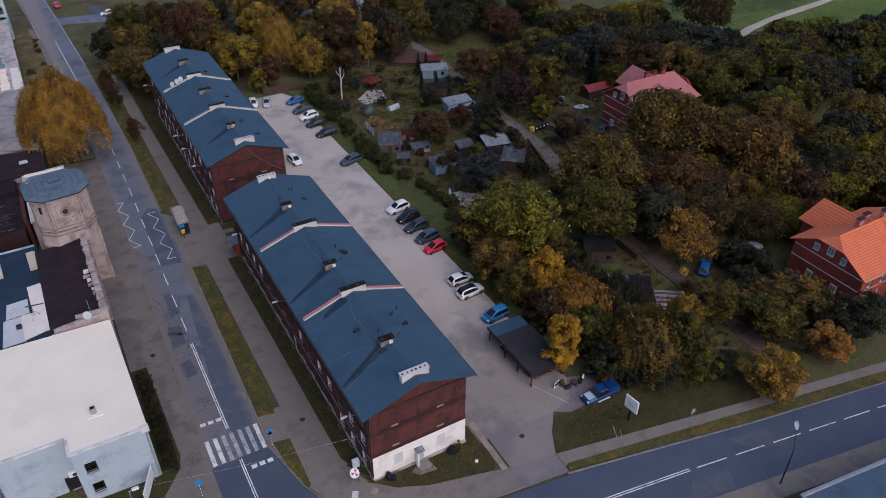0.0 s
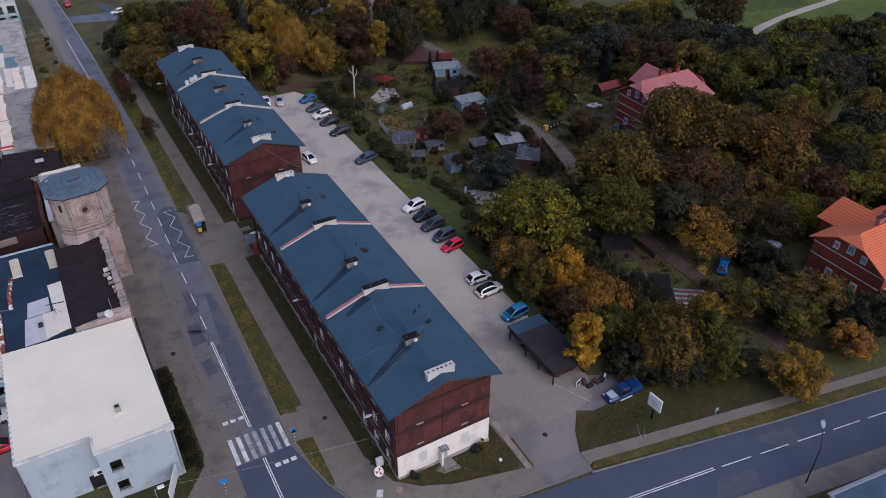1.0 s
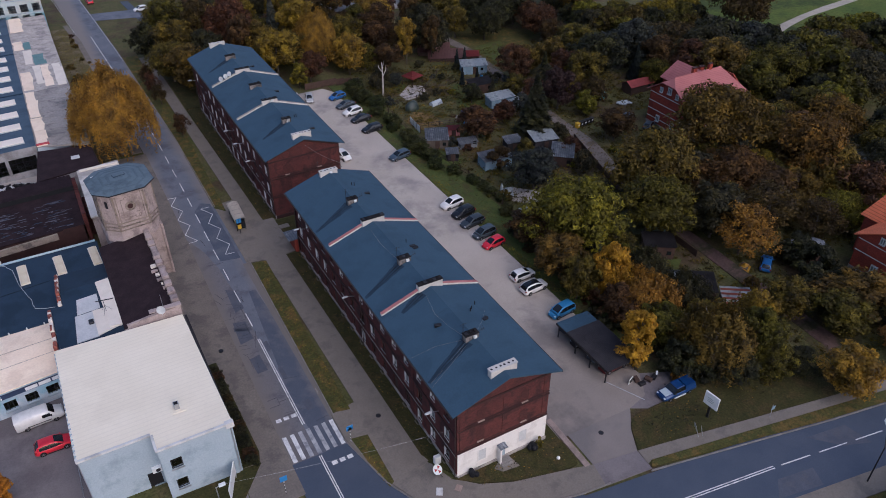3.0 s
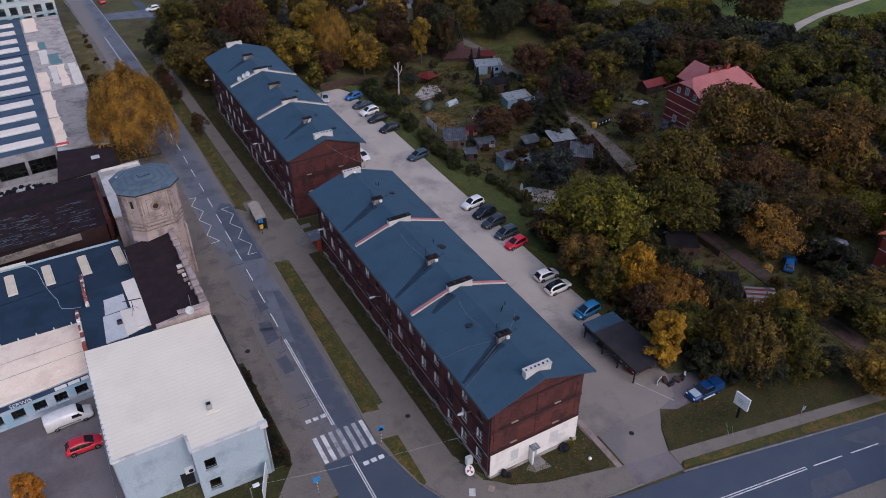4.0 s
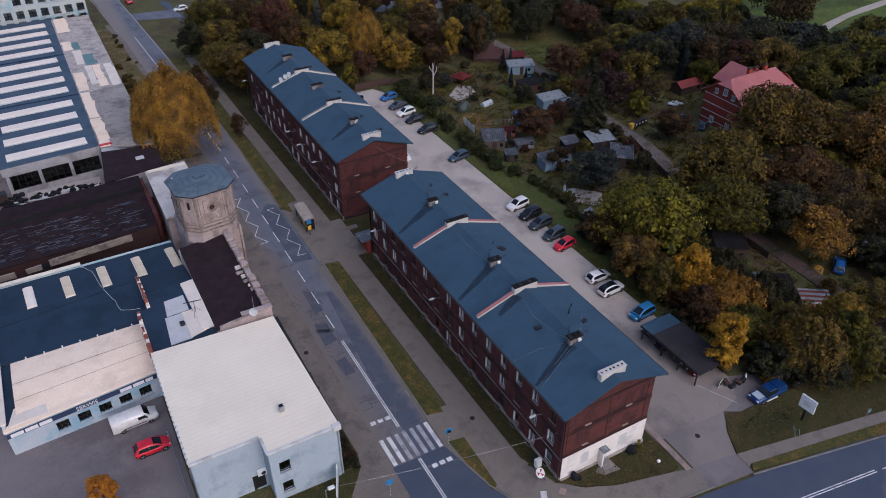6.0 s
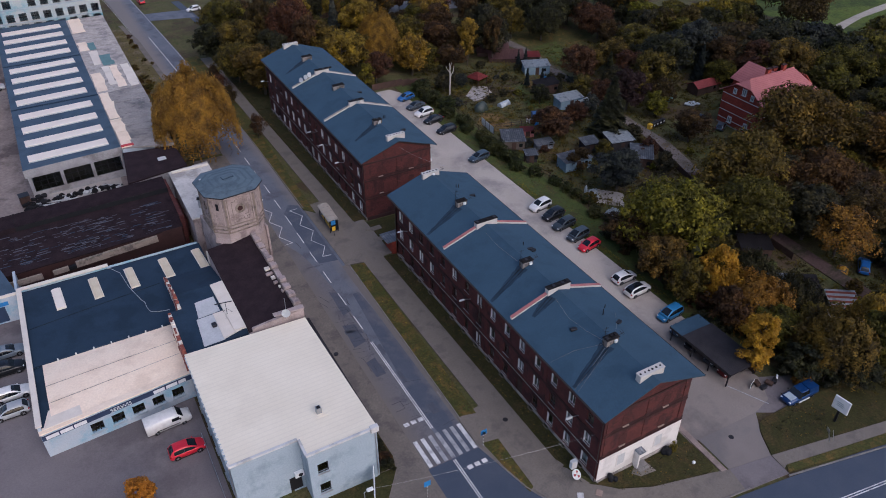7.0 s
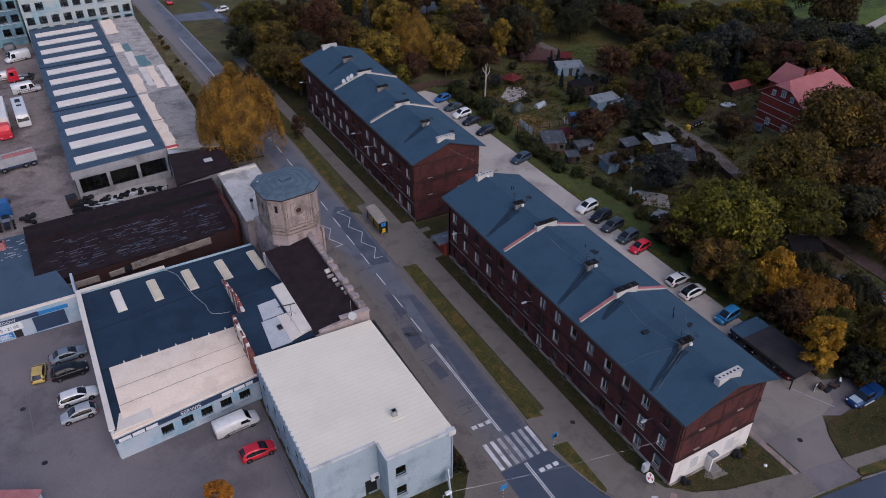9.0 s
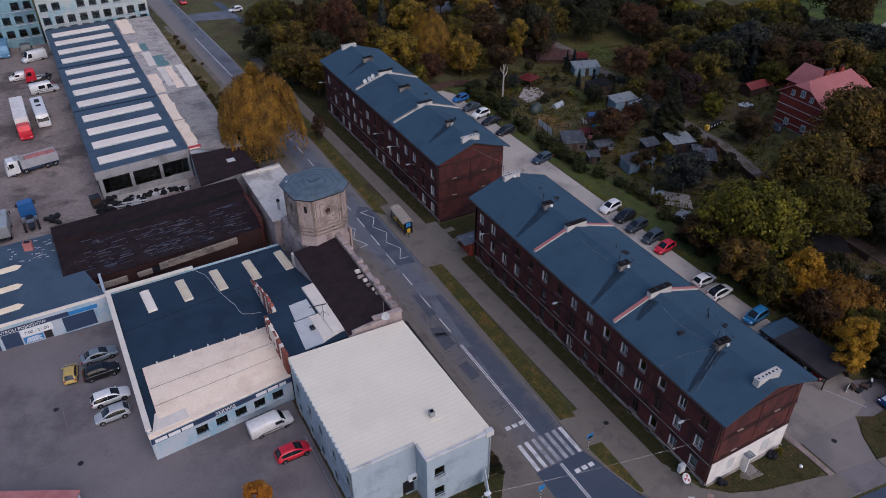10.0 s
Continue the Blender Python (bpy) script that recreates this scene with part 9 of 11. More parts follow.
for row in (
    ("big", "olive", 62.4, 37.0, 8.4, 14.0, "beside the track"), ("big", "olive", 56.6, 29.8, 6.4, 11.0, "beside the track"), ("big", "amber", 84.2, 42.2, 9.8, 17.0, "in front of the red house"), ("big", "rust", 76.4, 30.0, 7.4, 11.0, "by the wood"),
    ("big", "amber", 92.4, 28.4, 8.6, 15.0, "by the wood"), ("thin", "gold", 64.6, 17.8, 5.6, 10.0, "beside the track"), ("thin", "brown", 70.6, 18.6, 6.0, 11.0, "beside the track"), ("fir", "dark", 59.7, 70.0, 5.6, 13.6, "in the gardens"),
    ("mid", "plum", 72.6, 79.0, 4.4, 10.0, "beside the track"), ("mid", "brown", 73.0, 97.0, 4.8, 9.4, "beside the track"), ("small", "lime", 76.4, 73.4, 3.0, 5.6, "by the red house"), ("mid", "grey", 46.8, 51.6, 5.2, 8.6, "in the gardens"),
    ("small", "dark", 58.8, 52.2, 2.4, 5.4, "in the gardens"), ("mid", "brown", 73.6, 60.4, 4.4, 7.4, "by the red house"), ("mid", "brown", 48.4, 74.8, 5.0, 7.6, "in the gardens"), ("big", "dark", 62.8, 124.0, 7.0, 14.0, "behind the gardens"),
    ("mid", "gold", 38.4, 119.4, 5.0, 10.6, "behind the car park"), ("tall", "gold", 31.0, 134.4, 5.2, 15.6, "behind the tenements"), ("fir", "grey", 26.2, 139.0, 3.4, 16.0, "behind the tenements"), ("mid", "brown", 27.2, 116.4, 4.0, 7.4, "behind the car park")):
    tree(*row, group="garden trees")
for row in (
    ("big", "brown", 15.4, 143.0, 7.2, 14.0, "behind the tenements"), ("mid", "olive", 2.2, 139.6, 6.4, 12.0, "beside the street"), ("mid", "dark", -3.4, 146.6, 5.2, 10.0, "beside the street"), ("mid", "brown", 53.6, 136.0, 5.4, 11.6, "behind the gardens"),
    ("big", "dark", 97.0, 134.0, 7.0, 12.4, "behind the gardens"), ("mid", "olive", 97.4, 103.6, 6.4, 8.6, "by the wood"), ("big", "olive", 121.6, 62.0, 8.0, 12.0, "in the wood"), ("big", "dark", 134.0, 48.0, 8.0, 12.0, "in the wood"),
    ("big", "olive", 124.0, 29.0, 7.4, 12.0, "in the wood"), ("big", "dark", 102.0, 17.6, 6.4, 11.0, "by the orange-roofed house"), ("big", "brown", 147.0, 94.0, 9.0, 18.0, "at the meadow's edge"), ("big", "dark", 117.0, 78.0, 8.0, 13.0, "in the wood"),
    ("mid", "dark", 110.0, 89.0, 7.0, 11.0, "in the wood"), ("mid", "brown", 9.0, 124.0, 4.6, 9.0, "behind the tenements"), ("mid", "olive", 19.5, 128.0, 5.4, 12.0, "behind the tenements"), ("small", "lime", 23.4, 113.8, 2.6, 6.4, "behind the car park"),
    ("mid", "olive", 41.6, 128.6, 5.6, 12.0, "behind the gardens"), ("mid", "brown", 47.6, 117.0, 4.0, 7.4, "behind the gardens"), ("fir", "fir", 100.5, 84.5, 2.6, 9.0, "by the red house"), ("mid", "dark", 6.5, 131.6, 5.0, 11.0, "behind the tenements")):
    tree(*row, group="outer trees")
tree("weep", "willow", -19.0, 97.4, 7.1, 18.0, "beside the street", "street trees")
tree("weep", "willow", 33.6, 127.5, 5.0, 14.0, "behind the car park", "outer trees")
tree("tall", "bright", -44.6, 19.4, 2.0, 5.6, "at the edge of the yard", "yard trees")
for x, y in ((-7.2, 118.0), (-7.6, 124.5), (-7.4, 131), (-6.8, 100.0)):
    tree("thin", "brown", x, y, 1.9, 5.6, "on the street verge", "street trees")

# the wood fills in between, thinner near the houses and the track
KEEP_OUT = [(47, 61, -5, 37), (71, 92, 46, 76), (82, 110, 46, 74), (72, 101, -14, 13), (48, 58, 20, 28), (46, 57, 4, 19), (56, 68, 8, 16), (83, 99, 74, 84)]


def near_track(x, y, d):
    return any(math.hypot(x - a, y - b) < d for a, b in TRACK)


rw = random.Random(77)
placed = [(t.location.x, t.location.y, 5.0) for t in scene.objects if t.name.startswith("tree") and t.type == "EMPTY"]


WOODLAND = []


def scatter(n, x0, x1, y0, y1, spacing, kinds, tones, rad, where, group, inside=None):
    done = tries = 0
    while done < n and tries < n * 40:
        tries += 1
        x, y = rw.uniform(x0, x1), rw.uniform(y0, y1)
        if inside and not inside(x, y):
            continue
        if x > 118 and y > 40 and rad[1] > 3.2 and 0.6 * x + 0.8 * y > 148 + 0.5 * max(0.0, x - 150):
            continue
        if any(a - 1 < x < b + 1 and c - 1 < y < d + 1 for a, b, c, d in KEEP_OUT) or near_track(x, y, 4.2):
            continue
        if any(math.hypot(x - a, y - b) < spacing * 0.5 + c * 0.45 for a, b, c in placed):
            continue
        kind = rw.choice(kinds)
        r = rw.uniform(*rad)
        h = r * {"big": 1.65, "mid": 1.85, "tall": 2.7, "fir": 3.6, "thin": 1.9, "far": 1.65, "small": 1.8, "droop": 2.1, "shrub": 1.15}[kind]
        if kind == "far":
            WOODLAND.append((rw.choice(tones), x, y, r, h))
            placed.append((x, y, r))
            done += 1
            continue
        tree(kind, rw.choice(tones), x, y, r if kind not in ("fir", "tall") else r * 0.6, h if kind != "fir" else h * 0.55, where, group)
        placed.append((x, y, r))
        done += 1


WOOD = ["olive", "dark", "olive", "amber", "dark", "olive", "grey", "olive", "lime", "brown", "dark"]
scatter(40, 84, 112, -12, 112, 5.0, ["big", "mid", "mid"], WOOD, (4.0, 7.0), "in the dense wood", "wood trees", lambda x, y: y < 96 - (x - 100) * 0.42 and not (x < 100 and y > 88))
scatter(75, 106, 200, -12, 100, 5.4, ["far"], WOOD, (4.6, 7.6), "in the dense wood", "wood trees", lambda x, y: y < 96 - (x - 100) * 0.42 and not (x < 100 and y > 88))
scatter(34, 100, 260, -60, 30, 6.0, ["far"], WOOD, (5.5, 8.4), "in the dense wood", "wood trees", lambda x, y: y > -20 - (x - 70) * 0.16)
scatter(46, -2, 66, 116, 172, 4.6, ["mid", "big", "tall", "mid"], ["brown", "olive", "gold", "brown", "olive", "dark"], (4.0, 6.6), "behind the tenements", "outer trees", lambda x, y: y > 120 or x > 30)
scatter(16, 112, 136, 94, 120, 5.0, ["far"], ["olive", "lime", "gold", "dark", "olive"], (3.0, 5.0), "at the meadow's edge", "outer trees", lambda x, y: y > 96)
scatter(34, 76, 150, 112, 190, 4.6, ["mid", "big", "mid"], ["olive", "dark", "dark", "brown"], (3.4, 6.0), "beyond the gardens", "outer trees", lambda x, y: abs(x - 103 - (y - 121) * 0.24) > 5 and not (x < 95 and y < 138) and y < 215 - x * 0.6)
for x, y, r_ in ((100, 120.5, 1.8), (103.5, 119, 2.2), (107.5, 117.5, 2.4), (111.5, 116, 2.2), (115.5, 114.5, 2.4)):
    tree("shrub", "gold", x, y, r_, r_ * 1.2, "in the thicket by the sandy path", "wood shrubs")
scatter(9, 138, 230, 100, 150, 8.0, ["far"], ["olive", "dark", "gold", "brown"], (1.4, 3.0), "in the meadow", "outer trees", lambda x, y: y > 100 + (x - 160) * 0.15)
scatter(24, 118, 215, 60, 92, 4.0, ["far"], ["olive", "dark", "dark", "brown", "grey"], (3.4, 6.0), "in the dense wood", "wood trees", lambda x, y: y < 84 + (x - 150) * 0.12)
for row in (("big", "dark", 82.4, 126.5, 5.6, 11.0), ("mid", "dark", 88.5, 131.0, 5.0, 10.0), ("mid", "olive", 76.0, 132.0, 4.6, 9.0), ("small", "amber", 88.8, 107.0, 3.2, 4.6), ("small", "amber", 92.6, 109.4, 3.0, 4.2)):
    tree(*row, "round the garden clearing", "outer trees")
# the belt of trees between the sandy path and the open meadow
belt = random.Random(23)
for i in range(26):
    f, d = (i + belt.random()) / 26, belt.uniform(-3.0, 6.0)
    r_ = belt.uniform(3.0, 4.6)
    WOODLAND.append((belt.choice(("olive", "gold", "dark", "olive", "rust", "dark", "amber")), 108.5 + 30.0 * f + d * 0.55, 117.5 - 17.5 * f + d * 0.85, r_, r_ * 1.9))
tree("mid", "olive", 57.0, 2.6, 4.0, 6.6, "beside the track", "garden trees")
tree("small", "olive", 58.4, 9.6, 1.5, 3.0, "beside the track", "garden trees")
scatter(13, 64, 84, 12, 48, 5.4, ["mid", "small", "thin", "mid"], ["olive", "brown", "dark", "brown"], (3.0, 5.6), "beside the track", "garden trees")
scatter(13, 40, 70, 38, 116, 6.5, ["small", "small", "mid", "fir"], ["dark", "brown", "olive", "grey"], (1.9, 3.6), "in the allotment gardens", "garden trees", lambda x, y: not (44 < x < 54 and 96 < y < 106))
scatter(8, 74, 90, 76, 100, 6.0, ["mid", "mid", "fir"], ["dark", "brown", "olive"], (3.2, 5.4), "beside the track", "garden trees")
scatter(4, 41, 45, 2, 26, 4.6, ["mid", "droop"], ["dark", "dark", "olive"], (2.8, 4.2), PARK, "trees by the car park")
scatter(10, 62, 75, -12, 12, 4.4, ["small", "small"], ["dark", "olive", "dark"], (2.4, 3.6), "by the orange-roofed house", "garden trees", lambda x, y: y > -12 - (x - 58) * 0.1)
scatter(12, 98, 130, -18, 10, 6.5, ["mid", "big"], WOOD, (4.0, 6.4), "by the orange-roofed house", "wood trees")
scatter(14, 150, 215, 60, 92, 6.0, ["far"], ["olive", "gold", "dark", "brown"], (3.4, 5.6), "at the meadow's edge", "wood trees")
placed.clear()
for x, y, r_ in ((34.8, 108.2, 2.3), (33.6, 104.4, 2.0), (34.2, 100.4, 2.5), (35.6, 96.6, 2.4), (33.4, 92.8, 1.8), (34.6, 88.2, 1.9), (33.2, 84.4, 1.4), (34.2, 79.6, 1.8), (33.7, 76.4, 1.9), (34.9, 86.0, 1.6), (33.6, 73.2, 2.1), (34.4, 69.6, 2.0), (33.4, 66.0, 1.7), (35.6, 62.6, 1.5), (37.4, 58.4, 1.4), (38.0, 55.6, 1.3), (38.2, 53.0, 1.3), (38.6, 50.4, 1.2), (36.8, 46.0, 1.5)):
    tree("hedge", "hedge", x, y, r_ * 1.18, r_ * 1.4, "in the hedge by the car park", "hedge shrubs")
scatter(40, 38, 72, 40, 116, 2.6, ["shrub"], ["dark", "olive", "brown", "grey", "lime"], (0.8, 1.8), "in the allotment gardens", "garden shrubs")
scatter(36, 30.4, 56, -3, 40, 2.0, ["shrub"], ["dark", "olive", "dark", "brown"], (1.0, 2.0), "under the trees", "garden shrubs", lambda x, y: not (x < 33 and y < 3) and y > 3 - (x - 32) * 0.2)
scatter(50, 58, 112, -14, 112, 3.0, ["shrub"], ["dark", "olive", "brown", "dark"], (1.2, 2.4), "at the wood's edge", "wood shrubs")
scatter(14, -22.6, -17.4, 104, 176, 2.6, ["shrub"], ["olive", "brown"], (0.6, 1.3), "beside the sheds", "verge shrubs")
for i in range(16):
    tree("shrub", ("amber", "olive", "rust", "amber")[i % 4], -21.6 + 0.9 * math.sin(i * 2.1), 108.0 + 2.3 * i, 1.3 + 0.35 * math.sin(i * 1.7), 1.2 + 0.3 * math.cos(i), "in the weeds beside the works", "verge shrubs")
for i in range(15):
    tree("hedge", "brown" if i % 4 == 1 else "dark", -19.6 + 0.1 * (i % 2), 12.8 + i * 1.15, 1.05, 1.35, "in the clipped hedge below the workshop", "workshop hedge")


def undergrowth():
    """Weeds, brambles and fallen leaves between the trees: countless small tufts in one sheet."""
    rng = np.random.default_rng(8)
    n = 5200
    cx, cy = rng.uniform(38.5, 112, n), rng.uniform(-11, 120, n)
    ok = (cy > -5 - (cx - 30) * 0.13) & ~((cx < 38) & (cy < 4)) & ~((cx > 83) & (cx < 108) & (cy > 50) & (cy < 70)) & ~((cx > 74) & (cx < 98) & (cy > -8) & (cy < 10))
    for a, b in TRACK:
        ok &= np.hypot(cx - a, cy - b) > 2.4
    for (a, b), (c, d) in zip(TRACK, TRACK[1:]):
        for f in (0.25, 0.5, 0.75):
            ok &= np.hypot(cx - (a + (c - a) * f), cy - (b + (d - b) * f)) > 2.2
    cx, cy = cx[ok], cy[ok]
    per = 24
    s = rng.uniform(0.25, 0.9, len(cx))
    px_ = np.repeat(cx, per) + rng.normal(size=len(cx) * per) * np.repeat(s, per) * 0.6
    py_ = np.repeat(cy, per) + rng.normal(size=len(cx) * per) * np.repeat(s, per) * 0.6
    pz = land(px_, py_) + np.abs(rng.normal(size=len(px_))) * np.repeat(s, per) * 0.45
    me = leaf_mesh("undergrowth", np.stack([px_, py_, pz], 1), rng.normal(size=(len(px_), 3)) * 0.6 + np.array((0, 0, 0.6)), 0.20, rng)
    me.materials.clear()
    me.materials.append(LEAF["olive"])
    ob = new("undergrowth", me)
    tagged(ob, "brown and green weeds among fallen leaves", "undergrowth", "", "stuff")


undergrowth()


def woodland():
    """The deep wood, too dense to tell one tree from the next: all its crowns and trunks in one mesh."""
    tones = list(LEAF)
    co_, tri_, mi_, base = [], [], [], 0
    rng = np.random.default_rng(17)
    for i, (tone, x, y, r, h) in enumerate(WOODLAND):
        crown, stem, r0, h0 = PROTO["far"][i % 3]
        a = rng.uniform(0, 6.28)
        for me, slot in ((crown, tones.index(tone)), (stem, len(tones))):
            me.calc_loop_triangles()
            v = np.empty(len(me.vertices) * 3, np.float32)
            me.vertices.foreach_get("co", v)
            v = v.reshape(-1, 3)
            t = np.empty(len(me.loop_triangles) * 3, np.int32)
            me.loop_triangles.foreach_get("vertices", t)
            ca, sa = math.cos(a), math.sin(a)
            w = np.stack([(v[:, 0] * ca - v[:, 1] * sa) * r / r0 + x, (v[:, 0] * sa + v[:, 1] * ca) * r / r0 + y, v[:, 2] * h / h0 + gz(x, y)], 1)
            co_.append(w)
            tri_.append(t + base)
            mi_.append(np.full(len(t) // 3, slot, np.int32))
            base += len(w)
    co_, tri_, mi_ = np.concatenate(co_), np.concatenate(tri_), np.concatenate(mi_)
    me = bpy.data.meshes.new("woodland")
    me.vertices.add(len(co_))
    me.vertices.foreach_set("co", co_.astype(np.float32).ravel())
    me.loops.add(len(tri_))
    me.loops.foreach_set("vertex_index", tri_)
    me.polygons.add(len(mi_))
    me.polygons.foreach_set("loop_start", np.arange(0, len(tri_), 3, dtype=np.int32))
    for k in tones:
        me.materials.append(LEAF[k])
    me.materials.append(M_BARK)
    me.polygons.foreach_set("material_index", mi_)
    me.update(calc_edges=True)
    tagged(new("woodland", me), "dense wood of olive, brown and dark green autumn trees", "wood", "", "stuff")


woodland()


def litter(name, areas, density, size, tones, label, seed):
    """Blades, weeds and fallen leaves on a lawn or verge: countless small tufts in one sheet."""
    rng = np.random.default_rng(seed)
    ps = []
    for x0, x1, y0, y1, x2, x3, h in areas:
        n = int((x1 - x0) * (y1 - y0) * density)
        f = rng.uniform(0, 1, n)
        u = rng.uniform(0, 1, n)
        lo_, hi_ = x0 + (x2 - x0) * f, x1 + (x3 - x1) * f
        xx = lo_ + (hi_ - lo_) * u
        yy = y0 + (y1 - y0) * f
        ps.append(np.stack([xx, yy, land(xx, yy) + h + rng.uniform(0, 0.05, n)], 1))
    ps = np.concatenate(ps)
    me = leaf_mesh(name, ps, rng.normal(size=(len(ps), 3)) * 0.5 + np.array((0, 0, 0.8)), size, rng)
    me.materials.clear()
    me.materials.append(LEAF[tones])
    tagged(new(name, me), label, "leaf litter", "", "stuff")


# areas: x from, x to at the near edge; y from, y to; x from, x to at the far edge; height above the land
VERGES = [(-8.5, -6.5, 15.8, 50.2, -7.9, -5.7, 0.15), (-7.7, -6.5, 3.4, 10.4, -8.2, -6.4, 0.15), (-8.3, -7.0, 70, 108, -8.4, -5.8, 0.15), (-8.4, -5.8, 108, 150, -9.8, -6.3, 0.15), (-23.5, -17.6, 98, 180, -23.8, -19.4, 0.05)]
LAWNS = [(-2.0, -0.1, 3.6, 50, -2.2, -0.1, 0.15), (-2.3, -0.1, 62.4, 112, -2.9, -0.1, 0.15), (2.0, 12.8, -2.6, -0.3, 1.0, 13.2, 0.15), (7.0, 12.9, -4.4, -2.6, 3.4, 13.2, 0.15), (24.0, 45.0, -7.4, -2.6, 24.0, 50.0, 0.10)]
litter("verge_leaf", VERGES, 5, 0.11, "brown", "fallen brown leaves strewn on the verge grass", 3)
litter("verge_tuft", VERGES, 9, 0.12, "lime", "dry olive grass tufts on the verge", 4)
litter("lawn_tuft", LAWNS, 12, 0.15, "dark", "dark green grass tufts on the lawns", 5)
litter("lawn_leaf", LAWNS, 1.5, 0.12, "willow", "yellow leaves strewn on the lawns", 6)
litter("garden_weed", [(38, 70, 40, 116, 38, 74, 0.02)], 5, 0.24, "olive", "olive weeds and grass in the allotment gardens", 7)
litter("bank_tuft", [(29.9, 36.0, 40, 110, 29.9, 36.4, 0.05)], 7, 0.14, "olive", "green grass tufts on the bank", 11)
litter("bank_leaf", [(29.7, 31.4, 20, 60, 29.7, 31.0, 0.06)], 20, 0.15, "gold", "ochre leaves along the edge of the car park", 9)

# dark thicket along the back of the corner lawn
for row in (("mid", "dark", 39.4, -3.6, 3.0, 5.2), ("mid", "olive", 44.6, -5.4, 3.2, 5.0), ("small", "dark", 48.8, -6.6, 2.6, 4.2), ("small", "dark", 36.2, -1.8, 2.0, 3.4)):
    tree(*row, "at the back of the corner lawn", "trees by the car park")


# ---------------------------------------------------------------- the two red houses
def red_house(x, y, gz_, gy, length, eave, ridge, tile, label, cross_x, bands, hip):
    """A brick house: gable to the west (at x), ridge along +x, a lower cross wing to the north, pale bands, chimneys."""
    h = thing("red_house", x, y, gz_, 0, label, "house", "red brick houses")
    w = gy / 2
    k = (ridge - eave) / (w + 0.6)
    wt = eave + k * 0.6 - 0.15
    holes_s = [(1.5 + 3.0 * i, 2.6 + 3.0 * i, z, z + 1.5) for i in range(int((length - 2) / 3.0)) for z in (0.9, 3.6) if z + 1.5 < wt]
    wall(h, "wall_south", 0, -w, 0, 0, length, -0.8, wt, holes_s, M_BRICK_HOUSE)
    for a, b, c, d in holes_s:
        set_window(KIT_SMALL, h, (a + b) / 2, -w, c, 0, 0.1)
    wall(h, "wall_north", length, w, 0, 180, length, -0.8, wt, [], M_BRICK_HOUSE)
    zc = ridge - 0.34 * (ridge - eave)
    yc = (ridge - zc) / k
    pts = [(-w + 0.352, -0.8), (w - 0.352, -0.8), (w - 0.352, wt), (yc - 0.1, zc - 0.14), (-yc + 0.1, zc - 0.14), (-w + 0.352, wt)]
    for xx in (0.0, length - 0.35):
        bm = bmesh.new()
        a = [bm.verts.new((xx, p, z)) for p, z in pts]
        b = [bm.verts.new((xx + 0.35, p, z)) for p, z in pts]
        bm.faces.new(a)
        bm.faces.new(b[::-1])
        for i in range(6):
            bm.faces.new((a[i], b[i], b[(i + 1) % 6], a[(i + 1) % 6]))
        bmesh.ops.recalc_face_normals(bm, faces=bm.faces[:])
        part("wall_gable", bm, M_BRICK_HOUSE, h)
    for z in bands:
        part("string_course", box(-0.07, 0.0, -w, w, z, z + 0.14), M_CHIM_PALE, h, "pale string course")
        part("string_course", box(0.0, length, -w - 0.07, -w, z, z + 0.14), M_CHIM_PALE, h)
    for yy, z, s in ((-2.3, eave + 0.15, 0.8), (0.0, eave + 0.5, 1.0), (2.4, eave + 0.15, 0.8), (-2.2, 1.0, 1.0), (2.2, 1.0, 1.0)):
        o = set_window(KIT_SMALL, h, -0.02, yy, z, -90, -0.1, True, True)
        o.scale = (s, 1, s)
        sf = part("window_recess", box(-0.02, 0.0, yy - 0.62 * s, yy + 0.62 * s, z - 0.1, z + 1.45 * s), M_CHIM_PALE, h, "pale window surround")
    bm = bmesh.new()
    t = 0.18
    x0, x1 = -0.8, length + 0.6
    hx = hip
    top = [(x0, -w - 0.6, eave), (x1, -w - 0.6, eave), (x1 - hx, 0, ridge), (x0 + 1.5, 0, ridge), (x0, -yc, zc)]
    for s in (1, -1):
        v = [bm.verts.new((p[0], p[1] * s, p[2])) for p in top]
        bm.faces.new(v if s > 0 else v[::-1])
    a = [bm.verts.new(p) for p in ((x1, -w - 0.6, eave), (x1, w + 0.6, eave), (x1 - hx, 0, ridge))]
    bm.faces.new(a)
    bm.faces.new([bm.verts.new(p) for p in ((x0, -yc, zc), (x0 + 1.5, 0, ridge), (x0, yc, zc))])
    bmesh.ops.remove_doubles(bm, verts=bm.verts[:], dist=0.001)
    bmesh.ops.recalc_face_normals(bm, faces=bm.faces[:])
    bmesh.ops.solidify(bm, geom=bm.faces[:], thickness=t)
    part("roof", bm, tile, h, "clay-tiled pitched roof")
    part("ridge_cap", rod(bmesh.new(), (x0 + 1.5, 0, ridge + 0.03), (x1 - hx, 0, ridge + 0.03), 0.13, n=6), M_TILE_PINK if tile == M_TILE_PINK else M_TILE_ORANGE, h)
    # cross wing
    cw, cl = 2.9, w + 3.2
    kk = (ridge - 0.3 - eave) / (cw + 0.5)
    bm = bmesh.new()
    for s in (-1, 1):
        v = [bm.verts.new(p) for p in ((cross_x + s * (cw + 0.5), 0.5, eave), (cross_x + s * (cw + 0.5), cl + 0.6, eave), (cross_x, cl + 0.6 - 1.2, ridge - 0.3), (cross_x, 0.3, ridge - 0.3))]
        bm.faces.new(v)
    v = [bm.verts.new(p) for p in ((cross_x - cw - 0.5, cl + 0.6, eave), (cross_x + cw + 0.5, cl + 0.6, eave), (cross_x, cl - 0.6, ridge - 0.3))]
    bm.faces.new(v)
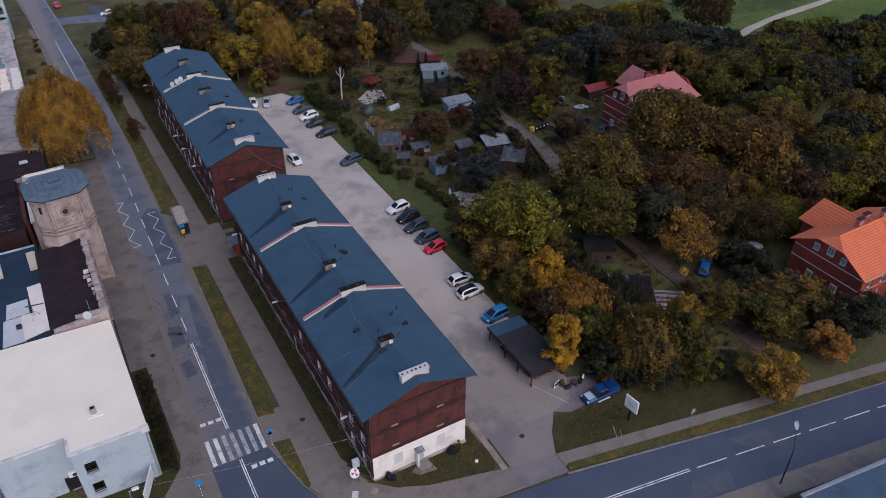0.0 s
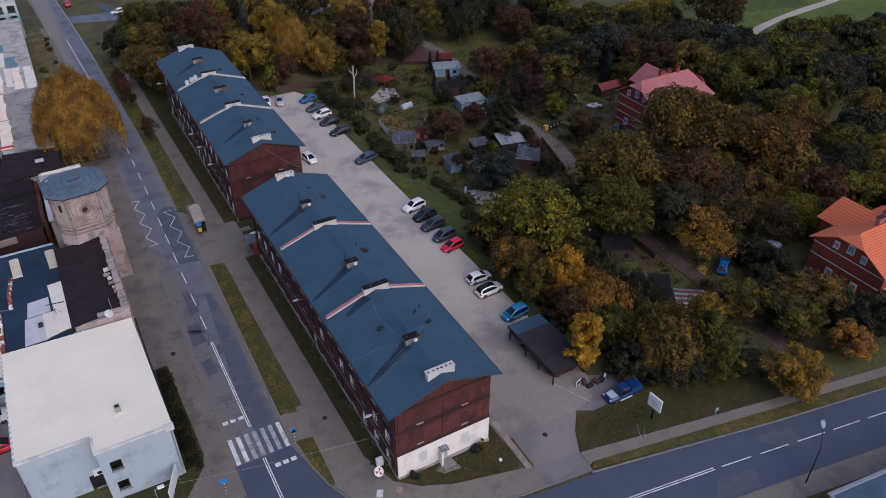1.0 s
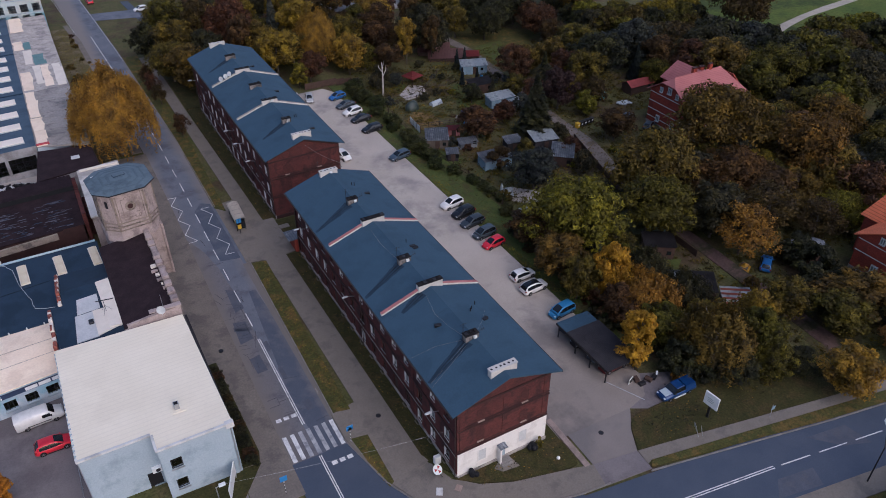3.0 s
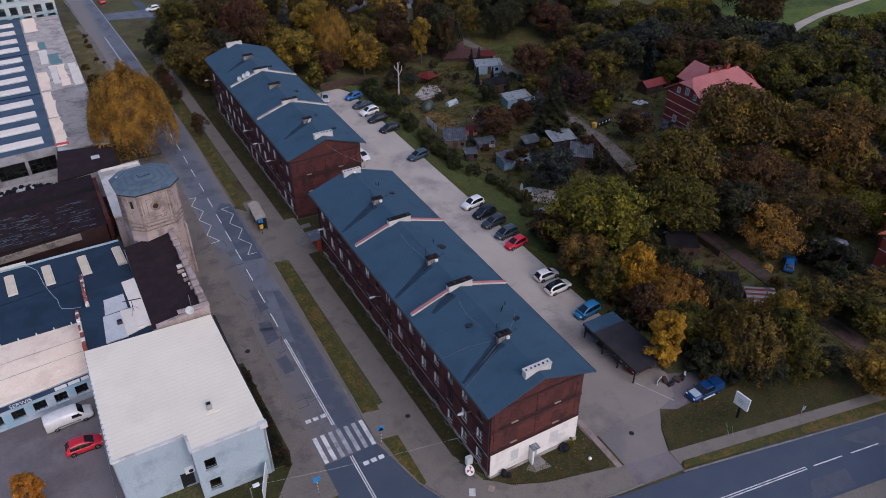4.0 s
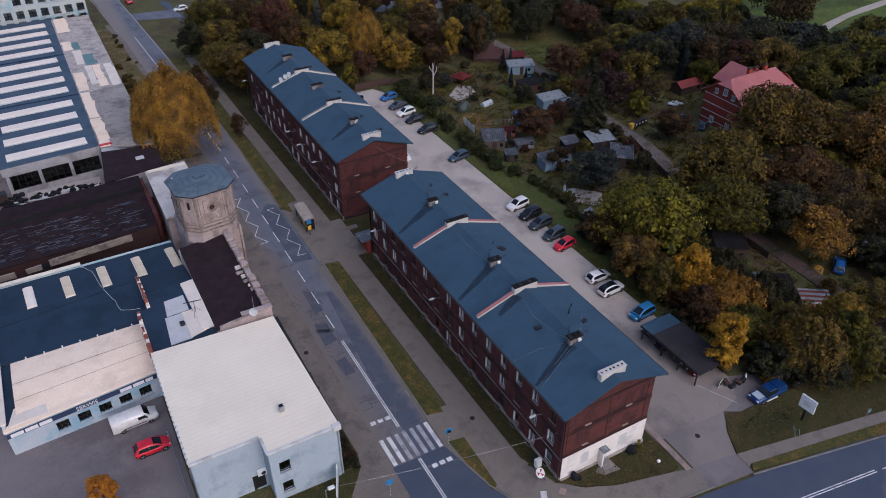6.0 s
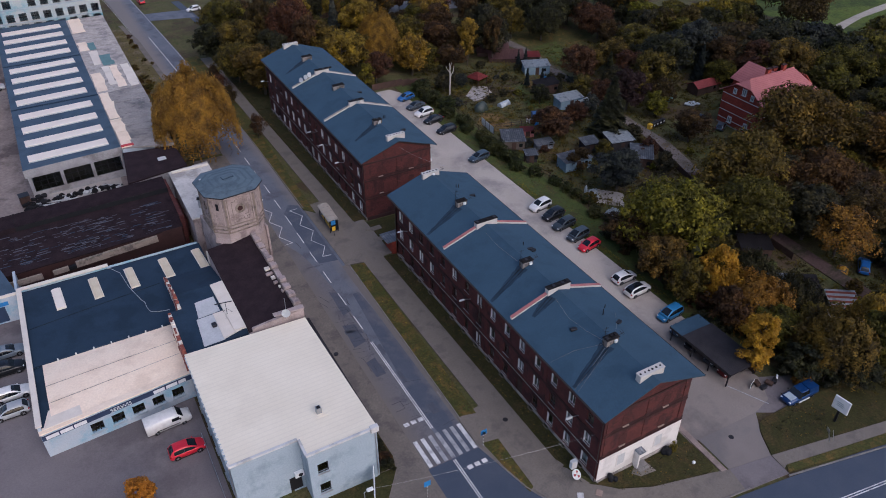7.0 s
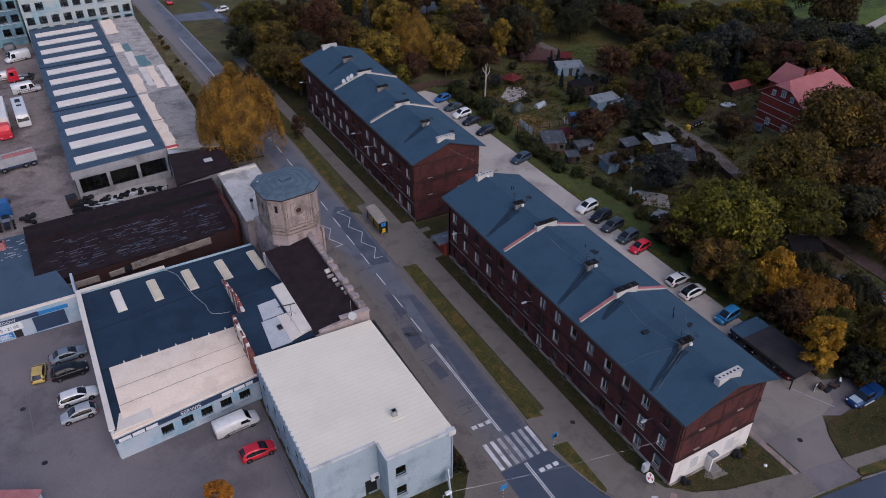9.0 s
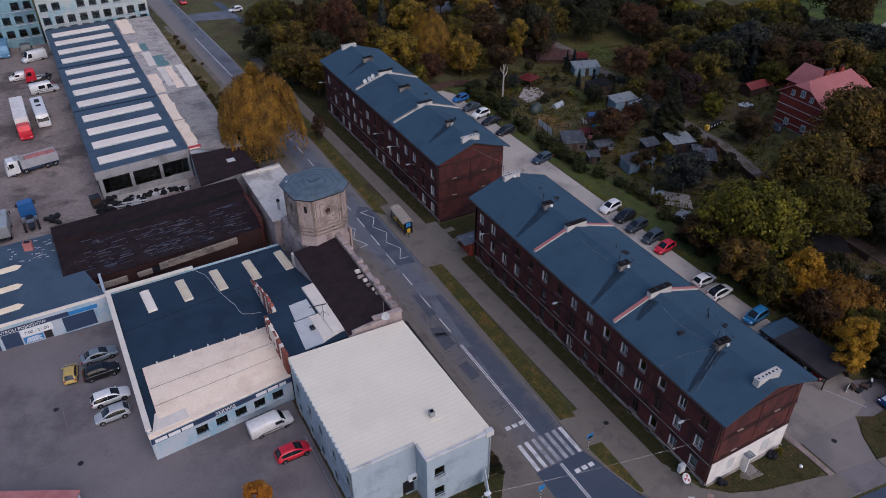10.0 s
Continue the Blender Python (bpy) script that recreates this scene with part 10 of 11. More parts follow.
    bmesh.ops.remove_doubles(bm, verts=bm.verts[:], dist=0.001)
    bmesh.ops.recalc_face_normals(bm, faces=bm.faces[:])
    bmesh.ops.solidify(bm, geom=bm.faces[:], thickness=t)
    part("wing_roof", bm, M_TILE_PINK_WING if tile == M_TILE_PINK else M_TILE_ORANGE_WING, h)
    part("wing_wall", box(cross_x - cw, cross_x + cw, w + 0.01, cl, -0.8, wt), M_BRICK_HOUSE, h)
    if tile == M_TILE_ORANGE:
        bm = bmesh.new()
        for s in (-1, 1):
            bm.faces.new([bm.verts.new(p) for p in ((cross_x + 2.2 + s * (cw + 0.3), -0.5, eave), (cross_x + 2.2 + s * (cw + 0.3), -cl - 0.4, eave), (cross_x + 2.2, -cl - 0.4, ridge - 0.25), (cross_x + 2.2, -0.3, ridge - 0.25))])
        bmesh.ops.remove_doubles(bm, verts=bm.verts[:], dist=0.001)
        bmesh.ops.recalc_face_normals(bm, faces=bm.faces[:])
        bmesh.ops.solidify(bm, geom=bm.faces[:], thickness=t)
        part("wing_roof", bm, M_TILE_ORANGE_WING, h)
        bm = prism(bmesh.new(), [(cross_x + 2.2 - cw, -cl), (cross_x + 2.2 + cw, -cl), (cross_x + 2.2 + cw, -w - 0.01), (cross_x + 2.2 - cw, -w - 0.01)], -0.8, wt - 0.05)
        part("wing_wall", bm, M_BRICK_HOUSE, h)
    part("valley", rod(bmesh.new(), (cross_x + cw * 0.2, 0.6, ridge - 0.2), (cross_x + cw + 0.3, w * 0.9, eave + 0.35), 0.09, n=5), M_METAL, h)
    for cx, cy, s in ((cross_x - 2.6, 0.6, 0.55), (cross_x + 0.6, 1.6, 0.6), (length * 0.66, 0.2, 0.45)):
        zz = ridge - k * abs(cy)
        c = part("chimney", box(cx - s, cx + s, cy - 0.32, cy + 0.32, zz - 0.5, zz + 1.35), M_BRICK_HOUSE if tile == M_TILE_PINK else M_RED_FLASH, h)
        part("chimney_cap", box(cx - s - 0.08, cx + s + 0.08, cy - 0.4, cy + 0.4, zz + 1.35, zz + 1.47), M_BRICK_DARK, c)
    part("gutter", rod(bmesh.new(), (x0, -w - 0.68, eave - 0.05), (x1, -w - 0.68, eave - 0.05), 0.07), M_METAL, h)
    part("footing", box(-0.06, length + 0.06, -w - 0.06, w + 0.06, -0.9, 0.35), M_CHIM, h)
    return h


red_house(77.3, 0.3, gz(80, 0.3), 12.2, 17.0, 6.2, 10.0, M_TILE_ORANGE, "red brick house with pale bands and orange tiled roof", 8.6, (3.4, 5.5), 0.0)
red_house(87.4, 60.0, gz(93, 60), 11.0, 16.6, 7.6, 11.6, M_TILE_PINK, "red brick house with pale bands and faded tiled roof", 9.4, (1.4, 3.2, 5.0, 7.0), 3.0)


# ---------------------------------------------------------------- sheds and garden things
M_SAND_HEAP = mat("sandy_rubble", (0.26, 0.21, 0.15), (0.36, 0.30, 0.22), 1.2, 4.0, 0.95, 0.5, grain=0.35)
M_BROWN_SHEET = lined(mat("brown_sheet_roof", (0.15, 0.078, 0.072), (0.20, 0.105, 0.098), 0.5, 7.0, 0.7, 0.1, grain=0.2), 0, 0.4, 0.6, 0.8, 0.25)
M_RED_RUST = mat("rusty_red_sheet", (0.26, 0.07, 0.05), (0.34, 0.11, 0.08), 0.9, 6.0, 0.8, 0.2, grain=0.25)
def shed(x, y, rz, w, d, h, wallm, roofm, label, pitch=0.5, gable=False, group="garden sheds"):
    s = thing("garden_shed", x, y, gz(x, y), rz, label, "shed", group)
    bm = box(-w / 2, w / 2, -d / 2, d / 2, -0.3, h)
    part("wall", bm, wallm, s)
    bm = bmesh.new()
    e = 0.25
    if gable:
        for q in (-1, 1):
            face(bm, (-w / 2 - e, q * (d / 2 + e), h - 0.08), (w / 2 + e, q * (d / 2 + e), h - 0.08), (w / 2 + e, 0, h + pitch), (-w / 2 - e, 0, h + pitch))
        bmesh.ops.remove_doubles(bm, verts=bm.verts[:], dist=0.001)
        bmesh.ops.recalc_face_normals(bm, faces=bm.faces[:])
        g = bmesh.new()
        for q in (-1, 1):
            face(g, (q * w / 2, -d / 2, h), (q * w / 2, d / 2, h), (q * w / 2, 0, h + pitch - 0.05))
        part("gable", g, wallm, s)
    else:
        face(bm, (-w / 2 - e, -d / 2 - e, h + 0.03), (w / 2 + e, -d / 2 - e, h + 0.03), (w / 2 + e, d / 2 + e, h + pitch), (-w / 2 - e, d / 2 + e, h + pitch))
        g = bmesh.new()
        bx(g, -w / 2, w / 2, d / 2 - 0.1, d / 2, h, h + pitch * 0.85)
        part("gable", g, wallm, s)
    bmesh.ops.solidify(bm, geom=bm.faces[:], thickness=0.07)
    part("roof", bm, roofm, s)
    part("door", box(-0.45, 0.45, -d / 2 - 0.05, -d / 2, 0.0, min(h - 0.1, 1.95)), M_WOOD_DARK, s)
    part("window", box(w * 0.24, w * 0.24 + 0.7, -d / 2 - 0.04, -d / 2, 0.9, 1.6), M_CARGLASS, s)
    return s


for a in (
    (39.2, 75.8, -25, 4.4, 4.6, 2.2, M_WOOD, M_SHEET_GREY, "weathered garden shed with grey corrugated roof"),
    (44.4, 72.0, -10, 3.6, 1.8, 1.3, M_SHEET_GREY, M_SHEET_GREY, "low lean-to of grey sheet"),
    (45.2, 62.8, -3, 6.0, 3.2, 2.1, M_SHEET_BLUE, M_SHEET_GREY, "pale blue metal garden hut"),
    (52.0, 66.8, -8, 3.2, 2.4, 2.2, M_SHEET_DARK, M_SHEET_GREY, "dark hut with grey flat roof"),
    (58.6, 65.4, -12, 5.0, 4.2, 2.3, M_SHEET_DARK, M_TARP, "dark hut with tarpaulin-covered roof"),
    (58.2, 58.0, -40, 4.2, 5.2, 2.3, M_WOOD_DARK, M_SHEET_GREY, "timber hut with pale grey roof"),
    (67.2, 107.4, -20, 6.4, 3.4, 2.2, M_SHEET_BLUE, M_TARP, "pale blue hut with white sheet roof"),
    (62.2, 96.0, -4, 5.6, 3.2, 2.3, M_WOOD_DARK, M_SHEET_DARK, "dark timber hut with dark sheet roof"),
    (62.0, 87.0, -3, 6.0, 3.0, 2.2, M_SHEET_BLUE, M_TARP, "blue hut with striped white roof"),
    (64.0, 83.6, 10, 4.0, 2.2, 1.5, M_SHEET_BLUE, M_TARP, "low shelter with white sheet roof"),
    (64.6, 123.6, -27, 8.4, 4.4, 1.1, M_WOOD_DARK, M_BROWN_SHEET, "timber chalet with a long brown sheet roof", 1.0),
    (65.4, 118.4, -27, 9.0, 4.4, 1.0, M_WOOD_DARK, M_BROWN_SHEET, "timber chalet with a long brown sheet roof", 1.0),
    (70.6, 113.6, -27, 3.2, 2.8, 2.0, M_WOOD_DARK, M_RED_SHEET, "small red garden hut")):
    shed(*a)
shed(52.6, 24.4, -32, 4.8, 3.6, 2.5, M_WOOD_DARK, M_SHEET_DARK, "dark garden hut with blue-grey roof", group="huts by the track")
shed(55.2, 28.1, -32, 2.6, 2.6, 2.4, M_WOOD_DARK, M_SHEET_BLUE, "small hut with pale blue roof", group="huts by the track")
shed(47.6, 14.4, -35, 3.8, 4.4, 2.4, M_WOOD, M_SHEET_GREY, "patched hut with grey corrugated roof", group="huts by the track")
shed(50.6, 12.8, -35, 3.8, 4.2, 2.3, M_WOOD_DARK, M_SHEET_DARK, "patched hut with rusty dark roof", group="huts by the track")
ru = shed(53.0, 8.0, -35, 4.0, 3.4, 1.8, M_WOOD, M_TARP, "lean-to with red-striped white sheet roof", group="huts by the track")
for i in range(4):
    bm = bmesh.new()
    u = -1.8 + i * 0.95
    z0_, z1_ = (1.87 + (q_ + 1.95) * 0.12 for q_ in (u, u + 0.45))
    face(bm, (-2.2, u, z0_), (2.2, u, z0_), (2.2, u + 0.45, z1_), (-2.2, u + 0.45, z1_))
    bmesh.ops.solidify(bm, geom=bm.faces[:], thickness=0.03)
    part("red_sheet", bm, M_RED_RUST, ru, "rust-red roof sheet")
shed(73.1, 11.7, -20, 5.0, 4.2, 2.5, M_WOOD_DARK, M_SHEET_GREY, "old hut with pale patched roof", 0.9, True, group="huts by the track")
shed(96.6, 79.0, 0, 7.0, 3.4, 2.0, M_WOOD_DARK, M_RED_SHEET, "open shelter with red sheet roof", 1.0, True, group="huts by the red house")
shed(101.6, 72.0, -30, 4.0, 3.6, 2.4, M_BRICK_HOUSE, M_RED_SHEET, "brick outhouse with dark red roof", 1.2, True, group="huts by the red house")

gz_b = thing("gazebo", 49.6, 107.0, gz(49.6, 107.0), 20, "small gazebo with a red hipped roof", "gazebo")
bm = bmesh.new()
base = [bm.verts.new(p) for p in ((-2, -2, 2.2), (2, -2, 2.2), (2, 2, 2.2), (-2, 2, 2.2))]
tip = bm.verts.new((0, 0, 3.4))
for i in range(4):
    bm.faces.new((base[i], base[(i + 1) % 4], tip))
bmesh.ops.solidify(bm, geom=bm.faces[:], thickness=0.08)
part("roof", bm, M_RED_SHEET, gz_b)
for sx in (-1, 1):
    for sy in (-1, 1):
        part("post", box(sx * 1.7 - 0.07, sx * 1.7 + 0.07, sy * 1.7 - 0.07, sy * 1.7 + 0.07, -0.3, 2.25), M_WOOD_DARK, gz_b)
for s in (-1, 1):
    part("rail", box(-1.7, 1.7, s * 1.7 - 0.03, s * 1.7 + 0.03, 0.8, 0.9), M_WOOD_DARK, gz_b)
tk = thing("water_tank", 85.4, 78.6, gz(85.4, 78.6), 30, "pale turquoise garden tank on the grass", "tank")
part("drum", rod(bmesh.new(), (-1.1, 0, 0.9), (1.1, 0, 0.9), 0.8, n=20), plain("turquoise_plastic", (0.12, 0.30, 0.33), 0.5), tk)
for s in (-0.8, 0.8):
    part("cradle", box(s - 0.12, s + 0.12, -0.9, 0.9, -0.2, 0.45), M_WOOD_DARK, tk)
rb = thing("rubble_heap", 88.6, 74.6, gz(88.6, 74.6), 0, "heap of pale sacks and sheets on the grass", "heap")
rr = random.Random(9)
for i in range(12):
    o = part("sack", box(-0.5, 0.5, -0.35, 0.35, 0, 0.35, 0.1), M_TARP, rb)
    o.matrix_basis = pose(rr.uniform(-1.6, 1.6), rr.uniform(-1.0, 1.0), rr.uniform(-0.1, 0.35), 0, 0, rr.uniform(0, 180))
rb = thing("rubble_heap", 49.0, 21.6, gz(49.0, 21.6), 20, "low pale heap of sand and rubble in the garden", "heap")
bm = bmesh.new()
gr = [[bm.verts.new((-2.2 + 4.4 * i / 10, -1.6 + 3.2 * j / 8, -0.1 + max(0.0, 1 - (i - 5) ** 2 / 25 - (j - 4) ** 2 / 16) * (0.8 + 0.5 * noise.noise(Vector((i * 0.7, j * 0.7, 0)))))) for j in range(9)] for i in range(11)]
for i in range(10):
    for j in range(8):
        bm.faces.new((gr[i][j], gr[i + 1][j], gr[i + 1][j + 1], gr[i][j + 1]))
part("mound", bm, M_SAND_HEAP, rb)
def plot_things():
    """Loose garden things on the plots: a covered bed, water butts, planks and a low hutch."""
    x, y = (48.9, 93.9)
    t = thing("cold_frame", x, y, gz(x, y), 15, "pale plastic-covered plant tunnel", "plant tunnel")
    bm = bmesh.new()
    n = 8
    rings = [[(-1.5 + 3.0 * k / 4, 0.75 * math.cos(math.pi * i / n), 0.95 * math.sin(math.pi * i / n)) for i in range(n + 1)] for k in range(5)]
    g = quads(bm, rings)
    bm.faces.new(g[0])
    bm.faces.new(g[-1][::-1])
    part("cover", bm, M_TARP, t)
    x, y = (44.7, 78.4)
    shed(x, y, -25, 2.6, 1.8, 1.5, M_RED_FLASH, M_RED_SHEET, "low hutch with a red sheet roof", 0.2)
    for k, (x, y) in enumerate(((49.6, 81.8), (66.8, 102.8), (42.3, 93.5))):
        b = thing("water_butt", x, y, gz(x, y), 0, "blue plastic water butt in a garden plot", "barrel", "water butts")
        part("drum", rod(bmesh.new(), (0, 0, -0.05), (0, 0, 0.95), 0.42, 0.38, 14), M_SIGN_BLUE, b)
        part("rim", rod(bmesh.new(), (0, 0, 0.95), (0, 0, 1.0), 0.44, n=14), M_TRIM, b)
    r = random.Random(3)
    for k, (x, y) in enumerate(((43.3, 72.3), (43.3 + 6, 72.3 + 12), (43.3 + 14, 72.3 - 3))):
        b = thing("plank_pile", x, y, gz(x, y), r.uniform(0, 90), "loose pile of weathered planks", "planks", "plank piles")
        for i in range(6):
            o = part("plank", box(-1.6, 1.6, -0.1, 0.1, 0, 0.05, 0.01), M_BIRCH if i % 2 else M_WOOD, b)
            o.matrix_basis = pose(r.uniform(-0.3, 0.3), r.uniform(-0.5, 0.5), 0.06 * i, 0, 0, r.uniform(-18, 18))
    x, y = (38.7, 68.5)
    shed(x, y, -20, 2.2, 2.0, 1.9, M_SHEET_DARK, M_SHEET_GREY, "small dark garden lean-to", 0.3)


plot_things()
yt = thing("tarpaulin_cover", 62.0, 14.2, gz(62.0, 14.2), 30, "yellow tarpaulin over a stack beside the track", "tarpaulin", "garden sheets")
bm = bmesh.new()
g = [[bm.verts.new((-1.2 + 2.4 * i / 5, -0.9 + 1.8 * j / 4, 1.0 + 0.15 * math.sin(i * 1.9 + j * 1.3) - 0.16 * (j - 2) ** 2 - 0.06 * (i - 2.5) ** 2)) for j in range(5)] for i in range(6)]
for i in range(5):
    for j in range(4):
        bm.faces.new((g[i][j], g[i + 1][j], g[i + 1][j + 1], g[i][j + 1]))
bmesh.ops.solidify(bm, geom=bm.faces[:], thickness=0.03)
part("sheet", bm, plain("yellow_tarpaulin", (0.55, 0.30, 0.02), 0.5), yt)
part("stack", box(-0.9, 0.9, -0.6, 0.6, -0.2, 0.75, 0.04), M_WOOD, yt)
bt = thing("tarpaulin_cover", 51.6, 84.7, gz(51.6, 84.7), -20, "blue tarpaulin hung over a frame in the garden", "tarpaulin", "garden sheets")
bm = prism(bmesh.new(), [(-1.1, -0.7), (1.1, -0.7), (1.1, 0.7), (-1.1, 0.7)], -0.2, lambda x, y: 1.7 - 0.3 * abs(x) + 0.15 * y)
part("sheet", bm, plain("blue_tarpaulin", (0.03, 0.09, 0.22), 0.45), bt)
part("pole", rod(bmesh.new(), (-1.3, -0.75, -0.1), (-1.3, -0.75, 1.9), 0.05), M_WOOD, bt)
gt = thing("tarpaulin_cover", 42.8, 94.0, gz(42.8, 94.0), 20, "dark green tarpaulin over a garden stack", "tarpaulin", "garden sheets")
bm = bmesh.new()
bmesh.ops.create_icosphere(bm, subdivisions=3, radius=1.0)
for v in bm.verts:
    v.co = Vector((v.co.x * 1.9, v.co.y * 1.4, max(-0.1, v.co.z) * 2.0)) * (1 + 0.12 * noise.noise(v.co * 2))
part("sheet", bm, plain("dark_green_tarpaulin", (0.035, 0.050, 0.040), 0.5), gt, smooth=True)
sk = thing("skip_row", 72.8, 69.3, gz(72.8, 69.3), 10, "row of dark refuse bins beside the track", "bins")
for i in range(5):
    o = part("bin", box(-0.45, 0.45, -0.4, 0.4, 0.1, 1.15, 0.05), M_STEEL_DARK if i else M_YELLOW_PAINT, sk)
    o.matrix_basis = pose(-2.2 + i * 1.1, 0, 0)
    l_ = part("lid", box(-0.48, 0.48, -0.43, 0.43, 1.15, 1.25, 0.04), M_TRIM if i else M_YELLOW_PAINT, o)
    part("label", box(-0.2, 0.2, -0.415, -0.402, 0.6, 0.9), M_SIGN_WHITE, o)
for x, y, a in ((40.8, 51.4, 60), (39.8, 44.6, 20)):
    t_ = thing("tarpaulin_cover", x, y, gz(x, y), a, "pale sheet draped over garden timber", "tarpaulin", "garden sheets")
    bm = bmesh.new()
    g = [[bm.verts.new((-1.6 + 3.2 * i / 5, -1.0 + 2.0 * j / 4, 1.1 + 0.25 * math.sin(i * 1.7 + j) - 0.25 * abs(j - 2) * 0.5)) for j in range(5)] for i in range(6)]
    for i in range(5):
        for j in range(4):
            bm.faces.new((g[i][j], g[i + 1][j], g[i + 1][j + 1], g[i][j + 1]))
    bmesh.ops.solidify(bm, geom=bm.faces[:], thickness=0.04)
    part("sheet", bm, M_TARP, t_)
    part("timber", box(-1.4, 1.4, -0.8, 0.8, -0.2, 0.85, 0.04), M_WOOD, t_)
st = thing("garden_figure", 40.6, 53.2, gz(40.6, 53.2), 0, "pale wrapped garden post", "post")
bm = bmesh.new()
rod(bm, (0, 0, -0.2), (0, 0, 1.3), 0.32, 0.26, 10)
rod(bm, (0, 0, 1.3), (0, 0, 1.8), 0.26, 0.08, 10)
part("wrap", bm, M_TARP, st)


def fence(line, h, spacing, material, label, rails=2, solid=False):
    f = thing("fence", line[0][0], line[0][1], gz(line[0][0], line[0][1]), 0, label, "fence", "garden fences")
    ox, oy = line[0]
    oz = gz(ox, oy)
    pts = along(line, spacing)
    first = None
    for x, y, a in pts:
        if first is None:
            first = part("post", box(-0.05, 0.05, -0.05, 0.05, -0.3, h), M_WOOD_DARK, f)
            pb = part("panel", box(0.06, spacing - 0.06, -0.02, 0.02, 0.08, h - 0.08), material, f) if solid else part("rail", box(0.05, spacing - 0.05, -0.02, 0.02, h * 0.75, h * 0.75 + 0.08), material, f)
            first.matrix_basis = pose(x - ox, y - oy, gz(x, y) - oz, 0, 0, a)
            pb.matrix_basis = pose(x - ox, y - oy, gz(x, y) - oz, 0, 0, a)
            if not solid:
                p2 = part("rail", box(0.05, spacing - 0.05, -0.02, 0.02, h * 0.3, h * 0.3 + 0.08), material, f)
                p2.matrix_basis = pb.matrix_basis.copy()
            continue
        share(first, f, x - ox, y - oy, gz(x, y) - oz, a)
        share(pb, f, x - ox, y - oy, gz(x, y) - oz, a)
        if not solid:
            share(p2, f, x - ox, y - oy, gz(x, y) - oz, a)


fence([(37.8, 42), (38.6, 58), (36.2, 75), (37.2, 96), (37.6, 112)], 1.3, 2.4, M_WOOD_DARK, "dark timber garden fence along the hedge")
fence([(24, 111.8), (37, 112.4)], 1.7, 2.0, M_WOOD_DARK, "dark board fence at the car park's end", solid=True)
fence([(57.6, 20.4), (58.4, 36), (62.6, 52), (66.2, 64)], 1.4, 2.4, M_WOOD_DARK, "dark fence along the track", solid=True)
fence([(39.4, 84.5), (52, 82), (66, 79)], 1.2, 2.4, M_WOOD, "grey timber fence between plots")
fence([(38.8, 98), (46, 98), (58, 110)], 1.2, 2.4, M_WOOD, "grey timber fence between plots")
fence([(38.6, 82.0), (38.9, 86.0)], 1.7, 1.9, M_SIGN_WHITE, "short run of white fence panels", solid=True)
for x, y in ((66.6, 111.0), (67.8, 112.8), (65.4, 112.6), (60.2, 101), (63.4, 99.4), (66.5, 92)):
    tree("column", "fir", x, y, 0.9, 4.4, "in the allotment gardens", "garden conifers")

# utility pole with its wires
up = thing("utility_pole", 40.4, 104.2, gz(40.4, 104.2), 15, "pale branching dead trunk used as a wire pole", "pole")
bm = rod(bmesh.new(), (0, 0, -0.4), (0.15, 0, 5.0), 0.22, 0.16, 10)
rod(bm, (0.15, 0, 5.0), (0.05, 0.1, 8.0), 0.16, 0.07, 8)
part("mast", bm, M_PALE_POLE, up)
for p_, q_, e_ in (((0.14, 0, 4.6), (1.0, -0.2, 6.0), (1.1, -0.2, 7.2)), ((0.12, 0, 5.6), (-0.8, 0.1, 6.9), (-0.9, 0.2, 7.6)), ((0.1, 0, 6.4), (0.6, 0.2, 7.4), (0.7, 0.2, 8.0))):
    bm = rod(bmesh.new(), p_, q_, 0.11, 0.08)
    rod(bm, q_, e_, 0.08, 0.03)
    part("limb", bm, M_PALE_POLE, up)


def wire(name, p, q, sag, label):
    w = thing(name, *p, 0, label, "wire", "overhead wires")
    bm = bmesh.new()
    n = 14
    P, Q = Vector(p), Vector(q)
    pts = [P.lerp(Q, i / n) - Vector((0, 0, sag * 4 * (i / n) * (1 - i / n))) - P for i in range(n + 1)]
    rings = [[bm.verts.new(a + Vector((s, s * 0.6, u))) for s, u in ((0.012, 0), (0, 0.013), (-0.012, 0), (0, -0.013))] for a in pts]
    for g, h in zip(rings, rings[1:]):
        for i in range(4):
            bm.faces.new((g[i], g[(i + 1) % 4], h[(i + 1) % 4], h[i]))
    part("strand", bm, M_STEEL_DARK if sag > 0.6 else M_METAL, w)


wire("overhead_wire", (40.4, 104.2, 5.0), (13.1, 98.0, 10.2), 0.8, "dark overhead wire from pole to tenement roof")
wire("overhead_wire", (40.4, 104.2, 4.7), (60.2, 66.0, 5.0), 0.9, "dark overhead wire across the gardens")
wire("overhead_wire", (-23.6, 8.4, 4.5), (0.0, 1.2, 6.8), 0.4, "thin pale wire across the street")
wire("overhead_wire", (6.4, 62.2, 12.4), (9.0, 50.2, 13.6), 0.5, "dark cable between the tenements")

# ---------------------------------------------------------------- car park things
cp = thing("carport", 26.9, 9.0, gz(27), 0, "open carport with a flat dark grey felt roof", "carport")
bm = prism(bmesh.new(), [(-2.7, -5.6), (2.9, -5.4), (3.0, 3.2), (-2.7, 3.0)], lambda x, y: 2.25 - 0.05 * x, lambda x, y: 2.4 - 0.05 * x)
bmesh.ops.recalc_face_normals(bm, faces=bm.faces[:])
part("roof", bm, M_SHEET_DARK, cp)
bm = prism(bmesh.new(), [(-2.6, 3.02), (2.9, 3.22), (2.9, 5.6), (-2.6, 5.4)], lambda x, y: 2.12 - 0.05 * x, lambda x, y: 2.27 - 0.05 * x)
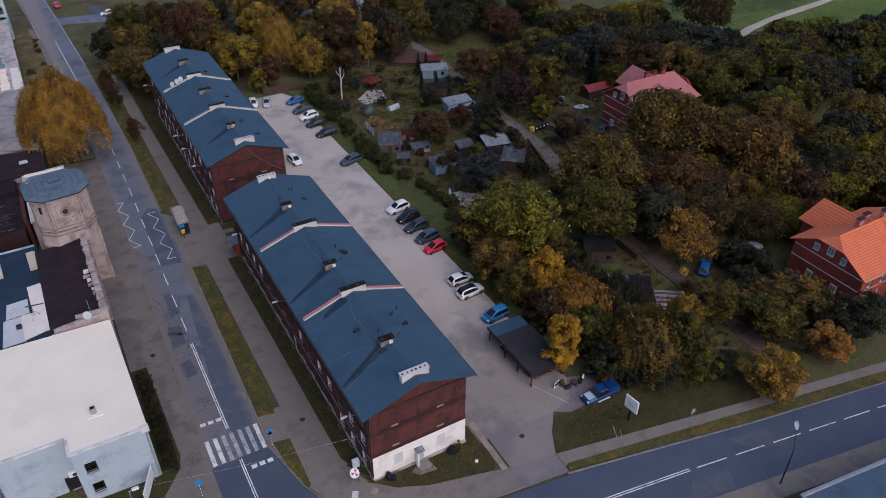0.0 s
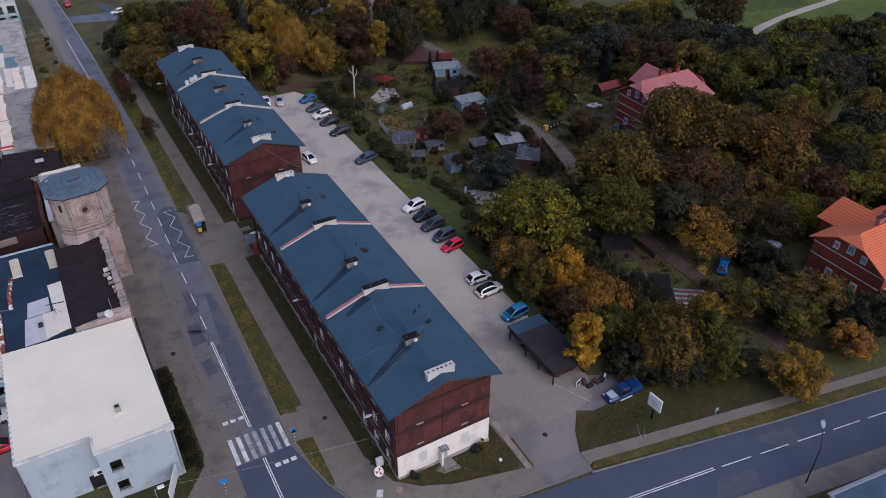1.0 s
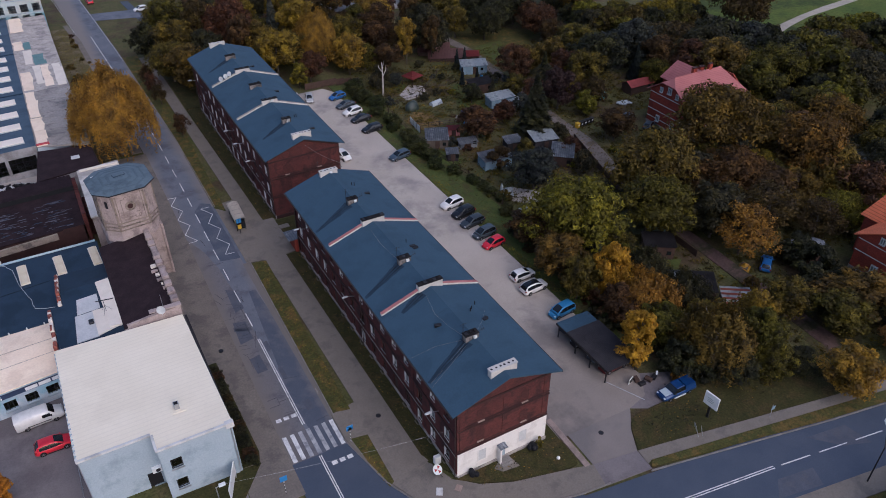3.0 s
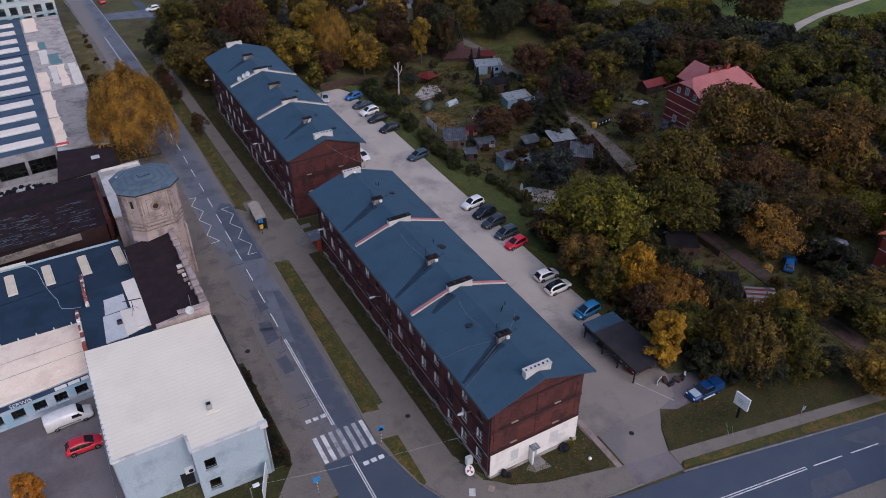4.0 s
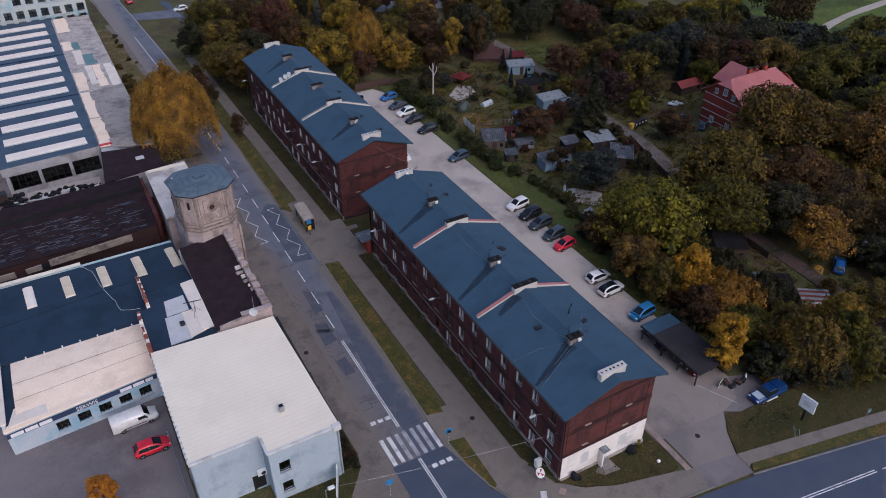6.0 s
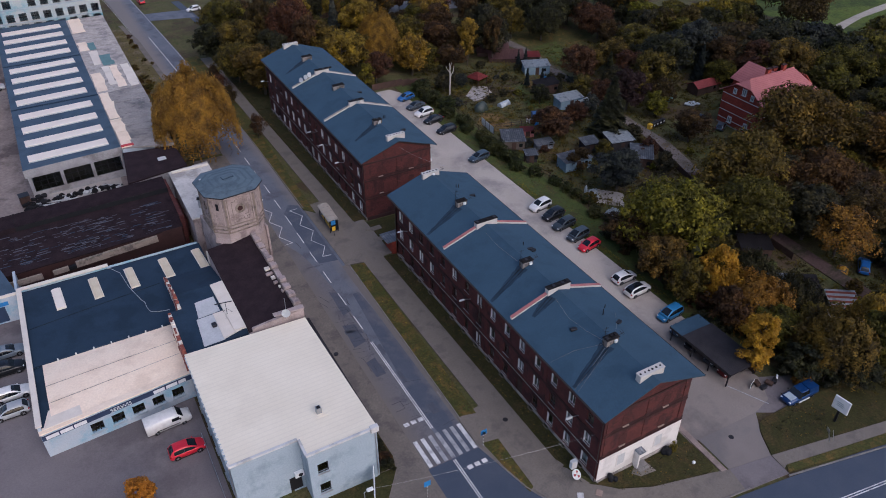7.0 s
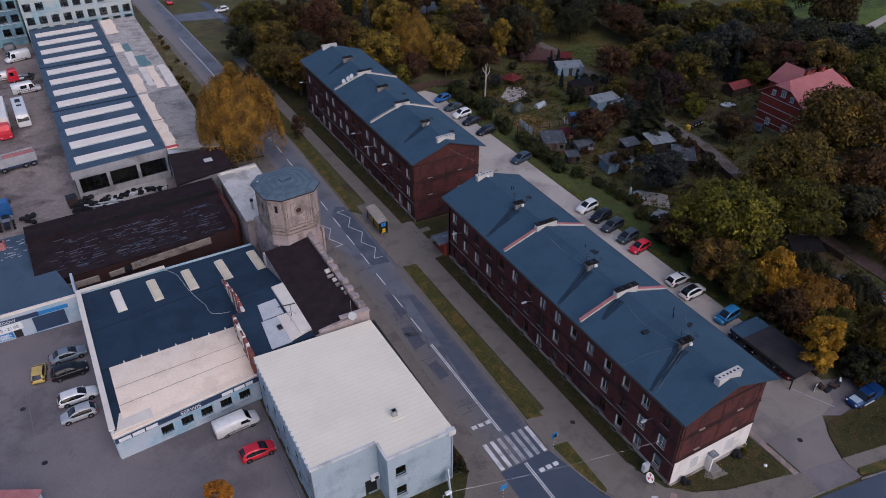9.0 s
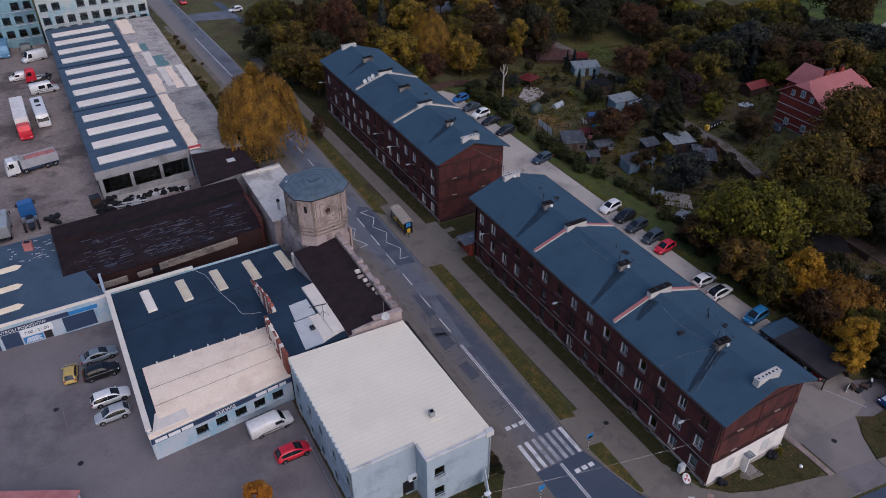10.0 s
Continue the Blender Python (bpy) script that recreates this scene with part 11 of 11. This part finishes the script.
bmesh.ops.recalc_face_normals(bm, faces=bm.faces[:])
part("roof", bm, M_ROOF_BLUE, cp)
for x in (-2.45, 2.6):
    for y in (-5.2, -2.0, 1.1, 4.9):
        part("post", box(x - 0.07, x + 0.07, y - 0.07, y + 0.07, -0.3, 2.2), M_STEEL_DARK, cp)
part("rear_wall", box(2.75, 2.85, -5.3, 5.3, 0, 2.0), M_WOOD_DARK, cp)
part("fascia", box(-2.74, -2.68, -5.5, 5.3, 2.15, 2.45), M_STEEL_DARK, cp)
bn = thing("notice_frame", 27.4, 2.2, gz(27), 20, "small white-framed board leaning by the carport", "board")
part("panel", box(-0.55, 0.55, -0.03, 0.03, 0.0, 0.9, 0.02), M_SIGN_WHITE, bn)
part("face", box(-0.4, 0.4, -0.05, -0.031, 0.14, 0.76), M_STEEL_DARK, bn)
jk = thing("scrap_pile", 29.6, 2.0, gz(29), 0, "dark pile of scrap and a pale lamp", "scrap")
for i in range(4):
    o = part("scrap", box(-0.5, 0.5, -0.3, 0.3, 0, 0.5, 0.08), M_WOOD_DARK if i % 3 else M_STEEL_DARK, jk)
    o.matrix_basis = pose(rr.uniform(-1.6, 1.2), rr.uniform(-0.7, 0.9), rr.uniform(-0.1, 0.2), rr.uniform(-20, 20), 0, rr.uniform(0, 180))
o = part("lamp_glass", box(-0.35, 0.35, -0.12, 0.12, 0, 0.14, 0.05), M_LAMP, jk)
o.matrix_basis = pose(1.6, -0.5, 0.55, 0, -25, 40)
bb = thing("billboard", 31.8, -6.9, gz(31.8, -6.9), -84, "white advertising board on a dark post", "billboard")
part("post", box(-0.14, 0.14, -0.1, 0.1, -0.4, 1.9), M_STEEL_DARK, bb)
part("board", box(-1.0, 1.0, -0.1, 0.1, 2.0, 4.0, 0.03), M_SIGN_WHITE, bb)
for i, (a, b) in enumerate(((-0.55, 0.25), (-0.5, 0.4), (-0.5, 0.3))):
    part("print_bar", box(a, b, -0.115, -0.102, 3.2 - i * 0.26, 3.3 - i * 0.26), M_GREY_BAR, bb)
po = thing("road_sign", 28.6, -8.8, gz(28), 8, "leaning grey back of a road sign on posts", "road sign", "road signs")
bm = rod(bmesh.new(), (0, 0, -0.3), (-0.7, 0.6, 2.4), 0.04)
rod(bm, (0.5, -0.2, -0.3), (0.3, 0.3, 1.6), 0.03)
part("post", bm, M_METAL, po)
o = part("plate", box(-0.32, 0.32, -0.02, 0.02, 0, 0.7, 0.01), M_METAL, po)
o.matrix_basis = pose(-0.62, 0.55, 1.8, -12, -14, 60)
po = thing("road_sign", 38.7, -10.7, gz(38.7, -10.7), 0, "blue and grey sign on a short post beside the path", "road sign", "road signs")
part("post", rod(bmesh.new(), (0, 0, -0.3), (0.1, 0.2, 2.1), 0.04), M_METAL, po)
part("plate", box(-0.3, 0.3, -0.03, 0.03, 1.5, 2.1, 0.01), M_SHEET_BLUE, po)
for x, y, rz, h in ((-8.5, 10.2, 0, 0.0), (-17.6, 7.0, 180, 0.0)):
    s = thing("crossing_sign", x, y, gz(x, y) + 0.1, rz, "blue square pedestrian-crossing sign on a striped post", "road sign", "crossing signs")
    for i in range(8):
        part("post_band", rod(bmesh.new(), (0, 0, i * 0.27 - (0.1 if i == 0 else 0)), (0, 0, (i + 1) * 0.27), 0.04), M_FRAME if i % 2 else M_STEEL_DARK, s)
    part("plate", box(-0.4, 0.4, -0.03, 0.03, 2.15, 2.95, 0.02), M_SIGN_BLUE, s)
    bm = bmesh.new()
    face(bm, (-0.32, -0.045, 2.2), (0.32, -0.045, 2.2), (0.0, -0.045, 2.85))
    bmesh.ops.solidify(bm, geom=bm.faces[:], thickness=0.01)
    part("triangle", bm, M_SIGN_WHITE, s)


def lamp_post(x, y, z, h, arm, rz, label):
    l = thing("street_lamp", x, y, z, rz, label, "street lamp", "street lamps")
    part("pole", rod(bmesh.new(), (0, 0, -0.4), (0, 0, h * 0.78), 0.1, 0.07, 10), M_STEEL_DARK, l)
    part("arm", rod(bmesh.new(), (0, 0, h * 0.78), (arm, 0, h), 0.06, 0.05, 8), M_STEEL_DARK, l)
    bm = loft(bmesh.new(), [(arm - 0.15, 0.1, h - 0.08, h + 0.02, 0.02), (arm + 0.2, 0.2, h - 0.1, h + 0.06, 0.05), (arm + 0.7, 0.17, h - 0.08, h + 0.06, 0.04), (arm + 0.95, 0.06, h - 0.04, h + 0.03, 0.0)])
    part("lantern", bm, M_SIGN_WHITE, l, "pale lamp head", True)


lamp_post(40.8, -22.7, gz(41), 8.3, 1.6, 46, "dark street lamp with a pale head beside the side road")
for y, bld in ((4.2, 0), (27.5, 0), (46.0, 0), (70.5, 1), (78.0, 1), (84.0, 1), (111.5, 1)):
    w = thing("wall_lamp", 0, y, 6.9, 0, "pale lamp on an arm from the tenement wall", "wall lamp", "wall lamps")
    part("arm", rod(bmesh.new(), (0.02, 0, 0), (-1.0, 0, 0.35), 0.04), M_METAL, w)
    bm = loft(bmesh.new(), [(-1.75, 0.06, 0.3, 0.38, 0.0), (-1.5, 0.17, 0.26, 0.42, 0.03), (-1.1, 0.17, 0.26, 0.42, 0.04), (-0.9, 0.07, 0.3, 0.38, 0)])
    part("head", bm, M_SIGN_WHITE, w, "pale lamp head", True)
# yard lamp and pole at the workshop corner
yl = thing("corner_lamp", -24.3, 8.3, gz(-24), 0, "grey post with a white floodlight before the workshop", "lamp")
part("pole", rod(bmesh.new(), (0, 0, -0.3), (0, 0, 3.9), 0.06), M_METAL, yl)
part("bracket", rod(bmesh.new(), (0, 0, 3.8), (0.55, 0.1, 3.95), 0.03), M_METAL, yl)
part("flood", box(0.3, 1.0, -0.2, 0.2, 3.85, 4.1, 0.05), M_SIGN_WHITE, yl, "white lamp head")
bnr = thing("banner_board", -22.4, 10.2, gz(-22), 67, "narrow white board on the workshop corner", "board")
part("panel", box(-1.9, 1.9, -0.05, 0.05, 0.8, 2.6, 0.02), M_SIGN_WHITE, bnr)
for s in (-1.7, 1.7):
    part("leg", box(s - 0.05, s + 0.05, -0.05, 0.05, -0.3, 0.8), M_METAL, bnr)

# bus stop
M_SHELTER = mat("tan_shelter_sheet", (0.34, 0.30, 0.25), (0.42, 0.37, 0.31), 0.6, 6.0, 0.8, 0.1, c3=(0.26, 0.23, 0.2), patch=0.5, grain=0.15)
bs = thing("bus_shelter", -6.3, 63.4, gz(-6.3) + 0.12, -3, "old bus shelter with a curved grey-brown roof", "bus shelter")
bm = bmesh.new()
ring = []
for y in (-2.9, 2.9):
    arc = [(0.95 * math.sin(q), 2.15 + 0.32 * math.cos(q)) for q in (-1.5, -1.0, -0.5, 0, 0.5, 1.0, 1.5)]
    ring.append([bm.verts.new((x, y, z)) for x, z in arc])
for i in range(6):
    bm.faces.new((ring[0][i], ring[0][i + 1], ring[1][i + 1], ring[1][i]))
bmesh.ops.recalc_face_normals(bm, faces=bm.faces[:])
bmesh.ops.solidify(bm, geom=bm.faces[:], thickness=0.05)
part("roof", bm, M_SHELTER, bs, "curved tan roof sheet")
for y in (-1.45, 0.0, 1.45):
    part("roof_rib", box(-0.6, 0.6, y - 0.03, y + 0.03, 2.38, 2.50), M_CHIM, bs)
for y in (-2.8, 0.0, 2.8):
    for x in (-0.7, 0.7):
        part("post", box(x - 0.05, x + 0.05, y - 0.05, y + 0.05, -0.1, 2.3), M_STEEL_DARK, bs)
part("back_panel", box(0.68, 0.72, -2.7, 2.7, 0.3, 2.1), M_CARGLASS, bs)
part("bench", box(-0.55, -0.1, -2.5, 2.3, 0.42, 0.52, 0.02), M_YELLOW_PAINT, bs, "yellow-orange bench")
part("front_rail", box(-0.74, -0.66, -2.8, 2.8, 1.95, 2.2, 0.02), M_YELLOW_PAINT, bs, "yellow-orange front rail")
part("end_panel", box(-0.6, 0.68, -2.84, -2.8, 0.3, 2.1), M_CARGLASS, bs)
bp_ = thing("bus_stop_sign", -6.9, 59.6, gz(-6.9) + 0.12, 0, "blue bus-stop flag above a yellow timetable", "bus stop sign")
part("post", rod(bmesh.new(), (0, 0, -0.1), (0, 0, 2.8), 0.04), M_STEEL_DARK, bp_)
part("flag", box(-0.4, 0.4, -0.03, 0.03, 2.1, 2.9, 0.02), M_SIGN_BLUE, bp_)
part("timetable", box(-0.3, 0.3, -0.06, -0.03, 1.0, 1.8), M_YELLOW_PAINT, bp_)
cb = thing("cable_box", -1.0, 2.8, gz(-1) + 0.1, 0, "white utility cabinet by the tenement corner", "cabinet")
part("case", box(-0.4, 0.4, -0.25, 0.25, 0, 1.2, 0.04), M_SIGN_WHITE, cb)
rs = thing("round_sign", -1.4, 0.2, gz(-1) + 0.1, 20, "round white shop sign with a red mark", "sign")
part("post", rod(bmesh.new(), (0, 0.06, 0.5), (0, 0.06, 1.4), 0.04), M_STEEL_DARK, rs)
o = part("disc", rod(bmesh.new(), (0, -0.05, 1.5), (0, 0.05, 1.5), 0.58, n=24), M_SIGN_WHITE, rs)
bm = bmesh.new()
for a in (0.3, 2.4, 4.5):
    face(bm, (0, -0.07, 1.5), (0.46 * math.cos(a), -0.07, 1.5 + 0.46 * math.sin(a)), (0.46 * math.cos(a + 0.8), -0.07, 1.5 + 0.46 * math.sin(a + 0.8)))
bmesh.ops.solidify(bm, geom=bm.faces[:], thickness=0.01)
part("mark", bm, M_RED_PAINT, rs)
rs.matrix_basis = pose(-1.4, 0.2, gz(-1) + 0.1, -50, 0, 20)
for x, y, rad in ((1.8, -0.75, 0.6), (10.0, -0.8, 0.75)):
    t_ = thing("compost_heap", x, y, gz(x, y) + 0.1, 0, "dark round heap of bags by the white wall", "heap", "heaps")
    for i in range(5):
        bm = bmesh.new()
        bmesh.ops.create_icosphere(bm, subdivisions=2, radius=rad * 0.55)
        for v in bm.verts:
            v.co *= 1 + 0.18 * noise.noise(v.co * 3 + Vector((i, 0, 0)))
        part("bag", bm, M_DARK, t_, smooth=True).matrix_basis = pose(rr.uniform(-0.4, 0.4), rr.uniform(-0.25, 0.25), rr.uniform(0.2, 0.7))
tree("shrub", "lime", 10.6, -0.9, 0.5, 1.9, "against the white wall", "wall plants")
bl = thing("garden_ball", 11.6, -3.4, gz(11.6) + 0.15, 0, "small white ball on the front lawn", "ball")
bm = bmesh.new()
bmesh.ops.create_icosphere(bm, subdivisions=2, radius=0.22)
bmesh.ops.translate(bm, vec=(0, 0, 0.2), verts=bm.verts[:])
part("globe", bm, M_SIGN_WHITE, bl, smooth=True)
for x, y, rz, w, d, m in ((-2.6, 3.8, 15, 0.75, 0.5, M_PAVE), (-2.7, -0.8, 60, 0.5, 0.36, M_COPING), (-0.6, -1.4, 40, 0.42, 0.36, M_SILL)):
    s = thing("stone_slab", x, y, gz(x, y) + 0.12, rz, "flat pale stone slab beside the lawn", "slab", "slabs")
    part("stone", box(-w, w, -d, d, -0.14, 0.06, 0.02), m, s)

# ---------------------------------------------------------------- lorry-yard clutter
sc = thing("machine_scrap", -41.0, 92.6, gz(-41), -3, "line of stripped axles and chassis parts", "scrap")
r = random.Random(31)
for i in range(30):
    x, y = -4.8 + i * 0.36, r.uniform(-0.7, 0.7)
    if i % 3 == 0:
        o = part("wheel", rod(bmesh.new(), (0, -0.15, 0), (0, 0.15, 0), 0.5, n=14), M_RUBBER, sc)
        o.matrix_basis = pose(x, y, 0.5, 0, 0, r.uniform(0, 180))
    elif i % 3 == 1:
        o = part("beam", box(-1.2, 1.2, -0.12, 0.12, 0, 0.25, 0.02), M_METAL if r.random() < 0.5 else M_STEEL_DARK, sc)
        o.matrix_basis = pose(x, y, r.uniform(0.1, 0.7), 0, r.uniform(-15, 15), r.uniform(-30, 40))
    else:
        o = part("casing", box(-0.5, 0.5, -0.4, 0.4, 0, 0.6, 0.08), M_STEEL_DARK if r.random() < 0.6 else M_FELT_GREY, sc)
        o.matrix_basis = pose(x, y, 0.0, 0, 0, r.uniform(0, 180))
sc = thing("tyre_heap", -48.4, 92.0, gz(-48), 0, "heap of old tyres and tubes at the hall corner", "tyres")
for i in range(30):
    o = part("tyre", rod(bmesh.new(), (0, 0, -0.14), (0, 0, 0.14), 0.48, n=14), M_RUBBER, sc)
    o.matrix_basis = pose(r.uniform(-2.4, 2.2), r.uniform(-1.8, 1.8), 0.15 + 0.26 * (i % 4), r.uniform(-25, 25), r.uniform(-25, 25), 0)
sc = thing("tyre_heap", -57.6, 91.5, gz(-57), 0, "dark heap of tyres beside the blue lorry", "tyres")
for i in range(9):
    o = part("tyre", rod(bmesh.new(), (0, 0, -0.14), (0, 0, 0.14), 0.48, n=14), M_RUBBER, sc)
    o.matrix_basis = pose(r.uniform(-1.0, 1.0), r.uniform(-1.4, 1.4), 0.15 + 0.26 * (i % 3), r.uniform(-25, 25), r.uniform(-25, 25), 0)
sc = thing("crate", -51.5, 152.0, gz(-51), 10, "small dark red machine beside the hall wall", "machine")
part("case", box(-0.5, 0.5, -0.6, 0.6, 0, 1.2, 0.06), M_RED_PAINT, sc)
part("engine", box(-0.3, 0.3, -0.9, -0.6, 0.1, 0.8, 0.05), M_STEEL_DARK, sc)

ax_ = thing("axle_frame", -45.8, 90.6, gz(-46), -12, "stripped lorry axle frame with wheels on the dirt", "axle frame")
for s_ in (-0.45, 0.45):
    part("rail", box(-3.2, 3.4, s_ - 0.08, s_ + 0.08, 0.55, 0.8, 0.02), M_FELT_GREY, ax_)
for xx in (-2.2, 0.2, 2.6):
    part("axle", rod(bmesh.new(), (xx, -1.0, 0.5), (xx, 1.0, 0.5), 0.1), M_STEEL_DARK, ax_)
    for s_ in (-1, 1):
        part("wheel", rod(bmesh.new(), (xx, s_ * 0.85, 0.5), (xx, s_ * 1.15, 0.5), 0.5, n=16), M_RUBBER, ax_)
bx_ = thing("steel_box", -50.4, 93.4, gz(-50), 8, "dark rusty steel container among the tyres", "container")
part("case", box(-0.8, 0.8, -0.8, 0.8, 0, 1.9, 0.04), M_WOOD_DARK, bx_)
part("lid", box(-0.85, 0.85, -0.85, 0.85, 1.9, 2.0, 0.02), M_STEEL_DARK, bx_)
